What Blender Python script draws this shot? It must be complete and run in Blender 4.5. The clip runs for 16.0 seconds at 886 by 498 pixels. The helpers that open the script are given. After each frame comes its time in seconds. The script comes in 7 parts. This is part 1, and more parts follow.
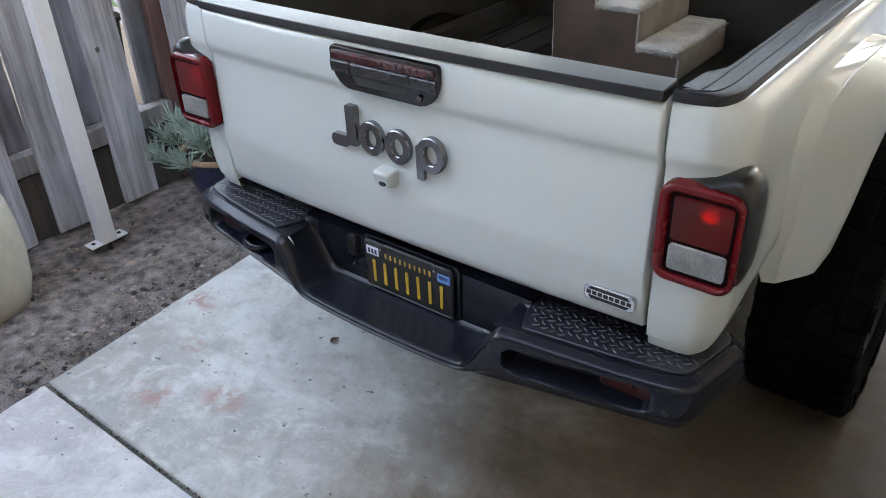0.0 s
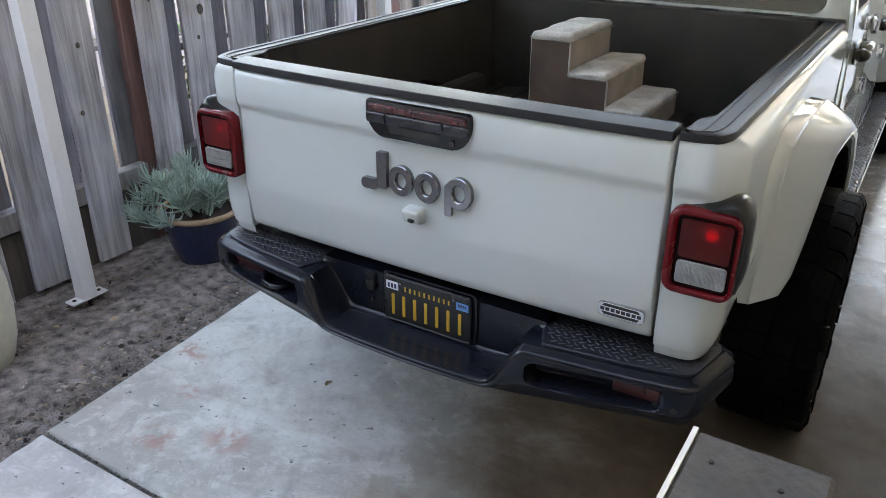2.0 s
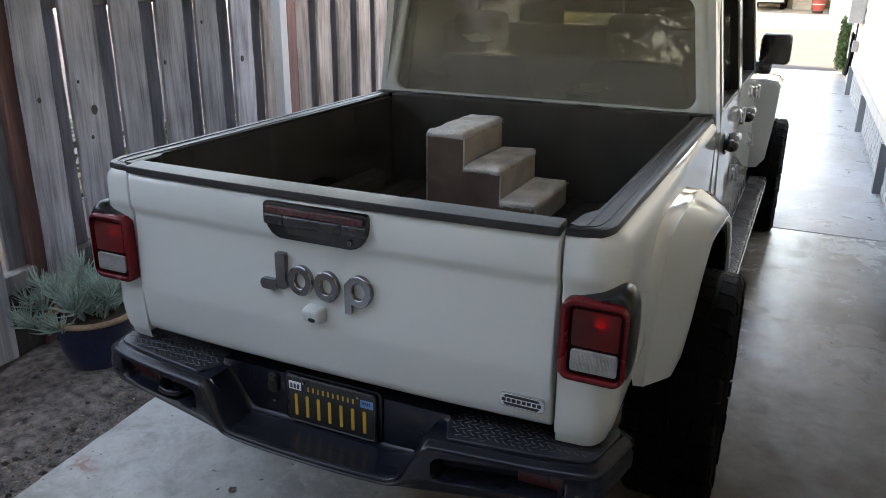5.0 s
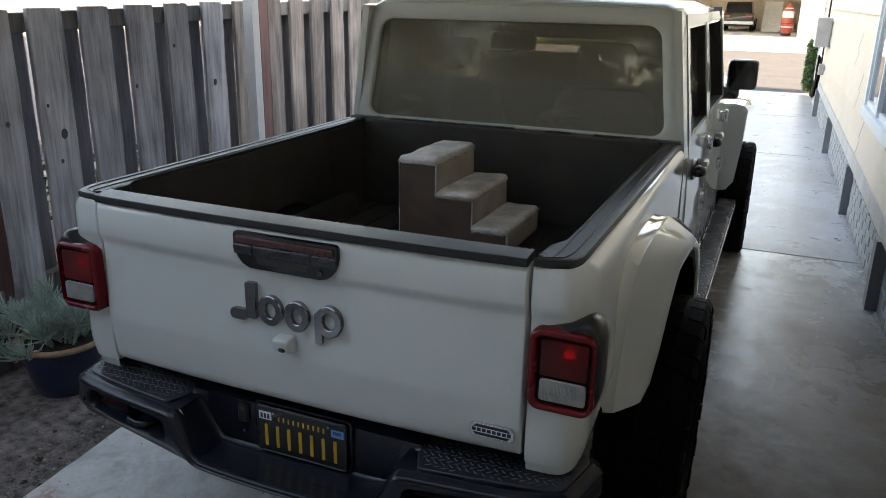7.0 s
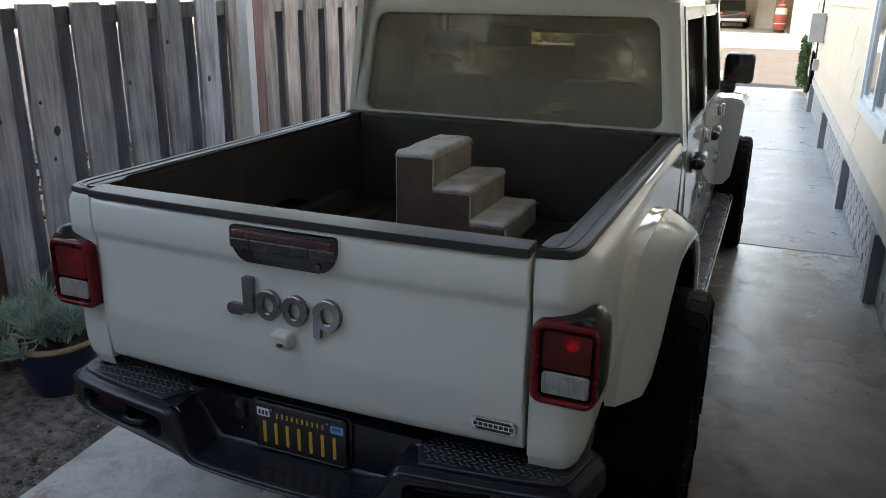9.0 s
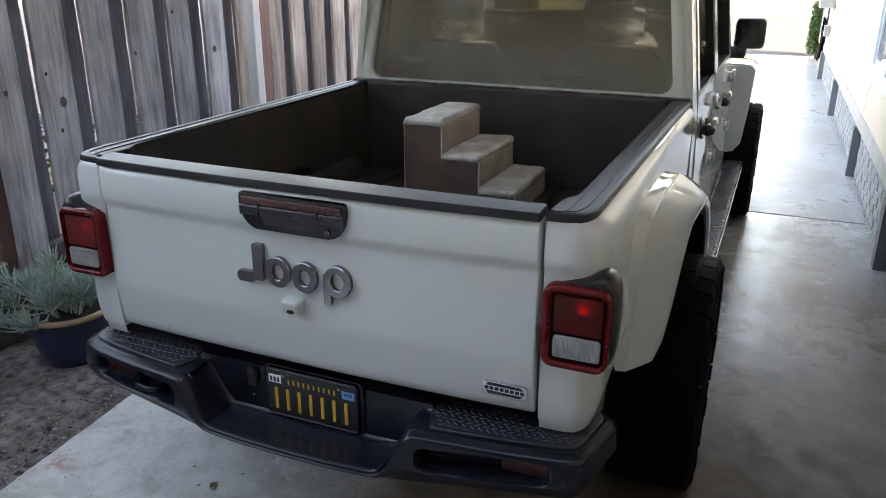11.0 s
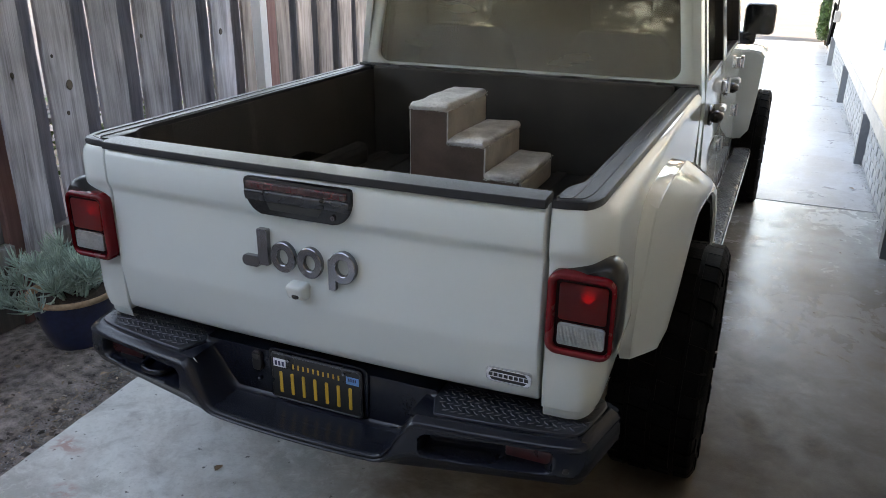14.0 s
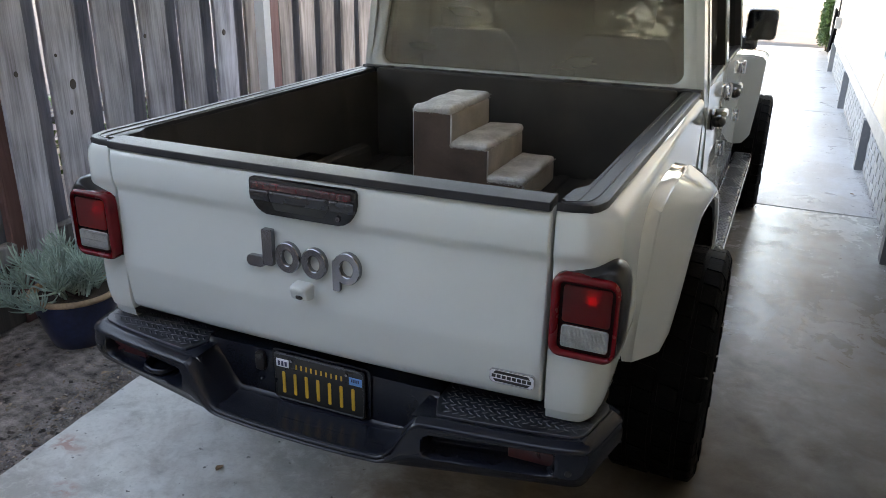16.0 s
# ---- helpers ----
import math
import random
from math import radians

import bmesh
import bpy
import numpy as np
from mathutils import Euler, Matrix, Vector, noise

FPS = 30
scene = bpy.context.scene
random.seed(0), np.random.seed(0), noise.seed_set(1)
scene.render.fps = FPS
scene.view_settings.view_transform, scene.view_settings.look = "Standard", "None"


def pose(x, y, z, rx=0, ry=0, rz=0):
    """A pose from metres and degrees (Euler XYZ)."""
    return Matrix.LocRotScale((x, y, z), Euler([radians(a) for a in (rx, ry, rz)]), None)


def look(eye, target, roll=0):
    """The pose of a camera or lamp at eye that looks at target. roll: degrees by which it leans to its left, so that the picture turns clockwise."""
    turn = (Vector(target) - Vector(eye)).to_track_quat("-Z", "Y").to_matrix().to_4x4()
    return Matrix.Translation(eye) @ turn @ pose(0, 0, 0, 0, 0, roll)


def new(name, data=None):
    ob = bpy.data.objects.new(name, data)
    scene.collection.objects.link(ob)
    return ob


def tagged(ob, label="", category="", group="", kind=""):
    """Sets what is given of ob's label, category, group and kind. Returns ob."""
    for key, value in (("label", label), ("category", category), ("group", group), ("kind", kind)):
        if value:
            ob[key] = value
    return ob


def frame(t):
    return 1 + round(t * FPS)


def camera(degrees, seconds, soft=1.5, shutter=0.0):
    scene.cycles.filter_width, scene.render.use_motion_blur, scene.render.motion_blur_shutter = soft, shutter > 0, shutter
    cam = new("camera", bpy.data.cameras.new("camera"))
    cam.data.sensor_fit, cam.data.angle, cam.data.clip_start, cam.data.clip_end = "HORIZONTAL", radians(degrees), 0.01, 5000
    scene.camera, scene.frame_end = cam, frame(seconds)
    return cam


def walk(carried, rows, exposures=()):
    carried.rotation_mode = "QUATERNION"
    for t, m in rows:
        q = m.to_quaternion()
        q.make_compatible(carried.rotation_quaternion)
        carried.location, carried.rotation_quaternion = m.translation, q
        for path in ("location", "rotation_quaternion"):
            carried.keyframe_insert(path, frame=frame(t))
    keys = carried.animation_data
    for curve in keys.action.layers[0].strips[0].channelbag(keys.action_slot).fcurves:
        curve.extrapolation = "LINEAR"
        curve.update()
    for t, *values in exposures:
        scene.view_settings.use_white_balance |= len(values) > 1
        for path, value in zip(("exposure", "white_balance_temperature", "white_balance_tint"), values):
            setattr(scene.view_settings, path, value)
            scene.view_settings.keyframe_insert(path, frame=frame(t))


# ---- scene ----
cam = camera(59.2, 16.0, soft=0.35)
PATH = [
    (0, (1.109, -1.189, 1.722), (0.032, 0.14, 0.686), -2.4),
    (0.2, (1.106, -1.264, 1.728), (0.026, 0.078, 0.707), -1.2),
    (0.5, (1.105, -1.339, 1.717), (0.027, 0.021, 0.723), -1.1),
    (0.8, (1.071, -1.448, 1.722), (0.004, -0.029, 0.794), -2.3),
    (1, (1.057, -1.491, 1.734), (0.008, -0.055, 0.818), -2.7),
    (1.5, (1.051, -1.523, 1.734), (0.05, -0.032, 0.854), -1.1),
    (2, (1.039, -1.539, 1.732), (0.084, -0.01, 0.867), 0.1),
    (2.2, (1.039, -1.545, 1.732), (0.094, -0.008, 0.872), 0.4),
    (2.5, (1.049, -1.537, 1.746), (0.112, 0.023, 0.917), 0.3),
    (2.8, (1.060, -1.540, 1.768), (0.189, 0.114, 1.057), 1.2),
    (3, (1.061, -1.538, 1.769), (0.206, 0.135, 1.083), 1.2),
    (3.5, (1.068, -1.54, 1.771), (0.242, 0.153, 1.099), 0.8),
    (4, (1.068, -1.541, 1.769), (0.253, 0.158, 1.1), 0.6),
    (6.5, (1.078, -1.539, 1.782), (0.324, 0.202, 1.147), 0.9),
    (7, (1.083, -1.536, 1.801), (0.338, 0.214, 1.183), 1.0),
    (7.5, (1.076, -1.535, 1.788), (0.343, 0.223, 1.178), 1.1),
    (8, (1.066, -1.534, 1.783), (0.337, 0.224, 1.169), 1.1),
    (8.5, (1.064, -1.525, 1.78), (0.332, 0.23, 1.162), 1.0),
    (9, (1.065, -1.522, 1.777), (0.332, 0.232, 1.157), 0.7),
    (11.5, (1.057, -1.525, 1.756), (0.313, 0.195, 1.057), 0.0),
    (12, (1.056, -1.523, 1.758), (0.308, 0.192, 1.053), -0.1),
    (12.5, (1.054, -1.526, 1.757), (0.304, 0.186, 1.045), -0.1),
    (13, (1.052, -1.528, 1.757), (0.302, 0.182, 1.04), 0.3),
    (13.5, (1.053, -1.522, 1.76), (0.305, 0.185, 1.036), 0.4),
    (14, (1.057, -1.52, 1.76), (0.31, 0.188, 1.037), 0.4),
    (14.5, (1.056, -1.524, 1.762), (0.311, 0.185, 1.04), 0.4),
    (15, (1.048, -1.527, 1.761), (0.304, 0.184, 1.041), 0.6),
    (15.5, (1.048, -1.526, 1.761), (0.304, 0.186, 1.043), 0.8),
    (16, (1.048, -1.531, 1.76), (0.302, 0.181, 1.043), 0.9),
]
walk(cam, [(t, look(eye, target, roll)) for t, eye, target, roll in PATH],
     exposures=[(0, 4.5, 9500, 20), (1.0, 4.4, 9500, 20), (2.0, 4.3, 9500, 20), (3, 4.0, 9500, 21), (4, 3.7, 9500, 21), (6.5, 3.6, 9500, 20), (7.0, 3.15, 9400, 18), (7.5, 3.05, 9400, 18),
                (9, 3.1, 9400, 18), (11.5, 3.85, 9500, 20), (16, 3.85, 9500, 20)])

# ---- world and sun ----
world = bpy.data.worlds.new("sky")
scene.world = world
world.use_nodes = True
wn, wl = world.node_tree.nodes, world.node_tree.links
sky = wn.new("ShaderNodeTexSky")
sky.sky_type = 'NISHITA'
sky.sun_disc = False
SUN_EL, SUN_AZ = radians(20), radians(100)          # azimuth clockwise from +y (ahead): over the house
sky.sun_elevation, sky.sun_rotation = SUN_EL, SUN_AZ
wn["Background"].inputs["Strength"].default_value = 0.15
wl.new(sky.outputs[0], wn["Background"].inputs["Color"])
sun_data = bpy.data.lights.new("sun", 'SUN')
sun_data.energy, sun_data.angle, sun_data.color = 4.5, radians(0.5), (1.0, 0.93, 0.82)
sun = new("sun", sun_data)
sd = Vector((math.sin(SUN_AZ) * math.cos(SUN_EL), math.cos(SUN_AZ) * math.cos(SUN_EL), math.sin(SUN_EL)))
sun.matrix_world = look(sd * 50, (0, 0, 0))


# ---- materials ----
def mat(name, col, rough=0.5, metal=0.0, var=0.15, scale=6.0, fine=60.0, bump=0.0, bscale=None, dark=None, coat=0.0,
        stretch=(1, 1, 1), rvar=0.1, spec=0.5, island=0.0, objrand=0.0, sheen=0.0):
    """A procedural surface: base colour varied at two scales, with roughness variation and fine relief."""
    m = bpy.data.materials.new(name)
    m.use_nodes = True
    n, l = m.node_tree.nodes, m.node_tree.links
    b = n["Principled BSDF"]
    tc = n.new("ShaderNodeTexCoord")
    mp = n.new("ShaderNodeMapping")
    mp.inputs["Scale"].default_value = stretch
    l.new(tc.outputs["Object"], mp.inputs["Vector"])
    big, small = n.new("ShaderNodeTexNoise"), n.new("ShaderNodeTexNoise")
    big.inputs["Scale"].default_value, big.inputs["Detail"].default_value = scale, 5
    small.inputs["Scale"].default_value, small.inputs["Detail"].default_value = fine, 4
    for t in (big, small):
        l.new(mp.outputs[0], t.inputs["Vector"])
    mixn = n.new("ShaderNodeMath")
    mixn.operation = 'ADD'
    half = n.new("ShaderNodeMath")
    half.operation, half.inputs[1].default_value = 'MULTIPLY', 0.5
    l.new(small.outputs["Fac"], half.inputs[0])
    l.new(big.outputs["Fac"], mixn.inputs[0])
    l.new(half.outputs[0], mixn.inputs[1])
    ramp = n.new("ShaderNodeValToRGB")
    d = dark or tuple(c * (1 - 2.2 * var) for c in col)
    li = tuple(min(1, c * (1 + 1.2 * var)) for c in col)
    ramp.color_ramp.elements[0].position, ramp.color_ramp.elements[0].color = 0.5, (*d, 1)
    ramp.color_ramp.elements[1].position, ramp.color_ramp.elements[1].color = 1.0, (*li, 1)
    l.new(mixn.outputs[0], ramp.inputs[0])
    out = ramp.outputs[0]
    if objrand or island:
        rnd = n.new("ShaderNodeObjectInfo").outputs["Random"] if objrand else n.new("ShaderNodeNewGeometry").outputs["Random Per Island"]
        k = objrand or island
        mr = n.new("ShaderNodeMapRange")
        mr.inputs["To Min"].default_value, mr.inputs["To Max"].default_value = 1 - k, 1 + k
        l.new(rnd, mr.inputs["Value"])
        hs = n.new("ShaderNodeHueSaturation")
        l.new(mr.outputs[0], hs.inputs["Value"])
        l.new(out, hs.inputs["Color"])
        out = hs.outputs[0]
    l.new(out, b.inputs["Base Color"])
    rr = n.new("ShaderNodeMapRange")
    rr.inputs["To Min"].default_value, rr.inputs["To Max"].default_value = max(0, rough - rvar), min(1, rough + rvar)
    l.new(big.outputs["Fac"], rr.inputs["Value"])
    l.new(rr.outputs[0], b.inputs["Roughness"])
    b.inputs["Metallic"].default_value = metal
    b.inputs["Specular IOR Level"].default_value = spec
    b.inputs["Coat Weight"].default_value = coat
    b.inputs["Coat Roughness"].default_value = 0.03
    b.inputs["Sheen Weight"].default_value = sheen
    if bump:
        bt = small
        if bscale:
            bt = n.new("ShaderNodeTexNoise")
            bt.inputs["Scale"].default_value, bt.inputs["Detail"].default_value = bscale, 6
            l.new(mp.outputs[0], bt.inputs["Vector"])
        bp = n.new("ShaderNodeBump")
        bp.inputs["Strength"].default_value, bp.inputs["Distance"].default_value = bump, 0.01
        l.new(bt.outputs["Fac"], bp.inputs["Height"])
        l.new(bp.outputs[0], b.inputs["Normal"])
    return m


def concrete_mat(name, base, stain, rust=None, rough=0.75, dirt=None):
    """Old poured concrete: pale blotches over grey, trowel scuffs, pits, hairline cracks, reddish marks, and oily tyre
    dirt with painted shade by the truck.
    """
    m = bpy.data.materials.new(name)
    m.use_nodes = True
    n, l = m.node_tree.nodes, m.node_tree.links
    b = n["Principled BSDF"]
    tc = n.new("ShaderNodeTexCoord")
    sep = n.new("ShaderNodeSeparateXYZ")
    l.new(tc.outputs["Object"], sep.inputs[0])

    def noise_tex(scale, detail=6, dist=0.0, rough_=0.55, stretch=None):
        t = n.new("ShaderNodeTexNoise")
        t.inputs["Scale"].default_value, t.inputs["Detail"].default_value = scale, detail
        t.inputs["Distortion"].default_value, t.inputs["Roughness"].default_value = dist, rough_
        if stretch:
            mp = n.new("ShaderNodeMapping")
            mp.inputs["Scale"].default_value = stretch
            l.new(tc.outputs["Object"], mp.inputs["Vector"])
            l.new(mp.outputs[0], t.inputs["Vector"])
        else:
            l.new(tc.outputs["Object"], t.inputs["Vector"])
        return t.outputs["Fac"]

    def ramp_of(src, p0, p1, lo=0.0, hi=1.0):
        r = n.new("ShaderNodeMapRange")
        r.inputs["From Min"].default_value, r.inputs["From Max"].default_value = p0, p1
        r.inputs["To Min"].default_value, r.inputs["To Max"].default_value = lo, hi
        l.new(src, r.inputs["Value"])
        return r.outputs[0]

    def calc(op, a, c, d=None):
        x = n.new("ShaderNodeMath")
        x.operation = op
        for s, v in zip(x.inputs, (a, c, d)):
            if isinstance(v, (int, float)):
                s.default_value = v
            elif v is not None:
                l.new(v, s)
        return x.outputs[0]

    def mix(fac, a, c, mode='MIX'):
        x = n.new("ShaderNodeMix")
        x.data_type, x.blend_type = 'RGBA', mode
        l.new(fac, x.inputs["Factor"])
        for s, v in ((x.inputs["A"], a), (x.inputs["B"], c)):
            if isinstance(v, tuple):
                s.default_value = (*v, 1)
            else:
                l.new(v, s)
        return x.outputs["Result"]
    broad, mid = noise_tex(1.3, 9, 0.5, 0.60), noise_tex(5.0, 11, 0.6, 0.70)
    fine, pits, scuff = noise_tex(60, 6), noise_tex(170, 3), noise_tex(2.6, 10, 0.3, 0.74, (1.0, 2.6, 1.0))
    pale = tuple(min(0.86, v * 1.14) for v in base)
    c = mix(ramp_of(broad, 0.44, 0.56), stain, base)
    c = mix(ramp_of(mid, 0.52, 0.70), c, pale)
    c = mix(ramp_of(mid, 0.49, 0.34, 0.0, 0.75), c, tuple(v * 0.62 for v in base))
    patch = noise_tex(13, 9, 0.5, 0.68)
    c = mix(ramp_of(patch, 0.52, 0.64, 0.0, 0.55), c, pale)
    c = mix(ramp_of(patch, 0.46, 0.34, 0.0, 0.35), c, tuple(v * 0.72 for v in stain))
    c = mix(ramp_of(scuff, 0.55, 0.72, 0.0, 0.5), c, tuple(v * 0.70 for v in stain))
    c = mix(ramp_of(noise_tex(2.1, 8, 0.9, 0.66), 0.50, 0.68, 0.0, 0.30), c, (stain[0] * 0.98, stain[1] * 0.84, stain[2] * 0.82))
    c = mix(ramp_of(noise_tex(3.4, 10, 0.7, 0.72), 0.54, 0.64, 0.0, 0.40), c, pale)
    c = mix(ramp_of(fine, 0.52, 0.74, 0.0, 0.28), c, tuple(v * 0.45 for v in base))
    c = mix(ramp_of(noise_tex(26, 4), 0.67, 0.71), c, tuple(v * 0.22 for v in base))
    c = mix(ramp_of(noise_tex(31, 3, 0.6), 0.72, 0.77, 0.0, 0.7), c, pale)
    gloss = ramp_of(mid, 0.35, 0.65, rough - 0.12, rough + 0.12)
    if rust:
        # a few reddish marks near the joint and by the soil edge
        for px, py, r in ((-0.91, -0.26, 0.11), (-0.70, -0.14, 0.11), (-1.22, 0.18, 0.10), (-1.02, -0.02, 0.07)):
            dx, dy = calc('SUBTRACT', sep.outputs["X"], px), calc('SUBTRACT', sep.outputs["Y"], py)
            d2 = calc('ADD', calc('MULTIPLY', dx, dx), calc('MULTIPLY', calc('MULTIPLY', dy, dy), 2.2))
            c = mix(calc('MULTIPLY', ramp_of(d2, r * r, 0.0), ramp_of(noise_tex(15, 8, 0.7, 0.65), 0.44, 0.56, 0.0, 0.85)), c, rust)
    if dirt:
        # brown tyre dirt; its darker middle also carries shade from the truck
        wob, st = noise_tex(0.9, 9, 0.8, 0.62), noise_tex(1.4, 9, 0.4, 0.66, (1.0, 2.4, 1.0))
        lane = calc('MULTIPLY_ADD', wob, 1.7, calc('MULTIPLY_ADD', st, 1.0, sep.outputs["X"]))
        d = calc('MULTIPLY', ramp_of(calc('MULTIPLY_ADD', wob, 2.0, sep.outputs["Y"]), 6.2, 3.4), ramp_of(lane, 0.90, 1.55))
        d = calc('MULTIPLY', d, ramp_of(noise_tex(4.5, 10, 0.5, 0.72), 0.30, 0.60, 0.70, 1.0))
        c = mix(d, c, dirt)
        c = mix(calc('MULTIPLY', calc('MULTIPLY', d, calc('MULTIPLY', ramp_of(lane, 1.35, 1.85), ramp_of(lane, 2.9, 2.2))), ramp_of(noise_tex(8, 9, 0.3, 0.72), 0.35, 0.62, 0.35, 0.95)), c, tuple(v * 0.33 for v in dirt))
        # shade on the ground nearer the camera, put into the colour
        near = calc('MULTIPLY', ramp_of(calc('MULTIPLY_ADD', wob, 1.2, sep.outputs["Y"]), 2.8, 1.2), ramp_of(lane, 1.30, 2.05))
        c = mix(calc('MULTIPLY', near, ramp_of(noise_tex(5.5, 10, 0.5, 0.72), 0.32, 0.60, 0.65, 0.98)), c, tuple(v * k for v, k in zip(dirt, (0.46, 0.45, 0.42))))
        # tyre-polished streaks along and across the drive
        pol = ramp_of(noise_tex(2.2, 7, 0.3, 0.6, (3.0, 0.45, 1.0)), 0.40, 0.62)
        band = ramp_of(noise_tex(1.1, 6, 0.2, 0.6, (0.5, 1.6, 1.0)), 0.42, 0.60)
        gloss = calc('SUBTRACT', calc('SUBTRACT', gloss, ramp_of(sep.outputs["Y"], 0.8, 2.6, 0.0, 0.16)), calc('MULTIPLY', calc('MULTIPLY', calc('ADD', pol, band), 0.13), ramp_of(sep.outputs["Y"], 1.0, 3.0)))
        gloss = calc('MULTIPLY_ADD', near, 0.22, gloss)
    l.new(c, b.inputs["Base Color"])
    l.new(gloss, b.inputs["Roughness"])
    bp = n.new("ShaderNodeBump")
    bp.inputs["Strength"].default_value, bp.inputs["Distance"].default_value = 0.14, 0.006
    l.new(pits, bp.inputs["Height"])
    bp2 = n.new("ShaderNodeBump")
    bp2.inputs["Strength"].default_value, bp2.inputs["Distance"].default_value = 0.06, 0.02
    l.new(mid, bp2.inputs["Height"])
    l.new(bp.outputs[0], bp2.inputs["Normal"])
    l.new(bp2.outputs[0], b.inputs["Normal"])
    return m


def wood_mat(name, light, darkc, rough=0.85, objrand=0.2):
    """Weathered boards: grain along local z, knots and grey wear."""
    m = bpy.data.materials.new(name)
    m.use_nodes = True
    n, l = m.node_tree.nodes, m.node_tree.links
    b = n["Principled BSDF"]
    tc, oi = n.new("ShaderNodeTexCoord"), n.new("ShaderNodeObjectInfo")
    add = n.new("ShaderNodeVectorMath")
    add.operation = 'ADD'
    sc = n.new("ShaderNodeMath")
    sc.operation, sc.inputs[1].default_value = 'MULTIPLY', 37.0
    l.new(oi.outputs["Random"], sc.inputs[0])
    l.new(tc.outputs["Object"], add.inputs[0])
    l.new(sc.outputs[0], add.inputs[1])
    mp = n.new("ShaderNodeMapping")
    mp.inputs["Scale"].default_value = (7, 7, 0.65)
    l.new(add.outputs[0], mp.inputs["Vector"])
    g = n.new("ShaderNodeTexNoise")
    g.inputs["Scale"].default_value, g.inputs["Detail"].default_value, g.inputs["Distortion"].default_value = 2.2, 8, 1.6
    l.new(mp.outputs[0], g.inputs["Vector"])
    mp2 = n.new("ShaderNodeMapping")
    mp2.inputs["Scale"].default_value = (60, 60, 2.0)
    l.new(add.outputs[0], mp2.inputs["Vector"])
    f = n.new("ShaderNodeTexNoise")
    f.inputs["Scale"].default_value, f.inputs["Detail"].default_value = 2.5, 6
    l.new(mp2.outputs[0], f.inputs["Vector"])
    wear = n.new("ShaderNodeTexNoise")
    wear.inputs["Scale"].default_value, wear.inputs["Detail"].default_value = 2.6, 4
    l.new(add.outputs[0], wear.inputs["Vector"])
    a1 = n.new("ShaderNodeMath")
    a1.operation, a1.inputs[1].default_value = 'MULTIPLY_ADD', 0.42
    l.new(f.outputs["Fac"], a1.inputs[0])
    l.new(g.outputs["Fac"], a1.inputs[2])
    a2 = n.new("ShaderNodeMath")
    a2.operation, a2.inputs[1].default_value = 'MULTIPLY_ADD', 0.8
    l.new(wear.outputs["Fac"], a2.inputs[0])
    l.new(a1.outputs[0], a2.inputs[2])
    r = n.new("ShaderNodeValToRGB")
    r.color_ramp.elements[0].color, r.color_ramp.elements[1].color = (*darkc, 1), (*light, 1)
    mr = n.new("ShaderNodeMapRange")
    mr.inputs["From Min"].default_value, mr.inputs["From Max"].default_value = 0.80, 1.42
    l.new(a2.outputs[0], mr.inputs["Value"])
    l.new(mr.outputs[0], r.inputs[0])
    hs = n.new("ShaderNodeHueSaturation")
    vr = n.new("ShaderNodeMapRange")
    vr.inputs["To Min"].default_value, vr.inputs["To Max"].default_value = 1 - objrand, 1 + objrand
    l.new(oi.outputs["Random"], vr.inputs["Value"])
    l.new(vr.outputs[0], hs.inputs["Value"])
    l.new(r.outputs[0], hs.inputs["Color"])
    l.new(hs.outputs[0], b.inputs["Base Color"])
    b.inputs["Roughness"].default_value = rough
    bp = n.new("ShaderNodeBump")
    bp.inputs["Strength"].default_value, bp.inputs["Distance"].default_value = 0.5, 0.004
    l.new(a1.outputs[0], bp.inputs["Height"])
    l.new(bp.outputs[0], b.inputs["Normal"])
    return m


def glass_mat(name, tint, rough=0.0, haze=0.0):
    """Glass, optionally under an uneven diffuse film that stands in for lens haze."""
    m = bpy.data.materials.new(name)
    m.use_nodes = True
    n, l = m.node_tree.nodes, m.node_tree.links
    b = n["Principled BSDF"]
    if haze:
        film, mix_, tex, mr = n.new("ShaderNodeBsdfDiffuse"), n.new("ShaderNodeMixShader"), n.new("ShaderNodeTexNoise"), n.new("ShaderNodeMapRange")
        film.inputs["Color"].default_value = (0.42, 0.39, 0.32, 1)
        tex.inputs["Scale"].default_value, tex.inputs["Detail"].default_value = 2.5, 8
        mr.inputs["To Min"].default_value, mr.inputs["To Max"].default_value = haze * 0.5, haze * 1.5
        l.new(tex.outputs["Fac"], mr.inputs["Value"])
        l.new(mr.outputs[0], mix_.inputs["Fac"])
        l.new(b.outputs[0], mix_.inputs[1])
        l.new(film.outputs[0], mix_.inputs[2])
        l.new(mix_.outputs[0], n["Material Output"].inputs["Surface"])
    b.inputs["Base Color"].default_value = (*tint, 1)
    b.inputs["Transmission Weight"].default_value = 1.0
    b.inputs["Roughness"].default_value = rough
    b.inputs["IOR"].default_value = 1.45
    return m


def glow_mat(name, col, strength):
    m = bpy.data.materials.new(name)
    m.use_nodes = True
    b = m.node_tree.nodes["Principled BSDF"]
    b.inputs["Base Color"].default_value = (*col, 1)
    b.inputs["Emission Color"].default_value = (*col, 1)
    b.inputs["Emission Strength"].default_value = strength
    return m


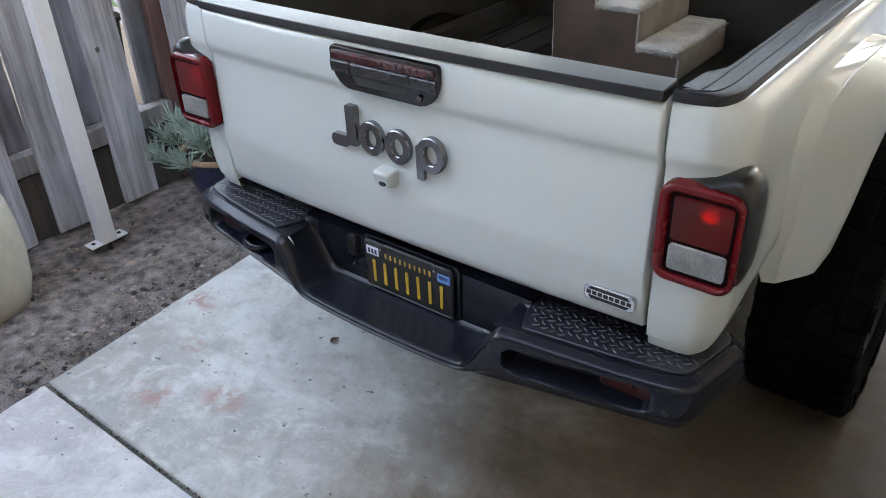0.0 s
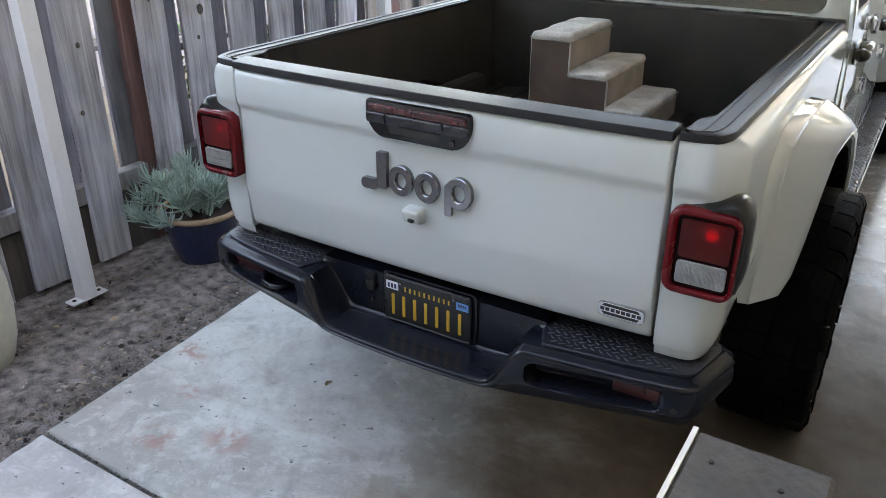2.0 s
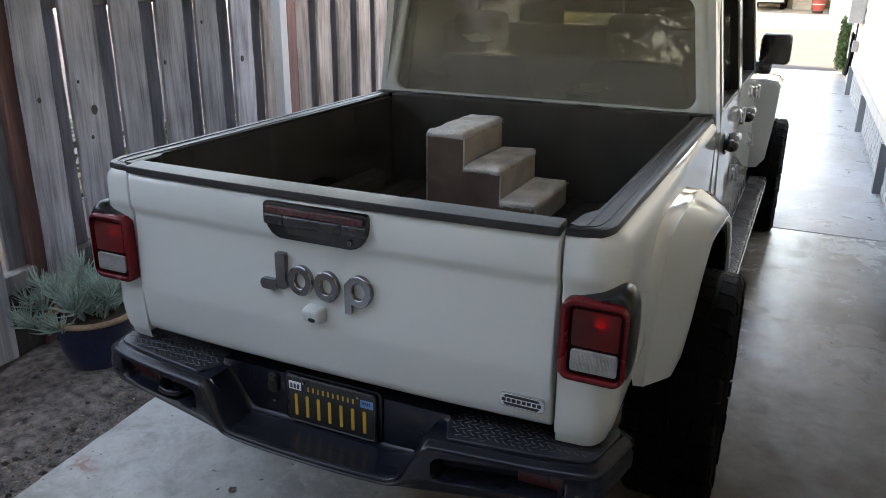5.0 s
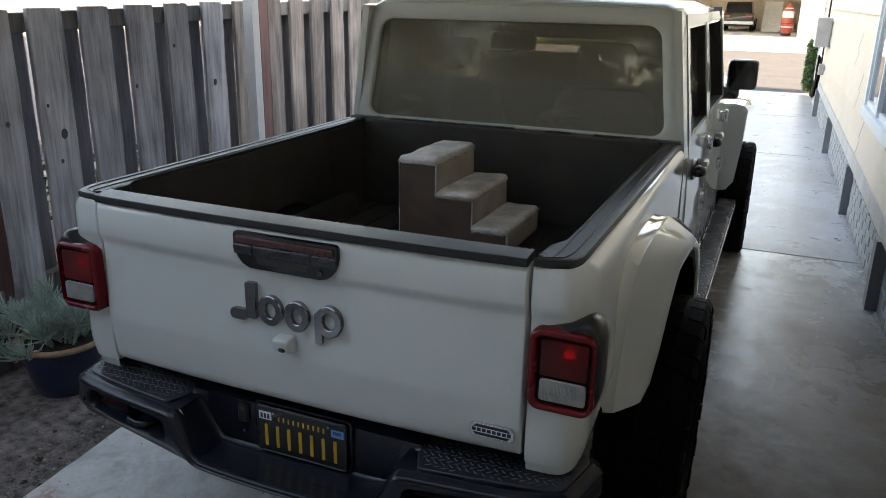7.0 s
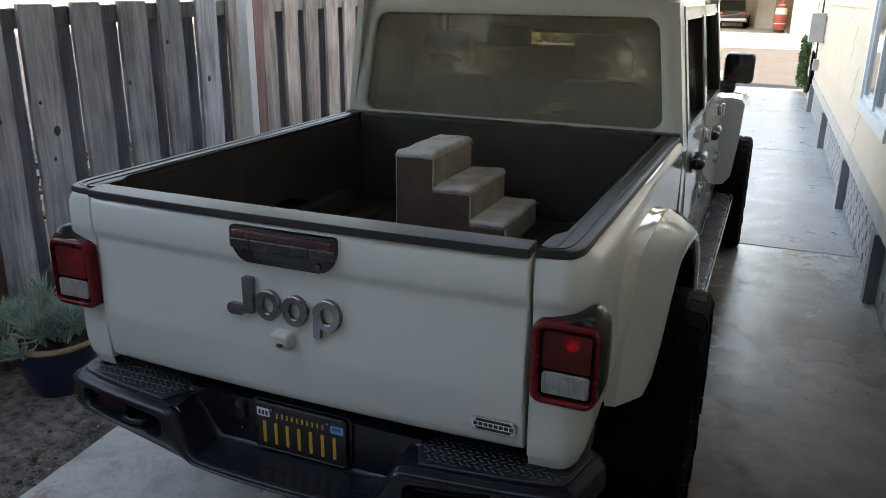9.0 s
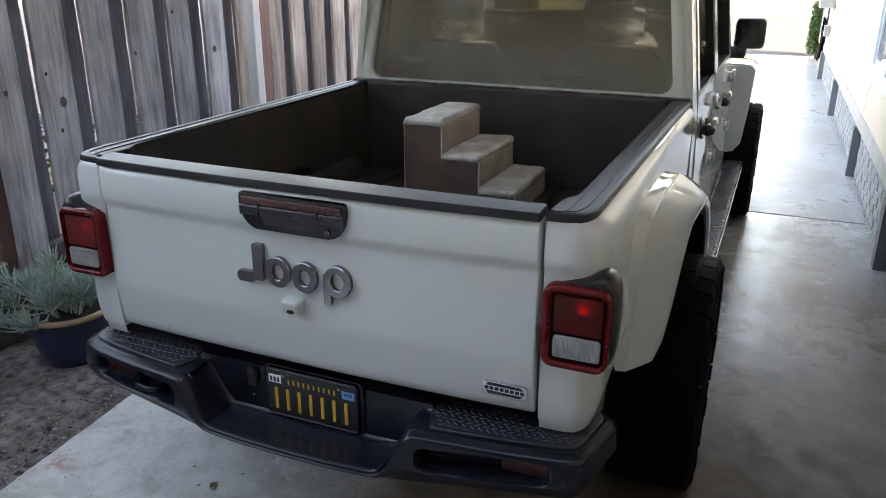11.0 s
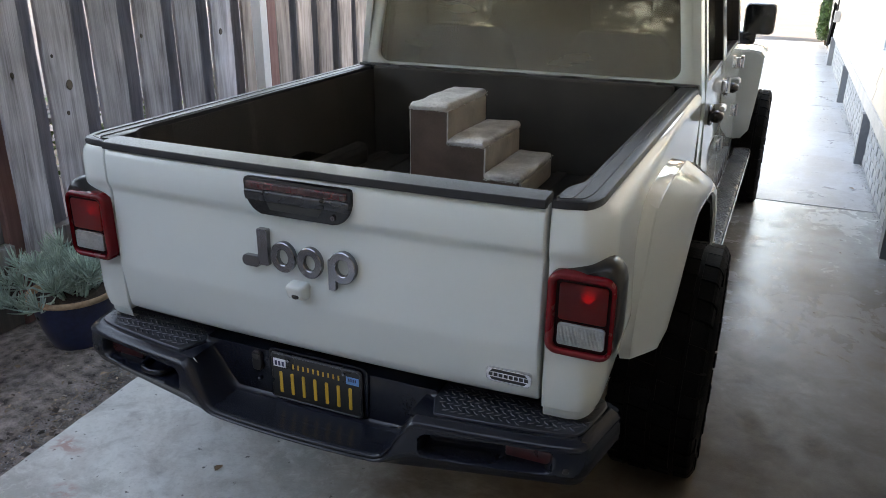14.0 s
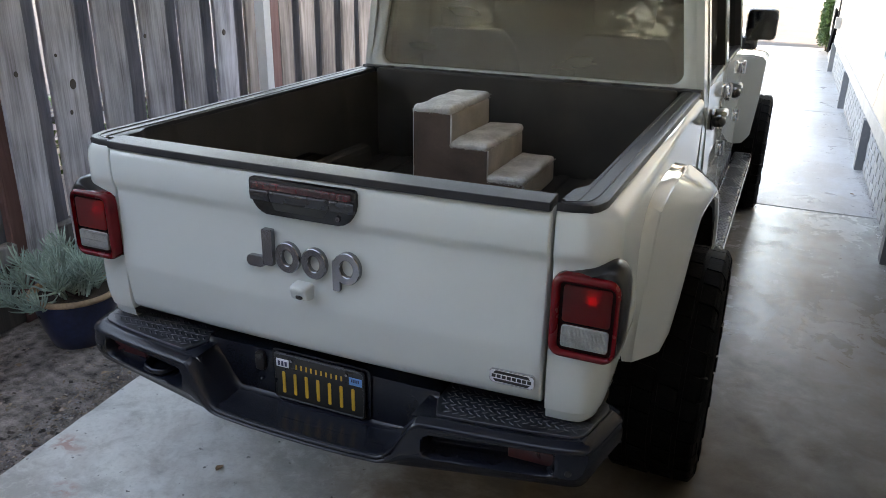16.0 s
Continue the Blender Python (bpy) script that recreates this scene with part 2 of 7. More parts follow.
M = dict(
    white=mat("white_car_paint", (0.500, 0.540, 0.530), 0.5, var=0.004, scale=1.5, fine=30, coat=1.0, rvar=0.0, spec=0.2),
    seam=mat("panel_gap", (0.02, 0.02, 0.02), 0.8, var=0.1),
    plastic=mat("textured_black_plastic", (0.016, 0.017, 0.020), 0.27, var=0.2, scale=9, fine=300, bump=0.1, bscale=600, rvar=0.08, spec=0.7),
    steel_black=mat("satin_black_bumper_paint", (0.009, 0.011, 0.017), 0.22, var=0.1, scale=6, fine=200, bump=0.02, bscale=500, rvar=0.03, spec=0.32),
    tread=mat("black_tread_plate", (0.018, 0.021, 0.029), 0.36, var=0.1, scale=3, fine=300, rvar=0.03, spec=0.7),
    cap=mat("grained_black_cap", (0.016, 0.0165, 0.020), 0.37, var=0.2, scale=6, fine=300, bump=0.12, bscale=520, rvar=0.05, spec=0.36),
    matte=mat("matte_black_housing", (0.013, 0.012, 0.012), 0.32, var=0.1, spec=0.4),
    liner=mat("bed_liner", (0.040, 0.036, 0.032), 0.72, var=0.25, scale=5, fine=260, bump=0.5, bscale=350),
    gloss_black=mat("glossy_black_plastic", (0.012, 0.012, 0.013), 0.2, var=0.1),
    chrome=mat("bright_chrome", (0.62, 0.63, 0.66), 0.16, metal=1.0, var=0.04, rvar=0.03),
    grey_metal=mat("grey_satin_chrome", (0.27, 0.275, 0.29), 0.16, metal=1.0, var=0.06, rvar=0.05),
    red_frame=mat("deep_red_lens_frame", (0.12, 0.002, 0.005), 0.28, var=0.05, spec=0.3),
    lens_groove=mat("dark_red_lens_groove", (0.016, 0.002, 0.003), 0.6, var=0.1, spec=0.08),
    reflector=mat("dull_red_reflector", (0.060, 0.006, 0.008), 0.3, var=0.2, scale=30, fine=300),
    lens_bowl=mat("red_lens_bowl", (0.26, 0.20, 0.20), 0.4, metal=0.3, var=0.10, scale=10, fine=300),
    lens_glass=glass_mat("frosted_red_lens", (0.50, 0.010, 0.014), rough=0.80),
    clear_lens=mat("clear_lens", (0.30, 0.31, 0.31), 0.14, var=0.12, scale=30, fine=240, coat=1.0),
    dark_red=mat("dark_red_lens", (0.075, 0.006, 0.009), 0.2, var=0.4, scale=25, fine=200, coat=0.6),
    brake_red=mat("dull_red_lens", (0.065, 0.005, 0.007), 0.12, var=0.2, coat=1.0),
    rubber=mat("tyre_rubber", (0.0032, 0.0031, 0.0031), 0.62, spec=0.06, var=0.3, scale=12, fine=160, bump=0.3, bscale=120),
    wheel=mat("dark_wheel_alloy", (0.03, 0.03, 0.03), 0.35, metal=0.6, var=0.1),
    plate_black=mat("plate_black", (0.012, 0.012, 0.012), 0.3, var=0.1),
    plate_yellow=mat("plate_yellow", (0.62, 0.36, 0.045), 0.4, var=0.08),
    plate_white=mat("sticker_white", (0.75, 0.76, 0.82), 0.5, var=0.05),
    plate_blue=mat("sticker_blue", (0.10, 0.30, 0.62), 0.5, var=0.08),
    ink=mat("dark_ink", (0.03, 0.04, 0.10), 0.5, var=0.1),
    tint=glass_mat("tinted_cab_glass", (0.05, 0.05, 0.045)),
    # rear window: lens haze is painted on as a pale diffuse film
    hazy=glass_mat("hazy_tinted_glass", (0.36, 0.36, 0.32), haze=0.30),
    clear=glass_mat("clear_glass", (0.9, 0.92, 0.92)),
    interior=mat("dark_cabin_fabric", (0.05, 0.048, 0.045), 0.8, var=0.2),
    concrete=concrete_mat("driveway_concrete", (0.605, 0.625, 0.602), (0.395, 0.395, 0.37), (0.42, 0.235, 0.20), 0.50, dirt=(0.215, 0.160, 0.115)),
    concrete_far=concrete_mat("worn_front_concrete", (0.43, 0.435, 0.44), (0.345, 0.335, 0.325), None, 0.36),
    concrete_new=concrete_mat("pale_concrete", (0.62, 0.62, 0.61), (0.47, 0.465, 0.46), None, 0.6),
    dirt=mat("dry_grey_soil", (0.225, 0.195, 0.182), 0.95, var=0.42, scale=19, fine=190, bump=1.0, bscale=90),
    asphalt=mat("old_asphalt", (0.062, 0.059, 0.060), 0.9, var=0.18, scale=1.2, fine=60, bump=0.4, bscale=90),
    ground=mat("far_ground", (0.16, 0.14, 0.11), 0.95, var=0.2, scale=0.4, fine=6),
    fence=wood_mat("weathered_fence_wood", (0.55, 0.56, 0.61), (0.150, 0.146, 0.160), objrand=0.22),
    # back boards: shade behind the front boards is put into this darker wood
    fence_back=wood_mat("shaded_back_board_wood", (0.21, 0.22, 0.25), (0.075, 0.079, 0.090), objrand=0.2),
    fence_warm=wood_mat("browner_fence_wood", (0.45, 0.405, 0.375), (0.13, 0.11, 0.10), objrand=0.2),
    fence_red=wood_mat("red_stained_post", (0.25, 0.140, 0.132), (0.11, 0.058, 0.055), objrand=0.08),
    kick=wood_mat("dark_kickboard_wood", (0.12, 0.105, 0.095), (0.05, 0.045, 0.04)),
    post_white=mat("white_enamel_steel", (0.72, 0.73, 0.74), 0.35, var=0.04, scale=3, fine=40),
    galv=mat("galvanised_steel", (0.55, 0.55, 0.56), 0.4, metal=0.7, var=0.1),
    roof=mat("canopy_sheet", (0.55, 0.53, 0.49), 0.6, var=0.05),
    siding=mat("cream_siding_paint", (0.535, 0.450, 0.37), 0.6, var=0.05, scale=2, fine=30, bump=0.1, objrand=0.03),
    grey_trim=mat("grey_painted_wood", (0.42, 0.41, 0.39), 0.6, var=0.1, scale=4, fine=40, bump=0.1),
    vent=mat("dark_grey_vent", (0.17, 0.18, 0.19), 0.6, var=0.1, scale=4, fine=40),
    brick=mat("painted_grey_brick", (0.30, 0.315, 0.325), 0.8, var=0.10, scale=8, fine=90, bump=0.5, bscale=70, objrand=0.06),
    mortar=mat("painted_mortar", (0.33, 0.345, 0.355), 0.9, var=0.12, scale=10, fine=80, bump=0.6, bscale=60),
    pot_cream=mat("cream_glazed_ceramic", (0.60, 0.57, 0.47), 0.3, var=0.08, scale=4, fine=30, coat=0.4),
    pot_blue=mat("deep_blue_glaze", (0.010, 0.020, 0.065), 0.3, var=0.3, scale=6, fine=50, coat=0.4),
    terracotta=mat("buff_clay_rim", (0.40, 0.27, 0.17), 0.7, var=0.2, scale=10, fine=80, bump=0.2),
    soil=mat("potting_soil", (0.045, 0.03, 0.022), 0.95, var=0.3, bump=1.0, bscale=90),
    succ=mat("blue_green_succulent", (0.36, 0.50, 0.44), 0.5, var=0.25, scale=12, fine=60, island=0.25, objrand=0.2),
    leaf=mat("small_green_leaf", (0.07, 0.13, 0.035), 0.5, var=0.3, scale=12, fine=60, objrand=0.35),
    leaf_yellow=mat("yellowing_leaf", (0.45, 0.33, 0.05), 0.5, var=0.3, scale=12, fine=60, objrand=0.3),
    leaf_dark=mat("dark_tree_leaf", (0.030, 0.045, 0.018), 0.4, var=0.3, scale=12, fine=60, island=0.6),
    shrub=mat("yellow_green_shrub_leaf", (0.22, 0.25, 0.030), 0.5, var=0.3, scale=3, fine=40, island=0.5),
    hedge=mat("hedge_leaf", (0.05, 0.11, 0.025), 0.5, var=0.3, scale=8, fine=60, island=0.4),
    stem=mat("brown_stem", (0.13, 0.09, 0.05), 0.8, var=0.2),
    dead_leaf=mat("dead_leaf", (0.36, 0.25, 0.17), 0.8, var=0.2, scale=20, fine=90, objrand=0.3),
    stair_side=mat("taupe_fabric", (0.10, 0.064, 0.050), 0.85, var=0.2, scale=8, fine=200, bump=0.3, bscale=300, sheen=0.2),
    # risers share the tread fleece; their shade is put into this darker tone
    stair_riser=mat("shaded_riser_fleece", (0.42, 0.375, 0.33), 0.9, var=0.15, scale=10, fine=200, bump=0.5, bscale=260, sheen=0.3),
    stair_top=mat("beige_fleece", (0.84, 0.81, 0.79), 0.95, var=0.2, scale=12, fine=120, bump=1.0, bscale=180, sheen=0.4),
    neighbour=mat("pale_neighbour_siding", (0.31, 0.32, 0.335), 0.7, var=0.08, scale=1, fine=20),
    stucco=mat("sunlit_stucco", (0.72, 0.69, 0.62), 0.8, var=0.06, scale=1, fine=30),
    blocker_wall=mat("grey_blocker_wall", (0.27, 0.275, 0.28), 0.85, var=0.12, scale=2, fine=40, bump=0.2),
    far_wall=mat("pinkish_beige_wall", (0.60, 0.50, 0.42), 0.8, var=0.12, scale=0.8, fine=10),
    garage_dark=mat("brown_garage_wall", (0.30, 0.25, 0.19), 0.8, var=0.2),
    red_paint=mat("red_paint", (0.42, 0.07, 0.05), 0.45, var=0.08),
    off_white=mat("off_white", (0.75, 0.72, 0.68), 0.6, var=0.06),
    dark_car=mat("dark_car_paint", (0.02, 0.02, 0.024), 0.2, var=0.1, coat=1.0),
    board_grey=wood_mat("grey_rail_wood", (0.100, 0.092, 0.088), (0.040, 0.037, 0.036)),
    window_frame=mat("pale_blue_grey_frame", (0.55, 0.58, 0.60), 0.45, var=0.04),
    bulb=glow_mat("lit_red_bulb", (1.0, 0.04, 0.04), 0.085),
    bark=mat("bark", (0.10, 0.075, 0.055), 0.9, var=0.3, bump=0.8, bscale=30),
)


# ---- mesh helpers ----
def part(name, bm, material, parent=None, label="", smooth=None):
    """Links a bmesh as one mesh object, under a thing or a part."""
    me = bpy.data.meshes.new(name)
    bmesh.ops.recalc_face_normals(bm, faces=bm.faces)
    if smooth is not None:
        for f in bm.faces:
            f.smooth = True
        for e in bm.edges:
            if len(e.link_faces) == 2 and e.calc_face_angle(0) > radians(smooth):
                e.smooth = False
    bm.to_mesh(me)
    bm.free()
    me.materials.append(material)
    ob = new(name, me)
    if parent is not None:
        ob.parent = parent
    if label:
        tagged(ob, label)
    return ob


def thing(name, label, category, group="", kind="", at=(0, 0, 0)):
    e = new(name)
    e.location = at
    return tagged(e, label, category, group, kind)


def add_box(bm, x0, x1, y0, y1, z0, z1, bevel=0.0, seg=2):
    r = bmesh.ops.create_cube(bm, size=1)
    vs = r["verts"]
    for v in vs:
        v.co = Vector(((x0 + x1) / 2 + v.co.x * (x1 - x0), (y0 + y1) / 2 + v.co.y * (y1 - y0), (z0 + z1) / 2 + v.co.z * (z1 - z0)))
    if bevel:
        es = {e for v in vs for e in v.link_edges}
        bmesh.ops.bevel(bm, geom=list(es), offset=bevel, segments=seg, profile=0.5, affect='EDGES')
    return vs


def box(*a, **k):
    bm = bmesh.new()
    add_box(bm, *a, **k)
    return bm


def grid_faces(bm, rows, close=False, skip=None):
    """Faces between rows of points of equal length; skip(i, j) leaves a cell open."""
    vr = [[bm.verts.new(p) for p in r] for r in rows]
    for i in range(len(vr) - 1):
        n = len(vr[i])
        for j in range(n if close else n - 1):
            if skip and skip(i, j):
                continue
            a, b, c, d = vr[i][j], vr[i][(j + 1) % n], vr[i + 1][(j + 1) % n], vr[i + 1][j]
            bm.faces.new((a, b, c, d))
    return vr


def thicken(bm, t, towards):
    """Gives an open sheet a second face at a distance t on the side of the point towards, closed round its rim."""
    bm.normal_update()
    p = Vector(towards)
    sign = 1 if sum((p - f.calc_center_median()).dot(f.normal) * f.calc_area() for f in bm.faces) > 0 else -1
    faces, rim = bm.faces[:], [e for e in bm.edges if len(e.link_faces) == 1]
    twin = {v: bm.verts.new(v.co + v.normal * (t * sign)) for v in bm.verts[:]}
    for f in faces:
        bm.faces.new([twin[v] for v in reversed(f.verts)])
    for e in rim:
        a, b = e.verts
        bm.faces.new((a, b, twin[b], twin[a]))


def lathe(profile, seg=40, cx=0, cy=0):
    """Turned shape from (radius, z) points about a vertical axis."""
    bm = bmesh.new()
    rows = [[(cx + r * math.cos(2 * math.pi * k / seg), cy + r * math.sin(2 * math.pi * k / seg), z) for k in range(seg)] for r, z in profile]
    grid_faces(bm, rows, close=True)
    return bm


def rrect(w, h, r, n=6):
    """Rounded rectangle outline, counter-clockwise, about the origin."""
    pts = []
    for cx, cy, a0 in ((w / 2 - r, h / 2 - r, 0), (-w / 2 + r, h / 2 - r, 90), (-w / 2 + r, -h / 2 + r, 180), (w / 2 - r, -h / 2 + r, 270)):
        for k in range(n + 1):
            a = radians(a0 + 90 * k / n)
            pts.append((cx + r * math.cos(a), cy + r * math.sin(a)))
    return pts


def slab_xz(outline, y0, y1, bevel=0.0):
    """A plate with an outline in x and z, from y0 to y1 (y0 is the face towards the rear)."""
    bm = bmesh.new()
    a = [bm.verts.new((x, y0, z)) for x, z in outline]
    b = [bm.verts.new((x, y1, z)) for x, z in outline]
    f = bm.faces.new(a)
    bm.faces.new(b[::-1])
    n = len(a)
    for i in range(n):
        bm.faces.new((a[i], a[(i + 1) % n], b[(i + 1) % n], b[i]))
    if bevel:
        bmesh.ops.bevel(bm, geom=list(f.edges), offset=bevel, segments=2, profile=0.5, affect='EDGES')
    return bm


def lerp(a, b, t):
    return a + (b - a) * t


def smooth01(t):
    t = max(0.0, min(1.0, t))
    return t * t * (3 - 2 * t)


def tube(bm, pts, r, seg=8):
    """A round bar along points."""
    rows = []
    for i, p in enumerate(pts):
        p = Vector(p)
        d = (Vector(pts[min(i + 1, len(pts) - 1)]) - Vector(pts[max(i - 1, 0)])).normalized()
        u = d.orthogonal().normalized()
        if rows:
            u = (lastu - d * lastu.dot(d)).normalized()
        lastu = u
        w = d.cross(u)
        rr = r[i] if isinstance(r, (list, tuple)) else r
        rows.append([p + u * rr * math.cos(2 * math.pi * k / seg) + w * rr * math.sin(2 * math.pi * k / seg) for k in range(seg)])
    vr = grid_faces(bm, rows, close=True)
    bm.faces.new(vr[0])
    bm.faces.new(vr[-1])


def square_tube(bm, pts, half, side=Vector((0, 1, 0))):
    rows = []
    for i, p in enumerate(pts):
        p = Vector(p)
        d = (Vector(pts[min(i + 1, len(pts) - 1)]) - Vector(pts[max(i - 1, 0)])).normalized()
        w = d.cross(side).normalized()
        rows.append([p + side * half * a + w * half * b for a, b in ((-1, -1), (1, -1), (1, 1), (-1, 1))])
    vr = grid_faces(bm, rows, close=True)
    bm.faces.new(vr[0])
    bm.faces.new(vr[-1])


# ---- ground ----
def structure(name, bm, material, label, category, smooth=None, parent=None):
    ob = part(name, bm, material, parent, smooth=smooth)
    return tagged(ob, label, category, kind="structure")


bm = bmesh.new()
vs = [bm.verts.new(p) for p in ((-300, -300, -0.09), (300, -300, -0.09), (300, 400, -0.09), (-300, 400, -0.09))]
bm.faces.new(vs)
structure("ground", bm, M["ground"], "dry brown ground stretching to the horizon", "ground")


def wall_x(y, off=0.0):
    """The face of the house foundation, which closes in slightly ahead."""
    return 1.852 - 0.0161 * y - off


def drive_left(y):
    return -1.262 - 0.085 * min(max(y + 0.45, -0.6), 1.2)


def slab(y0, y1, material, x_right=None, wobble=0.0015):
    """A poured slab with a slightly ragged left edge and worn rims."""
    rnd = random.Random(int(y0 * 10) + 5)
    bm = bmesh.new()
    n = max(6, int((y1 - y0) / 0.05)) if y1 < 6 else 40
    rows = []
    for z, ins in ((0.0, 0.007), (-0.005, 0.002), (-0.010, 0.0), (-0.09, 0.0)):
        ring = []
        rr = random.Random(11)
        for k in range(n + 1):
            y = lerp(y0 + ins, y1 - ins, k / n)
            ring.append((drive_left(y) + ins + wobble * (rr.random() - 0.5) * 3, y, z))
        for k in range(n, -1, -1):
            y = lerp(y0 + ins, y1 - ins, k / n)
            ring.append(((x_right(y) if x_right else wall_x(y)) + 0.02, y, z))
        rows.append(ring)
    vr = grid_faces(bm, rows, close=True)
    m = len(vr[0])
    top = vr[0]
    for k in range(n):
        bm.faces.new((top[k], top[k + 1], top[m - 2 - k], top[m - 1 - k]))
    return bm


drive = thing("driveway", "stained grey concrete driveway with dark joints", "driveway", kind="structure")
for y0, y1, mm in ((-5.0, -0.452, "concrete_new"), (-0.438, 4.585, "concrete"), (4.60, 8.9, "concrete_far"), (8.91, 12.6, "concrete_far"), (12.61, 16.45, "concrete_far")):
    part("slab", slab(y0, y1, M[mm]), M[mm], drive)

# soil strip between the slab and the fence, with lumps and grit
bm = bmesh.new()
rows = []
for i in range(150):
    y = -4.5 + i * 0.05 if i < 120 else 1.5 + (i - 120) * 0.5
    row = []
    for j in range(36):
        x = -3.4 + 2.2 * j / 35
        h = -0.022 + 0.022 * noise.noise((x * 2, y * 2, 3)) + 0.012 * noise.noise((x * 9, y * 9, 1)) + 0.006 * noise.noise((x * 30, y * 30, 7))
        near = smooth01((x - drive_left(y) + 0.25) / 0.25)
        h = lerp(h + 0.012, -0.022, near)
        row.append((x, y, h))
    rows.append(row)
grid_faces(bm, rows)
structure("soil_bed", bm, M["dirt"], "dry grey soil with grit beside the concrete", "soil", smooth=60)

# small stones and twigs in the soil
bm = bmesh.new()
rnd = random.Random(4)
for k in range(13000):
    y = rnd.uniform(-1.5, 2.0)
    x = rnd.uniform(-2.15, drive_left(y) - 0.004)
    s = rnd.uniform(0.0018, 0.006) * (2.8 if rnd.random() < 0.16 else 1)
    z = -0.016 + 0.012 * noise.noise((x * 9, y * 9, 1)) + 0.018 * noise.noise((x * 2, y * 2, 3))
    a = rnd.uniform(0, 6.28)
    ca, sa = math.cos(a) * s, math.sin(a) * s
    e, h = rnd.uniform(0.8, 1.7), rnd.uniform(0.4, 0.9) * s
    ring = [bm.verts.new((x + ca * e, y + sa * e, z)), bm.verts.new((x - sa, y + ca, z + h * 0.3)), bm.verts.new((x - ca * e, y - sa * e, z)), bm.verts.new((x + sa, y - ca, z + h * 0.2))]
    t1, t2 = bm.verts.new((x + ca * 0.3, y, z + h)), bm.verts.new((x - ca * 0.4, y + sa * 0.3, z + h * 0.9))
    for f in ((ring[0], ring[1], t1), (ring[1], t2, t1), (ring[1], ring[2], t2), (ring[2], ring[3], t2), (ring[3], t1, t2), (ring[3], ring[0], t1)):
        bm.faces.new(f)
gr2 = bmesh.new()
for k in range(9000):
    y = rnd.uniform(-1.5, 1.3)
    x = drive_left(y) - 0.004 - abs(rnd.gauss(0, 0.30))
    s = rnd.uniform(0.002, 0.0055)
    z = -0.017 + rnd.uniform(0, 0.006)
    vs = [gr2.verts.new((x + rnd.uniform(-1, 1) * s, y + rnd.uniform(-1, 1) * s, z + rnd.uniform(-0.4, 0.9) * s)) for q in range(4)]
    for f in ((0, 1, 2), (0, 1, 3), (1, 2, 3), (0, 2, 3)):
        gr2.faces.new([vs[q] for q in f])
tagged(part("dark_gravel", gr2, mat("blue_grey_grit", (0.19, 0.205, 0.22), 0.85, var=0.3, island=0.8)), "fine blue-grey grit strewn along the concrete edge", "gravel", kind="stuff")
gr = part("gravel", bm, mat("grey_grit", (0.19, 0.160, 0.142), 0.9, var=0.3, island=0.9))
tagged(gr, "scattered grey grit lying in the soil", "gravel", kind="stuff")
bm = bmesh.new()
for k in range(700):
    y = rnd.uniform(-1.2, 1.6)
    x = rnd.uniform(-2.1, drive_left(y) - 0.03)
    a, ln = rnd.uniform(0, 6.28), rnd.uniform(0.01, 0.045)
    z = -0.012 + 0.012 * noise.noise((x * 9, y * 9, 1))
    tube(bm, [(x, y, z), (x + ln * math.cos(a), y + ln * math.sin(a), z + 0.004)], 0.0014, 4)
tw = part("twigs", bm, mat("dry_twig", (0.26, 0.19, 0.13), 0.9, var=0.3, island=0.4))
tagged(tw, "dry twigs and straw scattered over the soil", "twigs", kind="stuff")


# dark grit packed into the slab joints
bm = bmesh.new()
for k in range(1500):
    far_ = k % 5 == 0
    x = rnd.uniform(-1.27, 1.6)
    y = (4.592 if far_ else -0.445) + rnd.gauss(0, 0.003) + 0.004 * noise.noise((x * 8, 0, 0))
    s = rnd.uniform(0.0015, 0.0042)
    z = -0.007 + rnd.uniform(0, 0.006)
    vs = [bm.verts.new((x + rnd.uniform(-1, 1) * s * 1.6, y + rnd.uniform(-1, 1) * s, z + rnd.uniform(-0.3, 0.7) * s)) for q in range(4)]
    for f in ((0, 1, 2), (0, 1, 3), (1, 2, 3), (0, 2, 3)):
        bm.faces.new([vs[q] for q in f])
jd = part("joint_grit", bm, mat("dark_joint_grit", (0.05, 0.045, 0.04), 0.95, var=0.3, island=0.5))
tagged(jd, "dark grit packed into the slab joint", "grit", kind="stuff")


# pale crumbs of mortar and grit along the foot of the house wall
bm = bmesh.new()
for k in range(2600):
    y = rnd.uniform(0.8, 9.0)
    x = wall_x(y) - abs(rnd.gauss(0, 0.030)) - 0.006
    sz = rnd.uniform(0.002, 0.007)
    vs = [bm.verts.new((x + rnd.uniform(-1, 1) * sz, y + rnd.uniform(-1, 1) * sz * 1.5, 0.001 + rnd.uniform(0, 1.0) * sz)) for q in range(4)]
    for f in ((0, 1, 2), (0, 1, 3), (1, 2, 3), (0, 2, 3)):
        bm.faces.new([vs[q] for q in f])
tagged(part("wall_grit", bm, mat("pale_wall_grit", (0.42, 0.42, 0.41), 0.9, var=0.3, island=0.7)), "pale crumbs and grit along the foot of the house wall", "grit", kind="stuff")

# ---- fence ----
FX = -2.185


def fence_rise(y):
    return 0.022 * (y - 1.0)


fence = thing("fence", "weathered grey wooden board fence with open gaps", "fence", kind="structure")


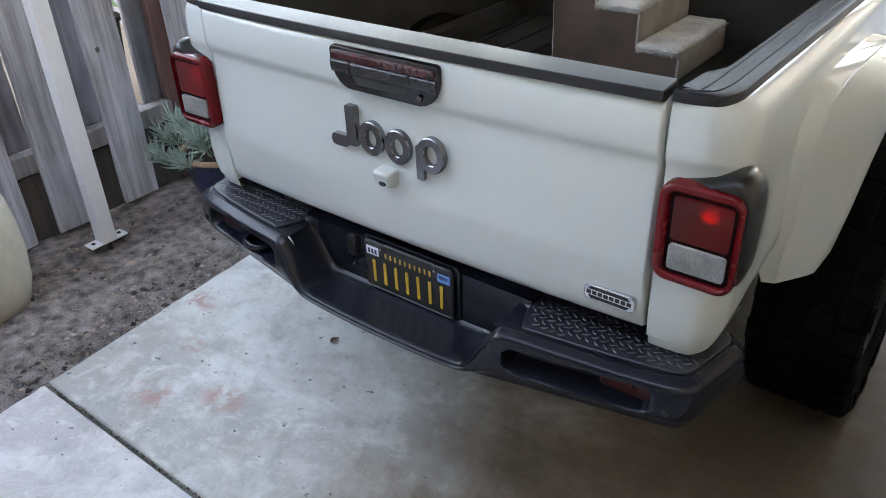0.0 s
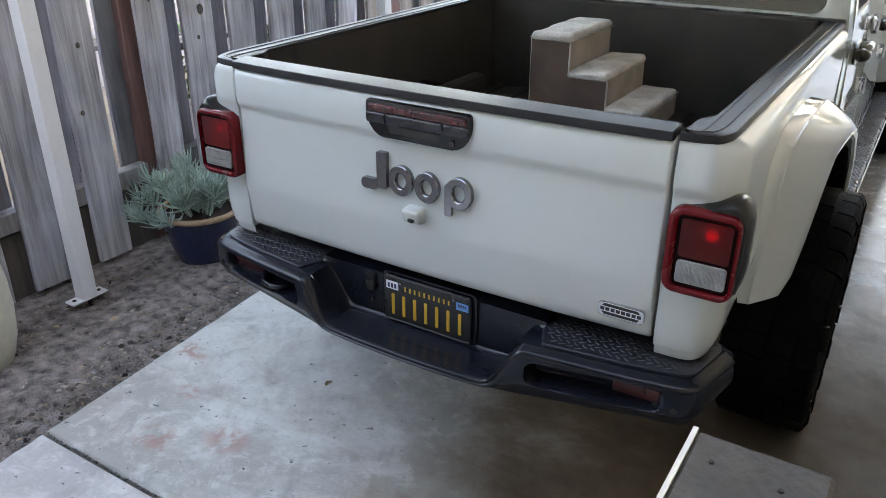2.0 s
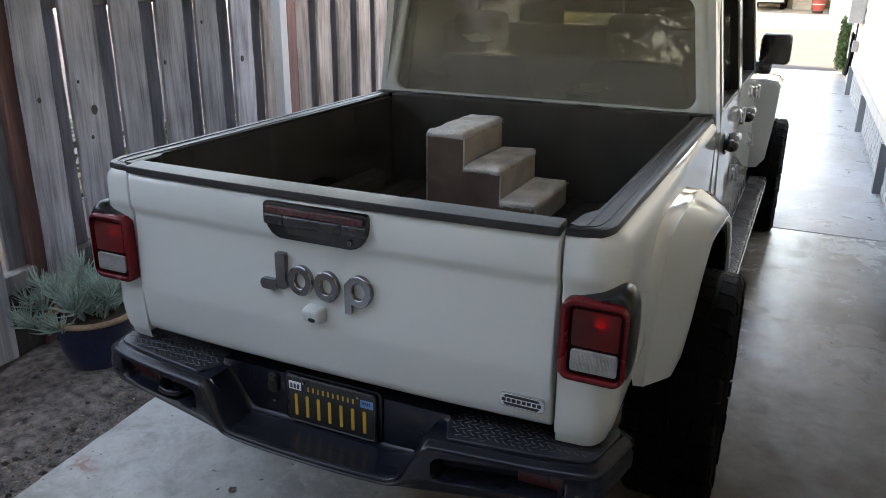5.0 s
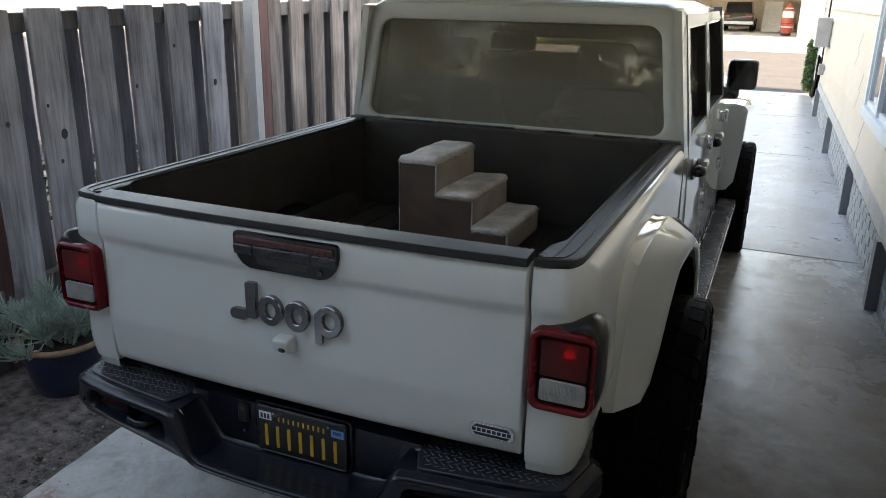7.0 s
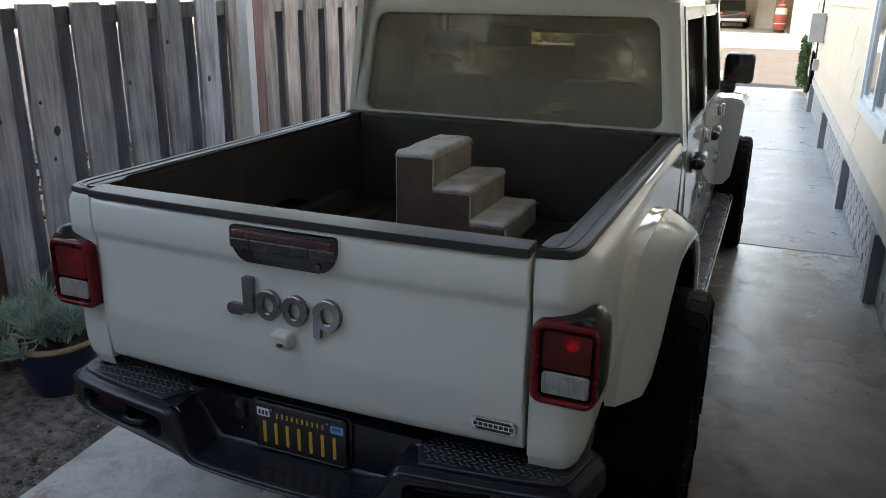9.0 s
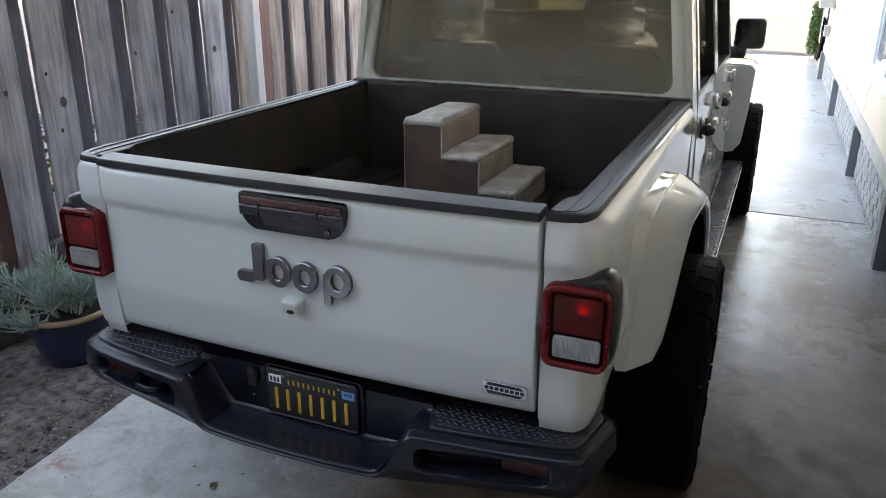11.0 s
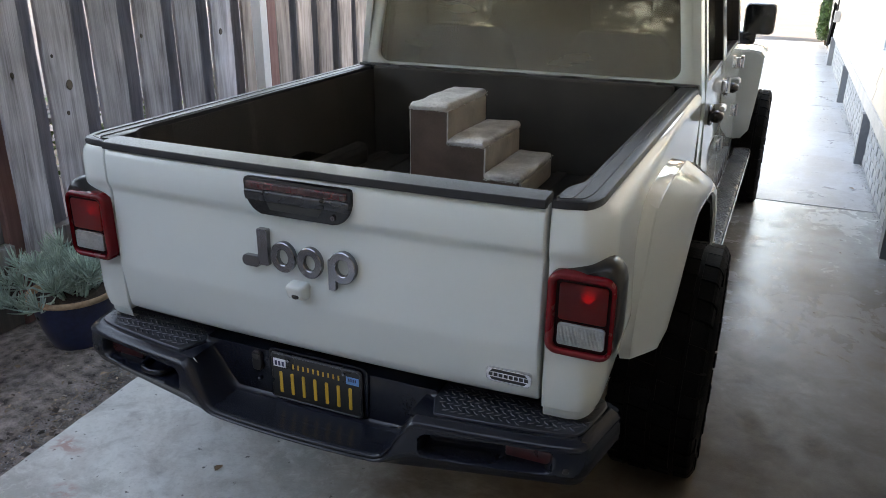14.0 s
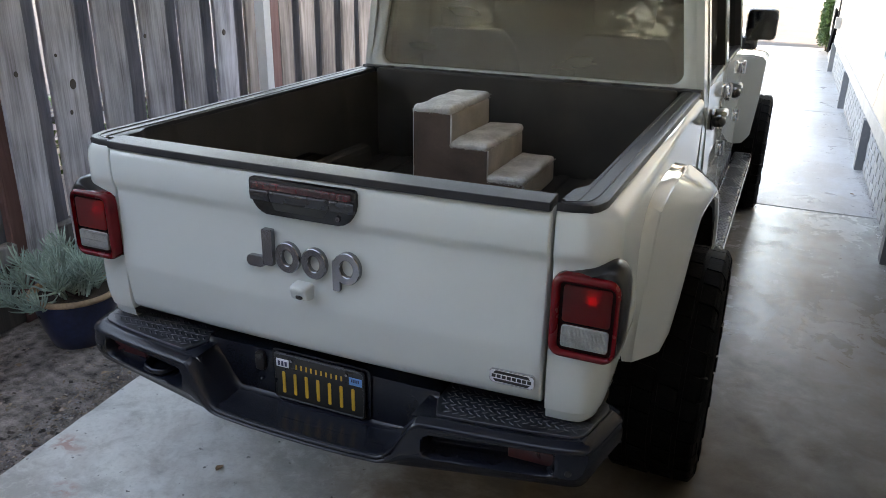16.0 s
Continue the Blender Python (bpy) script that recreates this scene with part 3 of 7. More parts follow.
def board_bm(w, h, t, seed, knots=()):
    """A rough-sawn board: uneven edges, chamfered, a slight cup and twist."""
    rr = random.Random(seed)
    bm = bmesh.new()
    n = 10
    rows = []
    tw, cup = rr.uniform(-0.006, 0.006), rr.uniform(-0.002, 0.003)
    for k in range(n + 1):
        z = h * k / n
        e0, e1 = rr.uniform(-0.003, 0.003), rr.uniform(-0.003, 0.003)
        dx = tw * (k / n - 0.5)
        ch = 0.004
        rows.append([(t / 2 + dx, -w / 2 + ch + e0, z), (t / 2 + cup + dx, 0, z), (t / 2 + dx, w / 2 - ch + e1, z), (t / 2 - ch + dx, w / 2 + e1, z),
                     (-t / 2, w / 2 + e1, z), (-t / 2, -w / 2 + e0, z), (t / 2 - ch + dx, -w / 2 + e0, z)])
    vr = grid_faces(bm, rows, close=True)
    bm.faces.new(vr[0])
    bm.faces.new(vr[-1])
    return bm


FRONT = [(-2.2, 0.20), (-1.9, 0.20), (-1.6, 0.20), (-1.3, 0.20), (-1.0, 0.20), (-0.75, 0.20), (-0.47, 0.20), (-0.17, 0.20), (0.135, 0.185), (0.475, 0.18), (0.895, 0.17), (1.168, 0.20), (1.478, 0.19), (1.782, 0.196), (2.09, 0.18), (2.38, 0.19), (2.684, 0.18), (3.05, 0.155), (3.32, 0.167),
         (3.59, 0.165), (3.885, 0.175), (4.17, 0.18), (4.45, 0.18), (4.74, 0.18), (5.04, 0.18), (5.43, 0.18), (5.72, 0.18), (6.01, 0.18), (6.3, 0.18), (6.6, 0.18), (6.9, 0.18)]
board_meshes = []
for k in range(6):
    b = part("board", board_bm(0.205, 1.68, 0.022, k + 1), M["fence"], fence)
    board_meshes.append(b.data)
    bpy.data.objects.remove(b)
rnd = random.Random(9)


def put_board(x, y, z, mesh, material_ob=None, sy=1.0, sz=1.0):
    o = new("board", mesh)
    o.parent = fence
    o.location = (x, y, z)
    o.scale = (1, sy, sz)
    o.rotation_euler = (rnd.uniform(-0.006, 0.006), 0, 0)
    return o


warm_meshes = []
for me in board_meshes[:3]:
    wm = me.copy()
    wm.materials[0] = M["fence_warm"]
    warm_meshes.append(wm)
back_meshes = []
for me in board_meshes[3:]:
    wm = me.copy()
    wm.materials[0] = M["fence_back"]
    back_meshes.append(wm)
for i, (y, w) in enumerate(FRONT):
    put_board(FX - 0.011, y + w / 2, 0.03 + fence_rise(y), board_meshes[i % 6] if y < 2.6 else warm_meshes[i % 3], sy=w / 0.205)
    # full-width back boards behind the gaps, placed so the camera sees a narrow slit before each front board
    edge = 1.032 * y + 0.049 - (0.034 if y > 1.1 else 0.020) + rnd.uniform(-0.008, 0.008)
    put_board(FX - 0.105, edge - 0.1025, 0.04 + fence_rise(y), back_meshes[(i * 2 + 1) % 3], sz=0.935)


def rail_bm(y0, y1, z0, z1, x0, x1):
    bm = bmesh.new()
    n = 30
    rows = []
    for k in range(n + 1):
        y = lerp(y0, y1, k / n)
        e = fence_rise(y)
        rows.append([(x0, y, z0 + e), (x1 - 0.004, y, z0 + e), (x1, y, z0 + 0.004 + e), (x1, y, z1 - 0.004 + e), (x1 - 0.004, y, z1 + e), (x0, y, z1 + e)])
    vr = grid_faces(bm, rows, close=True)
    bm.faces.new(vr[0])
    bm.faces.new(vr[-1])
    return bm


rail_mat = wood_mat("fence_rail_wood", (0.25, 0.245, 0.245), (0.08, 0.078, 0.08))
for y0, y1 in ((-2.3, 0.842), (0.978, 2.93), (3.05, 5.3), (5.42, 7.4)):
    for z0, z1 in ((1.60, 1.69), (0.33, 0.42)):
        part("rail", rail_bm(y0, y1, z0, z1, FX - 0.09, FX - 0.024), rail_mat, fence)
    part("kickboard", rail_bm(y0, y1, 0.0, 0.31, FX - 0.09, FX - 0.06), M["kick"], fence)
for y, back in ((-1.5, 0.0), (0.845, 0.055), (2.945, 0.0), (5.31, 0.0)):
    part("post", box(FX - 0.10 - back, FX + 0.002 - back, y, y + (0.130 if back else 0.100), -0.05, 1.73 + fence_rise(y), bevel=0.006, seg=1), M["fence_red"], fence, "red-brown stained square post")


# ---- carport frame ----
ROOF_Y0, ROOF_Y1 = -0.35, 2.60


def roof_z(x):
    return 2.36 + 0.075 * (x + 1.94)


def carport_leg(y, rafter=True):
    """A square leg on a base plate, a rafter to the house and curved braces."""
    t = thing("carport_frame", "white enamelled square steel carport frame on a base plate", "carport", group="carport frames")
    x0 = -1.935
    bm = bmesh.new()
    square_tube(bm, [(x0, y, 0.03), (x0, y, 2.30)], 0.033)
    part("leg", bm, M["post_white"], t)
    bm = bmesh.new()
    if rafter:
        square_tube(bm, [(x0 - 0.2, y, roof_z(x0 - 0.2) - 0.05), (1.78, y, roof_z(1.78) - 0.05)], 0.03)
        part("rafter", bm, M["post_white"], t)
    else:
        bm.free()
    for dx, dy in ((1, 0), (0, 1), (0, -1)):
        bm = bmesh.new()
        pts = []
        for k in range(9):
            a = radians(90 * k / 8)
            f, h = 0.62 * (1 - math.cos(a)), 1.72 + 0.55 * math.sin(a)
            pts.append((x0 + dx * f, y + dy * f, h))
        square_tube(bm, pts, 0.022, Vector((dy, dx, 0)) if dx else Vector((1, 0, 0)))
        part("brace", bm, M["post_white"], t)
    part("base_plate", box(x0 - 0.032, x0 + 0.032, y - 0.088, y + 0.088, 0.022, 0.030, bevel=0.002, seg=1), M["post_white"], t, "narrow white base plate")
    for dy in (-0.062, 0.062):
        bm = bmesh.new()
        tube(bm, [(x0, y + dy, 0.029), (x0, y + dy, 0.034)], 0.009, 6)
        part("bolt_head", bm, M["seam"], t)
    bm = bmesh.new()
    tube(bm, [(x0 + 0.012, y + 0.004, -0.06), (x0 + 0.012, y + 0.004, 0.024)], 0.010)
    part("anchor_pin", bm, M["seam"], t, "dark anchor pin under the plate")
    return t


for y in (-2.2, 0.21, 2.525):
    carport_leg(y, y > -1)
beam = part("eave_beam", box(-1.97, -1.90, -2.4, 3.2, 2.285, 2.345, bevel=0.004, seg=1), M["post_white"])
tagged(beam, "white steel beam along the carport eave", "beam", kind="structure")
# roof sheet is unseen, inferred from the legs; its ends are set to balance the light
bm = bmesh.new()
rows = []
for k in range(61):
    x = lerp(-2.2, 1.80, k / 60)
    rows.append([(x, y, roof_z(x) + 0.012 * (k % 4 < 2)) for y in (ROOF_Y0, ROOF_Y1)])
grid_faces(bm, rows)
thicken(bm, 0.006, (0, 0, 10))
structure("carport_roof", bm, M["roof"], "pale ribbed metal carport roof", "roof")

# roof and side panel out of view, added to block light from behind
structure("porch_roof", box(-0.90, 1.82, -5.0, -0.95, 2.60, 2.68), M["garage_dark"], "unseen brown roof panel added to block light", "roof")
structure("porch_side", box(0.975, 1.04, -4.0, -1.14, 0.0, 1.36), M["grey_trim"], "unseen grey side panel added to block light", "wall")

# ---- house along the drive ----
house = thing("house", "single-storey house with cream lap siding on a painted brick base", "house", kind="structure")
HOUSE_Y0, HOUSE_Y1 = -5.0, 14.8


def wall_strip(y0, y1, z0, z1, off0, off1, top_off=None):
    """A board along the house wall; off is how far its face stands proud of the foundation."""
    top_off = off1 if top_off is None else top_off
    bm = bmesh.new()
    rows = []
    for y in (y0, y1):
        rows.append([(wall_x(y, off0), y, z0), (wall_x(y, off1), y, z0), (wall_x(y, top_off), y, z1), (wall_x(y, off0), y, z1)])
    vr = grid_faces(bm, rows, close=True)
    bm.faces.new(vr[0])
    bm.faces.new(vr[-1])
    return bm


part("foundation", wall_strip(HOUSE_Y0, HOUSE_Y1, -0.1, 0.44, -0.25, 0.0), M["mortar"], house)
part("base_board", wall_strip(HOUSE_Y0, HOUSE_Y1, 0.44, 0.56, -0.2, 0.045), M["grey_trim"], house, "grey painted base board")
WIN = (4.15, 5.86, 1.0, 2.1)
lap = 0.165
row_n = 0
z = 0.55
while z < 3.85:
    j = 5.97 + 0.68 * (row_n // 2) - 0.09 * (row_n % 2)
    for y0, y1 in ((HOUSE_Y0, 1.3 + 0.4 * (row_n % 2)), (1.306 + 0.4 * (row_n % 2), j), (j + 0.022, HOUSE_Y1)):
        spans = [(y0, y1)]
        if z + lap > WIN[2] and z < WIN[3]:
            spans = []
            for a, b in ((y0, min(y1, WIN[0])), (max(y0, WIN[1]), y1)):
                if b > a:
                    spans.append((a, b))
        for a, b in spans:
            part("siding_board", wall_strip(a, b, z, z + lap + 0.02, -0.05, 0.036, 0.006), M["siding"], house)
    z += lap
    row_n += 1
part("inner_wall", wall_strip(HOUSE_Y0, HOUSE_Y1 - 0.02, 0.56, 3.9, -0.30, -0.10), M["garage_dark"], house)
part("end_wall", box(wall_x(14.8) + 0.05, 9.0, 14.6, 14.8, -0.05, 3.9), M["siding"], house)
part("corner_board", wall_strip(HOUSE_Y1 - 0.01, HOUSE_Y1 + 0.08, 0.44, 3.9, -0.1, 0.04), M["grey_trim"], house)
for y in (0.6, 3.66, 6.1, 9.3, 12.85):
    part("vent_post", wall_strip(y - 0.055, y + 0.055, -0.02, 0.44, -0.02, 0.07), M["vent"], house)
# eave and roof, out of view, set high enough to block the sun
bm = bmesh.new()
rows = []
for y in (-5.4, 15.4):
    rows.append([(wall_x(y, 0.30), y, 3.84), (wall_x(y, 0.30), y, 3.98), (5.2, y, 5.4), (9.3, y, 3.98), (9.3, y, 3.84)])
vr = grid_faces(bm, rows, close=True)
bm.faces.new(vr[0])
bm.faces.new(vr[-1])
part("house_roof", bm, mat("grey_shingle", (0.12, 0.11, 0.10), 0.9, var=0.2, bump=0.5), house)

# house window
win = thing("window_1", "grey-framed sliding window in cream siding", "window", kind="structure")
y0, y1, z0, z1 = WIN
for nm, a, b, c, d in (("window_sill", y0 - 0.05, y1 + 0.05, z0 - 0.09, z0), ("window_frame", y0 - 0.05, y1 + 0.05, z1, z1 + 0.08),
                       ("window_frame", y0 - 0.06, y0 + 0.02, z0, z1), ("window_frame", y1 - 0.02, y1 + 0.06, z0, z1),
                       ("window_frame", (y0 + y1) / 2 - 0.03, (y0 + y1) / 2 + 0.03, z0, z1)):
    part(nm, wall_strip(a, b, c, d, -0.10, 0.055 if nm == "window_sill" else 0.042), M["window_frame"], win)
for a, b in ((y0 + 0.02, y0 + 0.06), (y1 - 0.06, y1 - 0.02)):
    part("sash", wall_strip(a, b, z0 + 0.03, z1 - 0.03, -0.06, 0.022), M["window_frame"], win)
part("sash", wall_strip(y0 + 0.02, y1 - 0.02, z0, z0 + 0.04, -0.06, 0.022), M["window_frame"], win)
part("pane", wall_strip(y0, y1, z0, z1, 0.004, 0.010), M["clear"], win)


# ---- pickup truck (rear face at y = 0, heading +y) ----
truck = thing("pickup_truck", "white lifted pickup truck with an open black-lined bed", "pickup truck")


def crown(x):
    return 0.017 * (abs(x) / 0.63) ** 2.4


# tailgate
TGW, TGX = 0.6300, -0.0045
prof = [(1.230, 0.070), (1.241, 0.064), (1.243, 0.026), (1.240, 0.012), (1.232, 0.004), (1.218, 0.000), (1.175, -0.0012), (1.150, -0.0008), (1.140, 0.001), (1.132, 0.0048),
        (1.124, 0.0085), (1.114, 0.0100), (1.06, 0.0088), (0.98, 0.0058), (0.93, 0.0030), (0.905, 0.0013), (0.890, 0.0012), (0.872, 0.0035), (0.83, 0.0085), (0.785, 0.0135),
        (0.768, 0.0170), (0.757, 0.0230), (0.752, 0.034), (0.756, 0.070)]
us = sorted([-1 + 2 * k / 40 for k in range(41)] + [s_ * u for s_ in (-1, 1) for u in (0.9988, 0.9965, 0.9935, 0.9905, 0.985)])
cols = len(us)
bm = bmesh.new()
rows = []
for u in us:
    x = TGX + TGW * u
    e = max(0.0, (abs(u) - 0.9935) / 0.0065)
    fall = 0.005 * e * e
    rows.append([(x, y + crown(x) * (1 if y < 0.05 else 0.3) + fall * (y < 0.05), z) for z, y in prof])
vr = grid_faces(bm, rows, close=True)
bm.faces.new(vr[0])
bm.faces.new(vr[-1])
tailgate = part("tailgate", bm, M["white"], truck, "white painted tailgate with a shallow crease", smooth=50)

# black cap along the tailgate top
bm = bmesh.new()
rows = []
capus = sorted([-1 + 2 * k / 40 for k in range(41)] + [-0.997, 0.997])
for u in capus:
    x = TGX + TGW * 0.997 * u
    c = crown(x)
    d = 0.003 * (abs(u) > 0.999)
    rows.append([(x, y + c * (1 if y < 0.04 else 0.5) + (d if y < 0.03 else -d), z - d * (z > 1.25)) for y, z in
                 ((0.006, 1.239), (-0.0035, 1.2400), (-0.0045, 1.2412), (-0.0045, 1.2575), (-0.0040, 1.2590), (-0.0025, 1.2602), (0.034, 1.2635), (0.0645, 1.2640), (0.0665, 1.2625), (0.067, 1.235))])
vr = grid_faces(bm, rows, close=True)
bm.faces.new(vr[0])
bm.faces.new(vr[-1])
part("top_cap", bm, M["cap"], tailgate, "black plastic tailgate cap", smooth=28)

# handle bezel with high brake light
HX, HZ = 0.006, 1.182
w2, zt, zb = 0.154, 0.046, -0.047
half_o = [(w2 - 0.010, zt), (w2 - 0.003, zt - 0.003), (w2, zt - 0.010), (w2, zb + 0.056), (w2 - 0.004, zb + 0.040), (w2 - 0.012, zb + 0.024), (w2 - 0.024, zb + 0.010), (w2 - 0.038, zb + 0.002), (w2 - 0.050, zb)]
out = [(HX + x, HZ + z) for x, z in half_o] + [(HX - x, HZ + z) for x, z in half_o[::-1]]
bezel = part("handle_bezel", slab_xz(out, -0.010, 0.012, bevel=0.004), M["gloss_black"], tailgate, "black plastic tailgate handle surround", smooth=30)
part("brake_light", slab_xz([(HX + x, HZ + 0.0275 + z) for x, z in rrect(0.288, 0.019, 0.004, 3)][::-1], -0.0150, -0.008, bevel=0.002), M["dark_red"], bezel, "dark red high brake light")
for k in range(15):
    x = HX - 0.133 + k * 0.0190
    part("brake_lamp", box(x - 0.0075, x + 0.0075, -0.0158, -0.0146, HZ + 0.0215, HZ + 0.0335, bevel=0.0005, seg=1), M["brake_red"], bezel)


def handle_blade(x0, x1):
    """A curved blade: rounded brow, sloping face, tucked under edge."""
    bm = bmesh.new()
    rows = []
    for f in (0.0, 0.02, 0.06, 0.5, 0.94, 0.98, 1.0):
        e = 0.0025 if f in (0.0, 1.0) else 0.0
        rows.append([(HX + lerp(x0, x1, f), y + e, HZ + z - e * (z > 0)) for y, z in ((-0.008, 0.0155), (-0.0135, 0.0150), (-0.0155, 0.0130), (-0.0158, 0.0100), (-0.0145, -0.002), (-0.0125, -0.0110), (-0.0110, -0.0125), (-0.008, -0.0105))])
    vr = grid_faces(bm, rows, close=True)
    bm.faces.new(vr[0])
    bm.faces.new(vr[-1])
    return bm


part("handle_side", handle_blade(-0.150, -0.093), M["plastic"], bezel, smooth=50)
part("pull_handle", handle_blade(-0.091, 0.078), M["plastic"], bezel, "black pull handle", smooth=50)
part("handle_side", handle_blade(0.080, 0.150), M["plastic"], bezel, smooth=50)
# flat matte black plate paints the shaded hollow below the handle
part("handle_cavity", slab_xz([(HX - 0.088, HZ - 0.013), (HX - 0.078, HZ - 0.033), (HX + 0.060, HZ - 0.033), (HX + 0.074, HZ - 0.013)], -0.0108, -0.006), M["seam"], bezel)
bm = bmesh.new()
bmesh.ops.create_cone(bm, cap_ends=True, segments=20, radius1=0.0075, radius2=0.0065, depth=0.005, matrix=Matrix.Translation((HX + 0.104, -0.0125, HZ - 0.029)) @ Matrix.Rotation(radians(90), 4, 'X'))
lock = part("lock", bm, M["grey_metal"], bezel, "small round key lock", smooth=30)
part("key_slot", box(HX + 0.1030, HX + 0.1050, -0.0158, -0.0145, HZ - 0.0325, HZ - 0.0255), M["seam"], lock)


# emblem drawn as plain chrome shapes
def ring_bm(cx, cz, rx, rz, w, y0, y1, seg=36):
    bm = bmesh.new()
    rows = []
    for k in range(seg):
        a = 2 * math.pi * k / seg
        c, s = math.cos(a), math.sin(a)
        rows.append([(cx + (rx - d) * c, y, cz + (rz - d) * s) for d, y in ((0, y1), (0, y0 + 0.002), (0.0018, y0), (w - 0.0018, y0), (w, y0 + 0.002), (w, y1))])
    rows.append(rows[0])
    grid_faces(bm, rows)
    bmesh.ops.remove_doubles(bm, verts=bm.verts, dist=1e-5)
    return bm


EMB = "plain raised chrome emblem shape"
for cx, cz, w, h, r in ((-0.1075, 1.042, 0.030, 0.098, 0.003), (-0.147, 0.999, 0.054, 0.030, 0.011)):
    part("emblem_shape", slab_xz([(cx + x, cz + z) for x, z in rrect(w, h, r)][::-1], -0.0065, 0.010, bevel=0.0018), M["grey_metal"], tailgate, EMB)
for cx, cz, rx, rz in ((-0.049, 1.023, 0.0365, 0.041), (0.030, 1.020, 0.0365, 0.041), (0.1245, 1.023, 0.0380, 0.042)):
    part("emblem_shape", ring_bm(cx, cz, rx, rz, 0.020, -0.0065, 0.012), M["grey_metal"], tailgate, EMB, smooth=30)
part("emblem_shape", slab_xz([(0.0945 + x, 1.000 + z) for x, z in rrect(0.020, 0.082, 0.003)][::-1], -0.0058, 0.010, bevel=0.0018), M["grey_metal"], tailgate, EMB)

# rear camera housing
bm = bmesh.new()
rows = []
for y, w, h, dz in ((0.012, 0.056, 0.046, 0.0), (-0.010, 0.054, 0.043, 0.0), (-0.021, 0.050, 0.037, 0.0015), (-0.0245, 0.045, 0.031, 0.002), (-0.0255, 0.036, 0.022, 0.002)):
    rows.append([(-0.006 + x, y - 0.006 * (z > 0) * (y < 0), 0.940 + dz + z) for x, z in rrect(w, h, 0.008, 4)])
vr = grid_faces(bm, rows, close=True)
bm.faces.new(vr[-1])
cam_bump = part("camera_housing", bm, M["white"], tailgate, "white reversing camera housing", smooth=60)
bm = bmesh.new()
bmesh.ops.create_uvsphere(bm, u_segments=14, v_segments=8, radius=0.0088, matrix=Matrix.Translation((-0.004, -0.0255, 0.931)) @ Matrix.Diagonal((1.25, 0.5, 0.75, 1)))
part("camera_lens", bm, M["gloss_black"], cam_bump, "small black camera lens", smooth=60)

# trim badge with bars in place of its lettering
BX, BZ = 0.556, 0.813
bcy = crown(BX) + 0.0085
o = [(BX + x, BZ + z) for x, z in rrect(0.112, 0.037, 0.010, 4)]
badge = part("badge", slab_xz(o[::-1], bcy - 0.006, bcy + 0.012, bevel=0.002), M["chrome"], tailgate, "chrome-rimmed black trim badge")
for sg in (1, -1):
    fld = [(BX - 0.046, BZ + sg * 0.0075), (BX + 0.046, BZ + sg * 0.0075), (BX + 0.040, BZ + sg * 0.0140), (BX - 0.040, BZ + sg * 0.0140)]
    part("badge_field", slab_xz(fld if sg < 0 else fld[::-1], bcy - 0.0070, bcy - 0.004), M["plate_black"], badge)
for k in range(8):
    x = BX - 0.0445 + k * 0.0127
    part("badge_bar", box(x - 0.0048, x + 0.0048, bcy - 0.0068, bcy - 0.0055, BZ - 0.0042, BZ + 0.0042), M["plate_black"], badge)

# bed sides
TOPZ = 1.243


def side_path():
    """Plan of the quarter panel: across the back, round the corner, along the side. Gives x, y and the outward direction."""
    pts = [(0.6375, 0.060, 0, -1), (0.6375, 0.034, 0, -1), (0.6385, 0.0285, 0, -1), (0.6405, 0.0270, 0, -1), (0.6430, 0.0270, 0, -1)]
    pts += [(x, 0.027 + 0.10 * (x - 0.641) ** 1.3, 0, -1) for x in (0.652, 0.665, 0.680, 0.693)]
    cx, cy, a, b = 0.697, 0.117, 0.076, 0.0878
    for k in range(1, 15):
        t = radians(-90 + 90 * k / 14)
        n = Vector((math.cos(t) / a, math.sin(t) / b)).normalized()
        pts.append((cx + a * math.cos(t), cy + b * math.sin(t), n.x, n.y))
    y = 0.15
    while y < 1.64:
        pts.append((lerp(0.773, 0.764, smooth01((y - 0.15) / 1.0)), y, 1, 0))
        y += 0.045
    pts.append((0.764, 1.648, 1, 0))
    return pts


def side_profile(w):
    """Offsets outward over the height; w is 0 across the back and 1 along the side."""
    out_ = []
    for k in range(46):
        z = lerp(0.742, TOPZ, k / 45)
        begin = lerp(1.150, 1.192, w)
        top = max(0.0, (z - begin) / (TOPZ - begin))
        o = -lerp(0.010, 0.036, w) * (1 - math.sqrt(max(0.0, 1 - top ** 2.6)))
        o -= lerp(0.0095, 0.0, smooth01(w * 1.25)) * smooth01((1.146 - z) / 0.030)
        low = max(0.0, (0.825 - z) / 0.083)
        o -= lerp(0.006, 0.013, w) * low ** 2.2
        out_.append((z, o))
    return out_


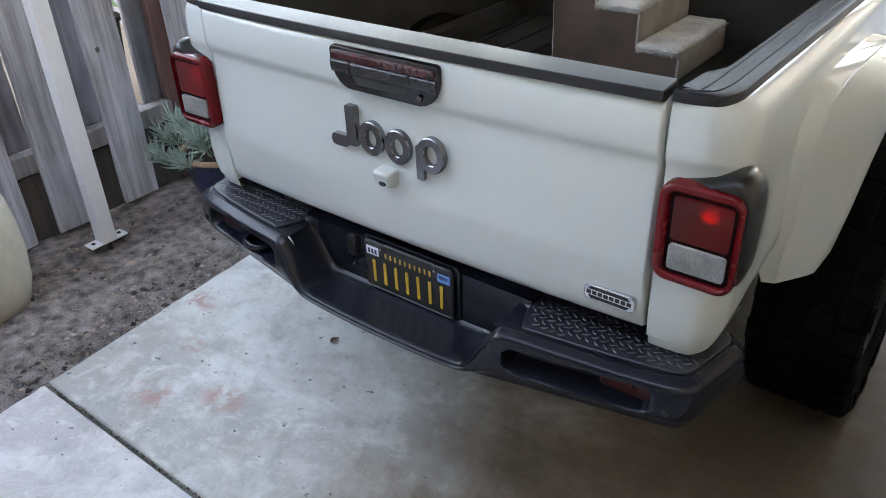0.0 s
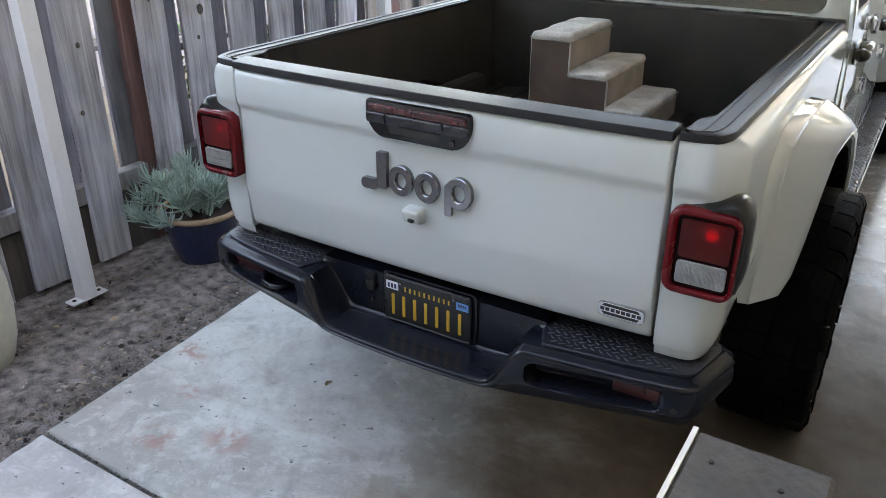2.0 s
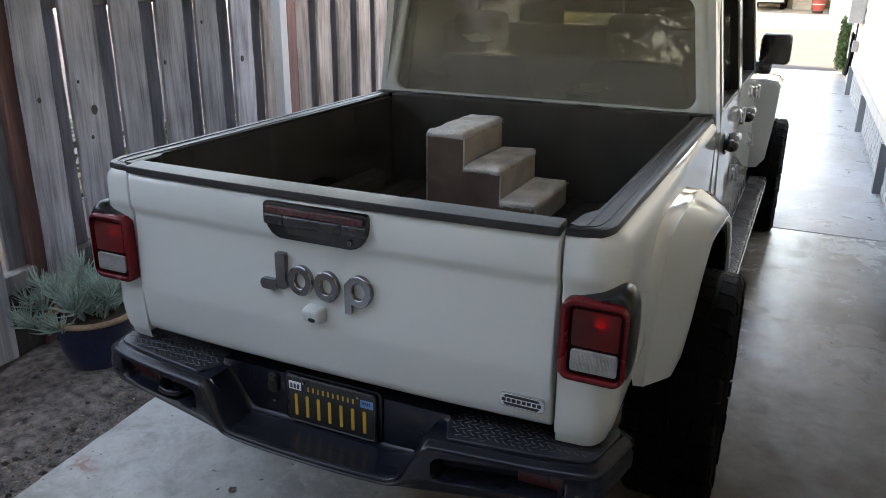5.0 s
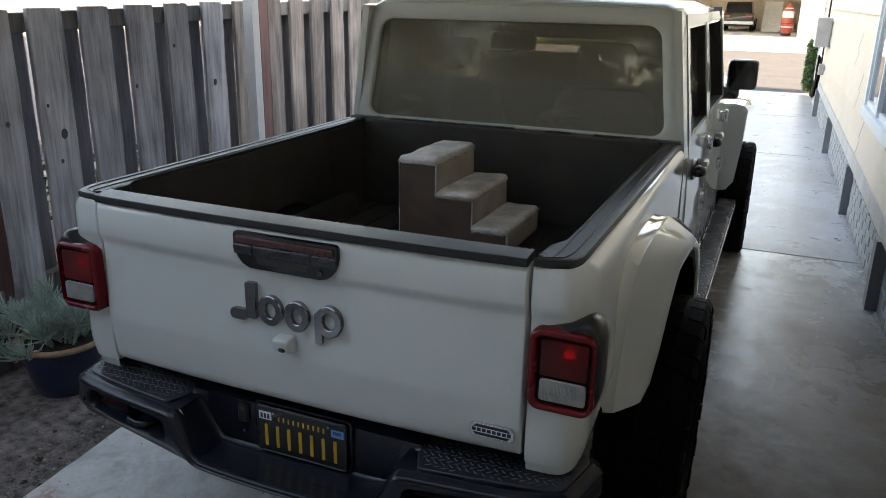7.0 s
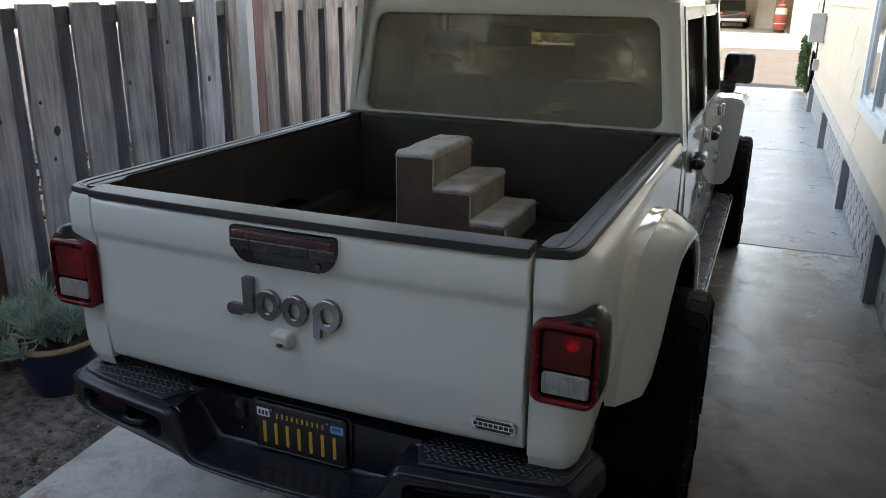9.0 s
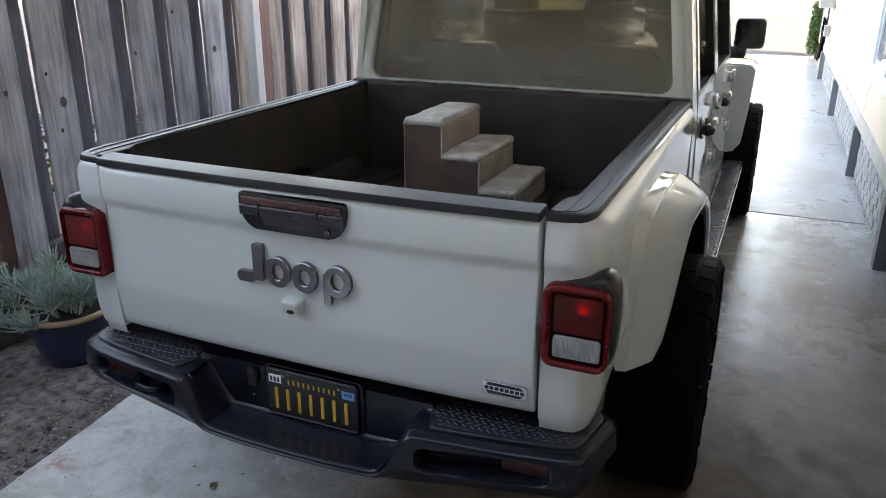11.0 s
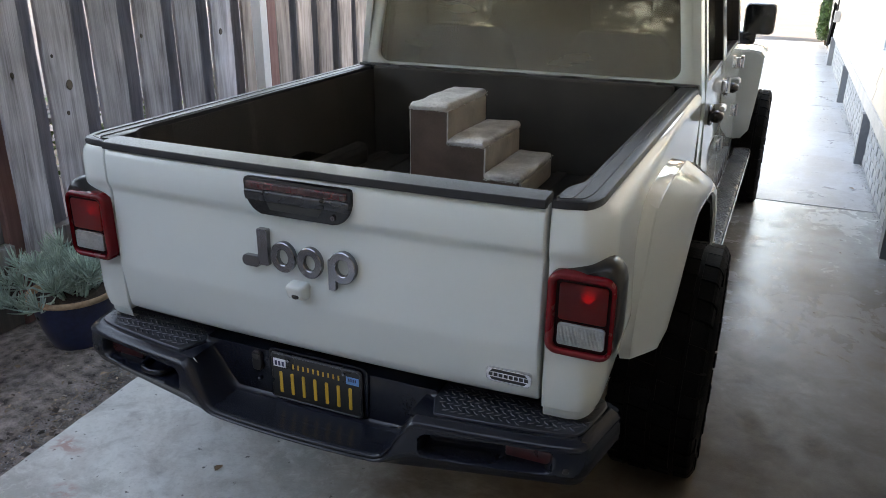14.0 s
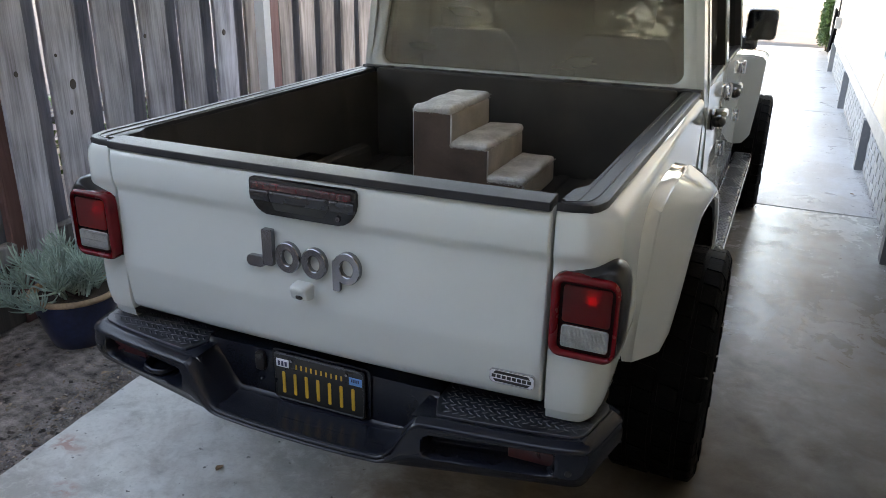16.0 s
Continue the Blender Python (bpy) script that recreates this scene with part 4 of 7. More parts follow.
def bed_side(s):
    bm = bmesh.new()
    rows = []
    for x, y, nx, ny in side_path():
        w = smooth01(nx)
        bot = 0.742 if y < 0.12 else lerp(0.742, 0.80, smooth01((y - 0.12) / 0.28))
        d = abs(y - 1.06)
        if d < 0.49:
            bot = max(bot, 0.42 + math.sqrt(max(0, 0.2401 - d * d)) * 1.25)
        bot = min(bot, 1.02)
        row = []
        for z, o in side_profile(w):
            zz = lerp(bot, TOPZ, (z - 0.742) / (TOPZ - 0.742))
            if y > 0.3 and zz < 0.83:
                o = max(o, -0.02)
            row.append((s * (x + nx * o) + TGX, y + ny * o - 0.005 * (1 - w), zz))
        rows.append(row)
    grid_faces(bm, rows)
    ob = part("bed_side", bm, M["white"], truck, "white bed side panel", smooth=70)
    # lower lip beneath the quarter panel
    bm = bmesh.new()
    rows = []
    for x, y, nx, ny in side_path()[3:26]:
        w = smooth01(nx)
        a = lerp(0.006, 0.013, w) + 0.001 + lerp(0.0095, 0.0, smooth01(w * 1.25))
        rows.append([(s * (x - nx * o) + TGX, y - ny * o - 0.005 * (1 - w), z) for o, z in ((a - 0.001, 0.7425), (a + 0.0045, 0.739), (a + 0.006, 0.735), (a + 0.007, 0.722), (a + 0.012, 0.713), (a + 0.03, 0.711))])
    grid_faces(bm, rows)
    part("side_lip", bm, M["white"], ob, smooth=50)
    return ob


sides = [bed_side(-1), bed_side(1)]


# rail caps with ridges
def rail_cap(s, parent):
    """The cap over the bed side: a dark outer lip, a gently sloping top with raised ridges and a flat corner plate."""
    def corner(k):
        t = radians(-90 + 90 * k / 14)
        n = Vector((math.cos(t) / 0.076, math.sin(t) / 0.0878)).normalized()
        w = smooth01(n.x)
        ins = lerp(0.010, 0.036, w) * lerp(0.70, 1.0, k / 14) + 0.003
        return (0.697 + 0.076 * math.cos(t) - n.x * ins, 0.117 + 0.0878 * math.sin(t) - n.y * ins - 0.001 + 0.005 * w)
    path = [(0.6385, 0.0325), (0.655, 0.0330), (0.675, 0.0345)] + [corner(k) for k in (2, 4, 6, 8, 11)] + [(0.7335, 0.160), (0.734, 0.32), (0.737, 0.7), (0.741, 1.2), (0.745, 1.645)]
    inner = [(0.6385, 0.070), (0.6388, 0.085), (0.6392, 0.100), (0.640, 0.115), (0.6405, 0.130), (0.641, 0.145), (0.6425, 0.158), (0.652, 0.178), (0.6655, 0.205), (0.667, 0.32), (0.669, 0.7), (0.672, 1.2), (0.676, 1.645)]
    ridge = [(0.672, 0.0555), (0.6735, 0.062), (0.675, 0.069), (0.676, 0.078), (0.6765, 0.09), (0.677, 0.105), (0.6775, 0.125), (0.678, 0.16), (0.678, 0.205), (0.678, 0.32), (0.680, 0.7), (0.684, 1.2), (0.688, 1.645)]
    bm = bmesh.new()
    rows = []
    for (xo, yo), (xi, yi), (xr, yr) in zip(path, inner, ridge):
        o, i, r = Vector((xo, yo)), Vector((xi, yi)), Vector((xr, yr))
        d = (o - i).normalized()
        m = r.lerp(o, 0.58)
        pts = [(o - d * 0.002, -0.004), (o + d * 0.0035, -0.002), (o + d * 0.0040, 0.008), (o + d * 0.0015, 0.0145), (o - d * 0.006, 0.0175),
               (m + d * 0.003, 0.0172), (m + d * 0.0018, 0.0192), (m - d * 0.0018, 0.0192), (m - d * 0.003, 0.0166), (r.lerp(m, 0.5), 0.0158), (r + d * 0.003, 0.0152), (r + d * 0.0018, 0.0172), (r - d * 0.0018, 0.0172),
               (r - d * 0.003, 0.0148), (i + d * 0.004, 0.0140), (i + d * 0.0008, 0.0125), (i, 0.008), (i, -0.045)]
        rows.append([(s * p.x + TGX, p.y - 0.004, TOPZ + h) for p, h in pts])
    grid_faces(bm, rows)
    part("rail_cap", bm, M["cap"], parent, "ribbed black plastic bed rail cap", smooth=35)


for s, ob in zip((-1, 1), sides):
    rail_cap(s, ob)

# bed liner: floor, inner walls, front wall, wheel tubs
liner = part("bed_floor", box(-0.66, 0.66, 0.085, 1.62, 0.845, 0.868), M["liner"], truck, "black textured bed liner")
for k in range(11):
    x = -0.6 + k * 0.12
    part("floor_rib", box(x - 0.025, x + 0.025, 0.10, 1.60, 0.868, 0.878, bevel=0.004, seg=1), M["liner"], liner)
for s in (-1, 1):
    bm = bmesh.new()
    rows = []
    for y in (0.10, 0.30, 0.32, 0.70, 0.74, 1.30, 1.34, 1.62):
        ins = 0.006 if 0.31 < y < 0.72 or 1.32 < y else 0.0
        rows.append([(s * (0.668 - ins), y, 1.245), (s * (0.666 - ins), y, 1.20), (s * (0.660 - ins), y, 1.05), (s * 0.650, y, 0.868), (s * 0.70, y, 0.86), (s * 0.70, y, 1.24)])
    vr = grid_faces(bm, rows, close=True)
    bm.faces.new(vr[0])
    bm.faces.new(vr[-1])
    part("liner_side", bm, M["liner"], liner)
    part("wheel_tub", box(min(s * 0.58, s * 0.66), max(s * 0.58, s * 0.66), 0.70, 1.42, 0.86, 0.965, bevel=0.03), M["liner"], liner)
part("liner_front", box(-0.655, 0.655, 1.60, 1.645, 0.86, 1.262, bevel=0.008), M["liner"], liner)
part("front_ledge", box(-0.745, 0.745, 1.63, 1.668, 1.225, 1.268, bevel=0.006), M["plastic"], liner)
part("tailgate_liner", box(-0.61, 0.61, 0.074, 0.086, 0.87, 1.236, bevel=0.004), M["liner"], liner)


# fender flares
def flare(s):
    """A flared arch: a narrow facet off the body, a ridge, a broad outer face and a rolled lip."""
    root = [(0.414, 0.705), (0.36, 0.77), (0.325, 0.85), (0.303, 0.95), (0.294, 1.06), (0.335, 1.125), (0.42, 1.170), (0.54, 1.180), (0.70, 1.176), (0.94, 1.150), (1.25, 1.075), (1.45, 0.93), (1.55, 0.76), (1.58, 0.62)]
    ridge = [(0.768, 0.455, 0.688), (0.771, 0.45, 0.76), (0.776, 0.445, 0.84), (0.783, 0.440, 0.93), (0.790, 0.430, 1.03), (0.794, 0.425, 1.09), (0.797, 0.445, 1.138), (0.80, 0.52, 1.158), (0.80, 0.68, 1.157), (0.80, 0.94, 1.146),
             (0.80, 1.25, 1.062), (0.80, 1.42, 0.92), (0.79, 1.52, 0.75), (0.78, 1.55, 0.62)]
    edge = [(0.560, 0.684, 0.824), (0.600, 0.73, 0.842), (0.632, 0.83, 0.855), (0.690, 0.935, 0.864), (0.76, 0.995, 0.868), (0.81, 1.02, 0.870), (0.86, 1.040, 0.875), (0.91, 1.049, 0.880), (0.97, 1.052, 0.885), (1.03, 1.050, 0.887),
            (1.20, 0.990, 0.888), (1.36, 0.87, 0.888), (1.48, 0.72, 0.885), (1.51, 0.61, 0.87)]
    cy, cz = 1.06, 0.45
    bm, bm2 = bmesh.new(), bmesh.new()
    rows, rows2 = [], []
    for (ya, za), (xb, yb, zb), (yc, zc, xc) in zip(root, ridge, edge):
        def at(f, out):
            return (s * (lerp(xb, xc, f) + out), lerp(yb, yc, f), lerp(zb, zc, f) + out * 0.4)
        rows.append([(s * 0.744, ya, za), (s * lerp(0.752, xb, 0.5), lerp(ya, yb, 0.5), lerp(za, zb, 0.5)), (s * (xb - 0.002), yb - 0.004, zb), (s * (xb + 0.003), yb + 0.004, zb), at(0.35, 0.008), at(0.7, 0.011), at(0.92, 0.006),
                     (s * xc, yc, zc), (s * (xc - 0.003), lerp(yc, cy, 0.03), lerp(zc, cz, 0.03)), (s * (xc - 0.02), lerp(yc, cy, 0.045), lerp(zc, cz, 0.045))])
        rows2.append([(s * (xc - 0.012), lerp(yc, cy, 0.035), lerp(zc, cz, 0.035)), (s * (xc - 0.016), lerp(yc, cy, 0.085), lerp(zc, cz, 0.085)), (s * 0.62, lerp(yc, cy, 0.085), lerp(zc, cz, 0.085))])
    vr = grid_faces(bm, rows)
    for q in (2, 3, 7):
        for a, b in zip(vr, vr[1:]):
            e = bm.edges.get((a[q], b[q]))
            if e:
                e.smooth = False
    bot = [bm.verts.new((s * 0.70, 0.56, 0.74))]
    for q in range(9):
        bm.faces.new((vr[0][q], vr[0][q + 1], bot[0]))
    f = part("fender_flare", bm, M["white"], truck, "white painted wheel-arch flare", smooth=38)
    grid_faces(bm2, rows2)
    part("arch_liner", bm2, M["rubber"], f)
    return f


for s in (-1, 1):
    flare(s)


# wheels
def tyre_bm():
    bm = bmesh.new()
    prof = [(0.225, -0.10), (0.25, -0.122), (0.32, -0.138), (0.372, -0.137), (0.397, -0.128), (0.4045, -0.112), (0.4045, 0.112), (0.397, 0.128), (0.372, 0.137), (0.32, 0.138), (0.25, 0.122), (0.225, 0.10)]
    seg = 64
    rows = [[(x, rr * math.cos(2 * math.pi * k / seg), rr * math.sin(2 * math.pi * k / seg)) for k in range(seg)] for rr, x in prof]
    grid_faces(bm, rows, close=True)
    return bm


def tread_bm(r=0.413):
    """Low interlocking centre blocks and chunky shoulder lugs that wrap over the edge, every second one longer."""
    rnd = random.Random(12)
    bm = bmesh.new()

    def block(pts, ang, da, skew):
        vs = []
        for sa in (-1, 1):
            for xx, rr in pts:
                g = ang + sa * da + skew * (xx / 0.15)
                vs.append(bm.verts.new((xx, rr * math.cos(g), rr * math.sin(g))))
        n = len(pts)
        for k in range(n - 1):
            bm.faces.new((vs[k], vs[k + 1], vs[n + k + 1], vs[n + k]))
        bm.faces.new(vs[:n][::-1])
        bm.faces.new(vs[n:])
    for k in range(34):
        a = 2 * math.pi * k / 34
        step = 2 * math.pi / 34
        for x0, x1, off in ((-0.072, -0.004, 0.5), (0.004, 0.072, 0.0)):
            block([(x0 + rnd.uniform(-.006, .006), 0.398), (x0 + 0.004, r - 0.0015), (x1 - 0.004, r), (x1 + rnd.uniform(-.006, .006), 0.398)], a + off * step, step * 0.47, rnd.uniform(0.05, 0.09))
        for sd_ in (-1, 1):
            long_ = k % 2
            out_ = 0.143 + 0.003 * long_ + rnd.uniform(-.0015, .0015)
            lug = [(0.080, 0.396), (0.084, r - 0.002), (0.128, r - 0.004), (0.136, r - 0.013), (out_, r - 0.034), (out_ - 0.002, r - 0.058 - 0.020 * long_), (0.128, r - 0.075)]
            block([(sd_ * xx, rr) for xx, rr in lug], a + 0.25 * step, step * (0.43 + 0.03 * long_ + rnd.uniform(-.03, .02)), 0.05 * sd_)
    bmesh.ops.recalc_face_normals(bm, faces=bm.faces[:])
    return bm


def wheel(x, y, s):
    e = new("wheel")
    e.parent = truck
    e.location = (x, y, 0.412)
    e.scale = (s, 1, 1)
    t = part("tyre", tyre_bm(), M["rubber"], e, "knobbly black off-road tyre", smooth=30)
    tagged(part("tread_relief", tread_bm(), M["rubber"], t), kind="stuff")
    bm = bmesh.new()
    seg = 40
    rows = [[(xx, rr * math.cos(2 * math.pi * k / seg), rr * math.sin(2 * math.pi * k / seg)) for k in range(seg)] for rr, xx in ((0.225, -0.1), (0.222, 0.10), (0.228, 0.118), (0.215, 0.122), (0.20, 0.10), (0.17, 0.06), (0.07, 0.05), (0.06, 0.075), (0.001, 0.078))]
    grid_faces(bm, rows, close=True)
    part("rim", bm, M["wheel"], e, "dark alloy rim", smooth=30)
    return e


for x, y, s in ((0.815, 1.06, 1), (-0.815, 1.06, -1), (0.815, 4.52, 1), (-0.815, 4.52, -1)):
    wheel(x, y, s)


# tail lights
def tail_light(s):
    cx, cz, w, h = s * 0.7165, 1.008, 0.153, 0.200
    lx = s * 0.722                                   # middle of the lens
    yf = -0.004
    e = new("tail_light")
    e.parent = truck
    tagged(e, "red-framed square tail light with a clear lower lens")
    # black housing wrapping the corner, its top rising outwards
    bm = bmesh.new()
    rows = []
    shape = [(0.646, 0.914), (0.700, 0.905), (0.772, 0.905), (0.792, 0.920), (0.802, 0.955), (0.804, 1.04), (0.803, 1.090), (0.797, 1.115), (0.784, 1.131), (0.768, 1.137), (0.750, 1.131), (0.728, 1.121), (0.700, 1.114), (0.664, 1.105), (0.648, 1.096)]
    for y, kx, kz in ((yf + 0.014, 0.010, 0.016), (yf + 0.018, 0.005, 0.012), (0.024, 0.002, 0.005), (0.040, 0.0, 0.0), (0.07, 0.0, 0.0), (0.10, 0.004, 0.008), (0.135, 0.018, 0.030)):
        rows.append([(s * (x - kx * (x > 0.70)), y, z - kz * (z > 1.0) + kz * (z < 1.0)) for x, z in shape])
    # front face with an opening behind the lenses
    rows.insert(0, [(s * min(max(x, 0.662), 0.782), yf + 0.016, min(max(z, 0.923), 1.093)) for x, z in shape])
    vr = grid_faces(bm, rows, close=True)
    bm.faces.new(vr[-1])
    part("housing", bm, M["matte"], e, "black plastic light housing", smooth=50)
    # red frame: rounded rim, flat face, inner wall
    bm = bmesh.new()
    rows = []
    for y, k, mx in ((yf + 0.030, 0.0, 0), (yf + 0.009, 0.0, 0), (yf + 0.004, 0.0015, 0), (yf + 0.001, 0.0045, 0), (yf, 0.009, 0.1), (yf + 0.0005, 0.0115, 0.6), (yf + 0.003, 0.0140, 0.9), (yf + 0.013, 0.0152, 1.0)):
        rows.append([(lerp(cx, lx, mx) + x, y, cz + z) for x, z in rrect(w - 2 * k, h - 2 * k * 1.12, max(0.009, 0.030 - k), 7)])
    grid_faces(bm, rows, close=True)
    part("lens_frame", bm, M["red_frame"], e, "deep red outer lens frame", smooth=60)
    # dark bed around the lenses, sunk into a reflector bowl behind the red one
    bm = bmesh.new()
    outer = [(lx + x, yf + 0.0105, cz + z) for x, z in rrect(0.127, 0.172, 0.012, 6)]
    grid_faces(bm, [outer, [(lx + x, yf + 0.0105, 1.040 + z) for x, z in rrect(0.103, 0.084, 0.007, 6)]], close=True)
    part("lens_bed", bm, M["lens_groove"], e)
    bm = bmesh.new()
    vr = grid_faces(bm, [[(lx + x, yf + y, 1.040 + z) for x, z in rrect(w_, h_, 0.007, 6)] for y, w_, h_ in ((0.0100, 0.104, 0.085), (0.020, 0.098, 0.074), (0.027, 0.080, 0.052), (0.0295, 0.050, 0.030))], close=True)
    bm.faces.new(vr[-1])
    part("reflector_bowl", bm, M["lens_bowl"], e, smooth=60)
    part("red_lens", slab_xz([(lx + x, 1.0400 + z) for x, z in rrect(0.107, 0.088, 0.007, 4)][::-1], yf + 0.006, yf + 0.0100, bevel=0.0012), M["lens_glass"], e, "frosted red brake and tail lens", smooth=40)
    rl = part("reverse_lens", slab_xz([(lx + x, 0.9615 + z) for x, z in rrect(0.107, 0.053, 0.008, 4)][::-1], yf + 0.004, yf + 0.012, bevel=0.0025), M["clear_lens"], e, "clear ribbed reversing lens", smooth=40)
    bm = bmesh.new()
    for i in range(33):
        x = lx - 0.0496 + i * 0.0031
        for z0, z1 in ((0.9375, 0.9405), (0.942, 0.960), (0.9615, 0.981), (0.9825, 0.9855)):
            vs = [bm.verts.new((x + a, yf + 0.004 - d, z)) for z in (z0, z1) for a, d in ((-0.0014, 0), (0, 0.0012), (0.0014, 0))]
            bm.faces.new((vs[0], vs[1], vs[4], vs[3]))
            bm.faces.new((vs[1], vs[2], vs[5], vs[4]))
    tagged(part("lens_ribs", bm, M["clear_lens"], rl), kind="stuff")
    bm = bmesh.new()
    bmesh.ops.create_uvsphere(bm, u_segments=16, v_segments=10, radius=0.0075, matrix=Matrix.Translation((lx + 0.008, yf + 0.022, 1.050)) @ Matrix.Diagonal((1.5, 0.8, 1.0, 1)))
    part("glowing_bulb", bm, M["bulb"], e, "small glowing red bulb", smooth=80)
    return e


tail_light(-1)
tail_light(1)

# ---- rear bumper ----
bumper = new("rear_bumper")
bumper.parent = truck
tagged(bumper, "black steel rear bumper with tread-plate steps")
STEP, LIP = 0.700, 0.577


def step_share(x):
    """0 over the dropped middle, 1 over the raised steps."""
    return smooth01((abs(x) - 0.252) / 0.105)


def top_z(x):
    return lerp(LIP, STEP, step_share(x))


def bumper_path():
    half = [(0.0, -0.112), (0.06, -0.1115), (0.12, -0.110), (0.18, -0.107), (0.22, -0.104), (0.25, -0.101), (0.27, -0.099), (0.29, -0.0965), (0.31, -0.094), (0.335, -0.0905), (0.36, -0.087), (0.39, -0.083), (0.415, -0.080), (0.44, -0.0775),
            (0.50, -0.071), (0.56, -0.064), (0.62, -0.056), (0.68, -0.0455), (0.715, -0.038), (0.735, -0.032), (0.750, -0.024), (0.761, -0.012), (0.769, 0.006), (0.776, 0.035), (0.786, 0.080), (0.797, 0.130), (0.803, 0.158)]
    return [(-x, y) for x, y in half[:0:-1]] + half


def finer(path):
    """Adds points along the recessed stretches."""
    out_ = []
    for a, b in zip(path, path[1:]):
        k = max(1, int(abs(b[0] - a[0]) / 0.0045)) if 0.33 < abs(a[0] + b[0]) / 2 < 0.73 else 1
        out_ += [(lerp(a[0], b[0], q / k), lerp(a[1], b[1], q / k)) for q in range(k)]
    return out_ + [path[-1]]


def pocket_depth(x, z):
    """Depth of the rounded recess in the bumper's face."""
    hx_, hz_, r = 0.163, 0.034, 0.024
    zc = 0.632 + 0.050 * (abs(x) - 0.367)
    dx, dz = max(abs(abs(x) - 0.529) - hx_ + r, 0), max(abs(z - zc) - hz_ + r, 0)
    sd_ = r - math.hypot(dx, dz)
    return 0.060 * smooth01(sd_ / 0.015) if sd_ > 0 else 0.0


bp_path = finer(bumper_path())
bm = bmesh.new()
rows = []
for i, (x, y) in enumerate(bp_path):
    a, b = bp_path[max(i - 1, 0)], bp_path[min(i + 1, len(bp_path) - 1)]
    t = Vector((b[0] - a[0], b[1] - a[1])).normalized()
    nx, ny = t.y, -t.x
    tz = top_z(x)
    k = step_share(x)
    bot = 0.544 + 0.032 * smooth01((abs(x) - 0.20) / 0.50) + 0.012 * smooth01((y + 0.02) / 0.15)
    # offset from the path and height, from the inner top edge down to the underside: a broad chamfer over the steps, a rolled lip in the middle
    hi = [(-0.034, tz - 0.001), (-0.031, tz), (-0.028, tz), (-0.0255, tz - 0.0008), (-0.010, tz - 0.0075), (-0.005, tz - 0.0105), (-0.0015, tz - 0.0145), (0.0, tz - 0.0190), (-0.0005, tz - 0.0215), (-0.003, tz - 0.0235)]
    lo = [(-0.075, tz - 0.005), (-0.050, tz - 0.0035), (-0.022, tz - 0.001), (-0.014, tz), (-0.008, tz - 0.0004), (-0.003, tz - 0.002), (-0.0006, tz - 0.0045), (0.0, tz - 0.007), (-0.001, tz - 0.0095), (-0.003, tz - 0.0115)]
    sec = [(lerp(p[0], q[0], k), lerp(p[1], q[1], k)) for p, q in zip(lo, hi)]
    z0 = sec[-1][1]
    for w_ in range(1, 61):
        f = w_ / 60
        z = lerp(z0, bot + 0.010, f)
        o = -0.003 + 0.005 * math.sin(min(1.0, f * 1.15) * math.pi) - 0.010 * max(0, f - 0.7) / 0.3
        sec.append((o - pocket_depth(x, z), z))
    sec += [(-0.020, bot + 0.003), (-0.034, bot), (-0.14, bot - 0.004)]
    rows.append([(x + nx * o, y + ny * o, z) for o, z in sec])
vr = grid_faces(bm, rows)
shell = part("bumper_shell", bm, M["steel_black"], bumper, smooth=40)
for s in (-1, 1):
    x0, x1 = sorted((s * 0.566, s * 0.682))
    part("reflector", box(x0, x1, -0.016, 0.004, 0.618, 0.654, bevel=0.004, seg=2), M["reflector"], bumper, "dull red reflector")
    bm = bmesh.new()
    bmesh.ops.create_cone(bm, cap_ends=True, segments=16, radius1=0.0085, radius2=0.007, depth=0.004, matrix=Matrix.Translation((s * 0.722, -0.0405, 0.632)) @ Matrix.Rotation(radians(90), 4, 'X') @ Matrix.Rotation(s * radians(14), 4, 'Y'))
    part("parking_sensor", bm, M["matte"], bumper, smooth=40)
    if s > 0:
        continue
    bm = bmesh.new()
    tube(bm, [(s * 0.447, -0.01, 0.628), (s * 0.450, -0.045, 0.622), (s * 0.462, -0.060, 0.620), (s * 0.490, -0.064, 0.620), (s * 0.520, -0.060, 0.621), (s * 0.534, -0.045, 0.623), (s * 0.538, -0.01, 0.628)], 0.010)
    part("tow_hook", bm, M["steel_black"], bumper, "black loop tow hook", smooth=60)

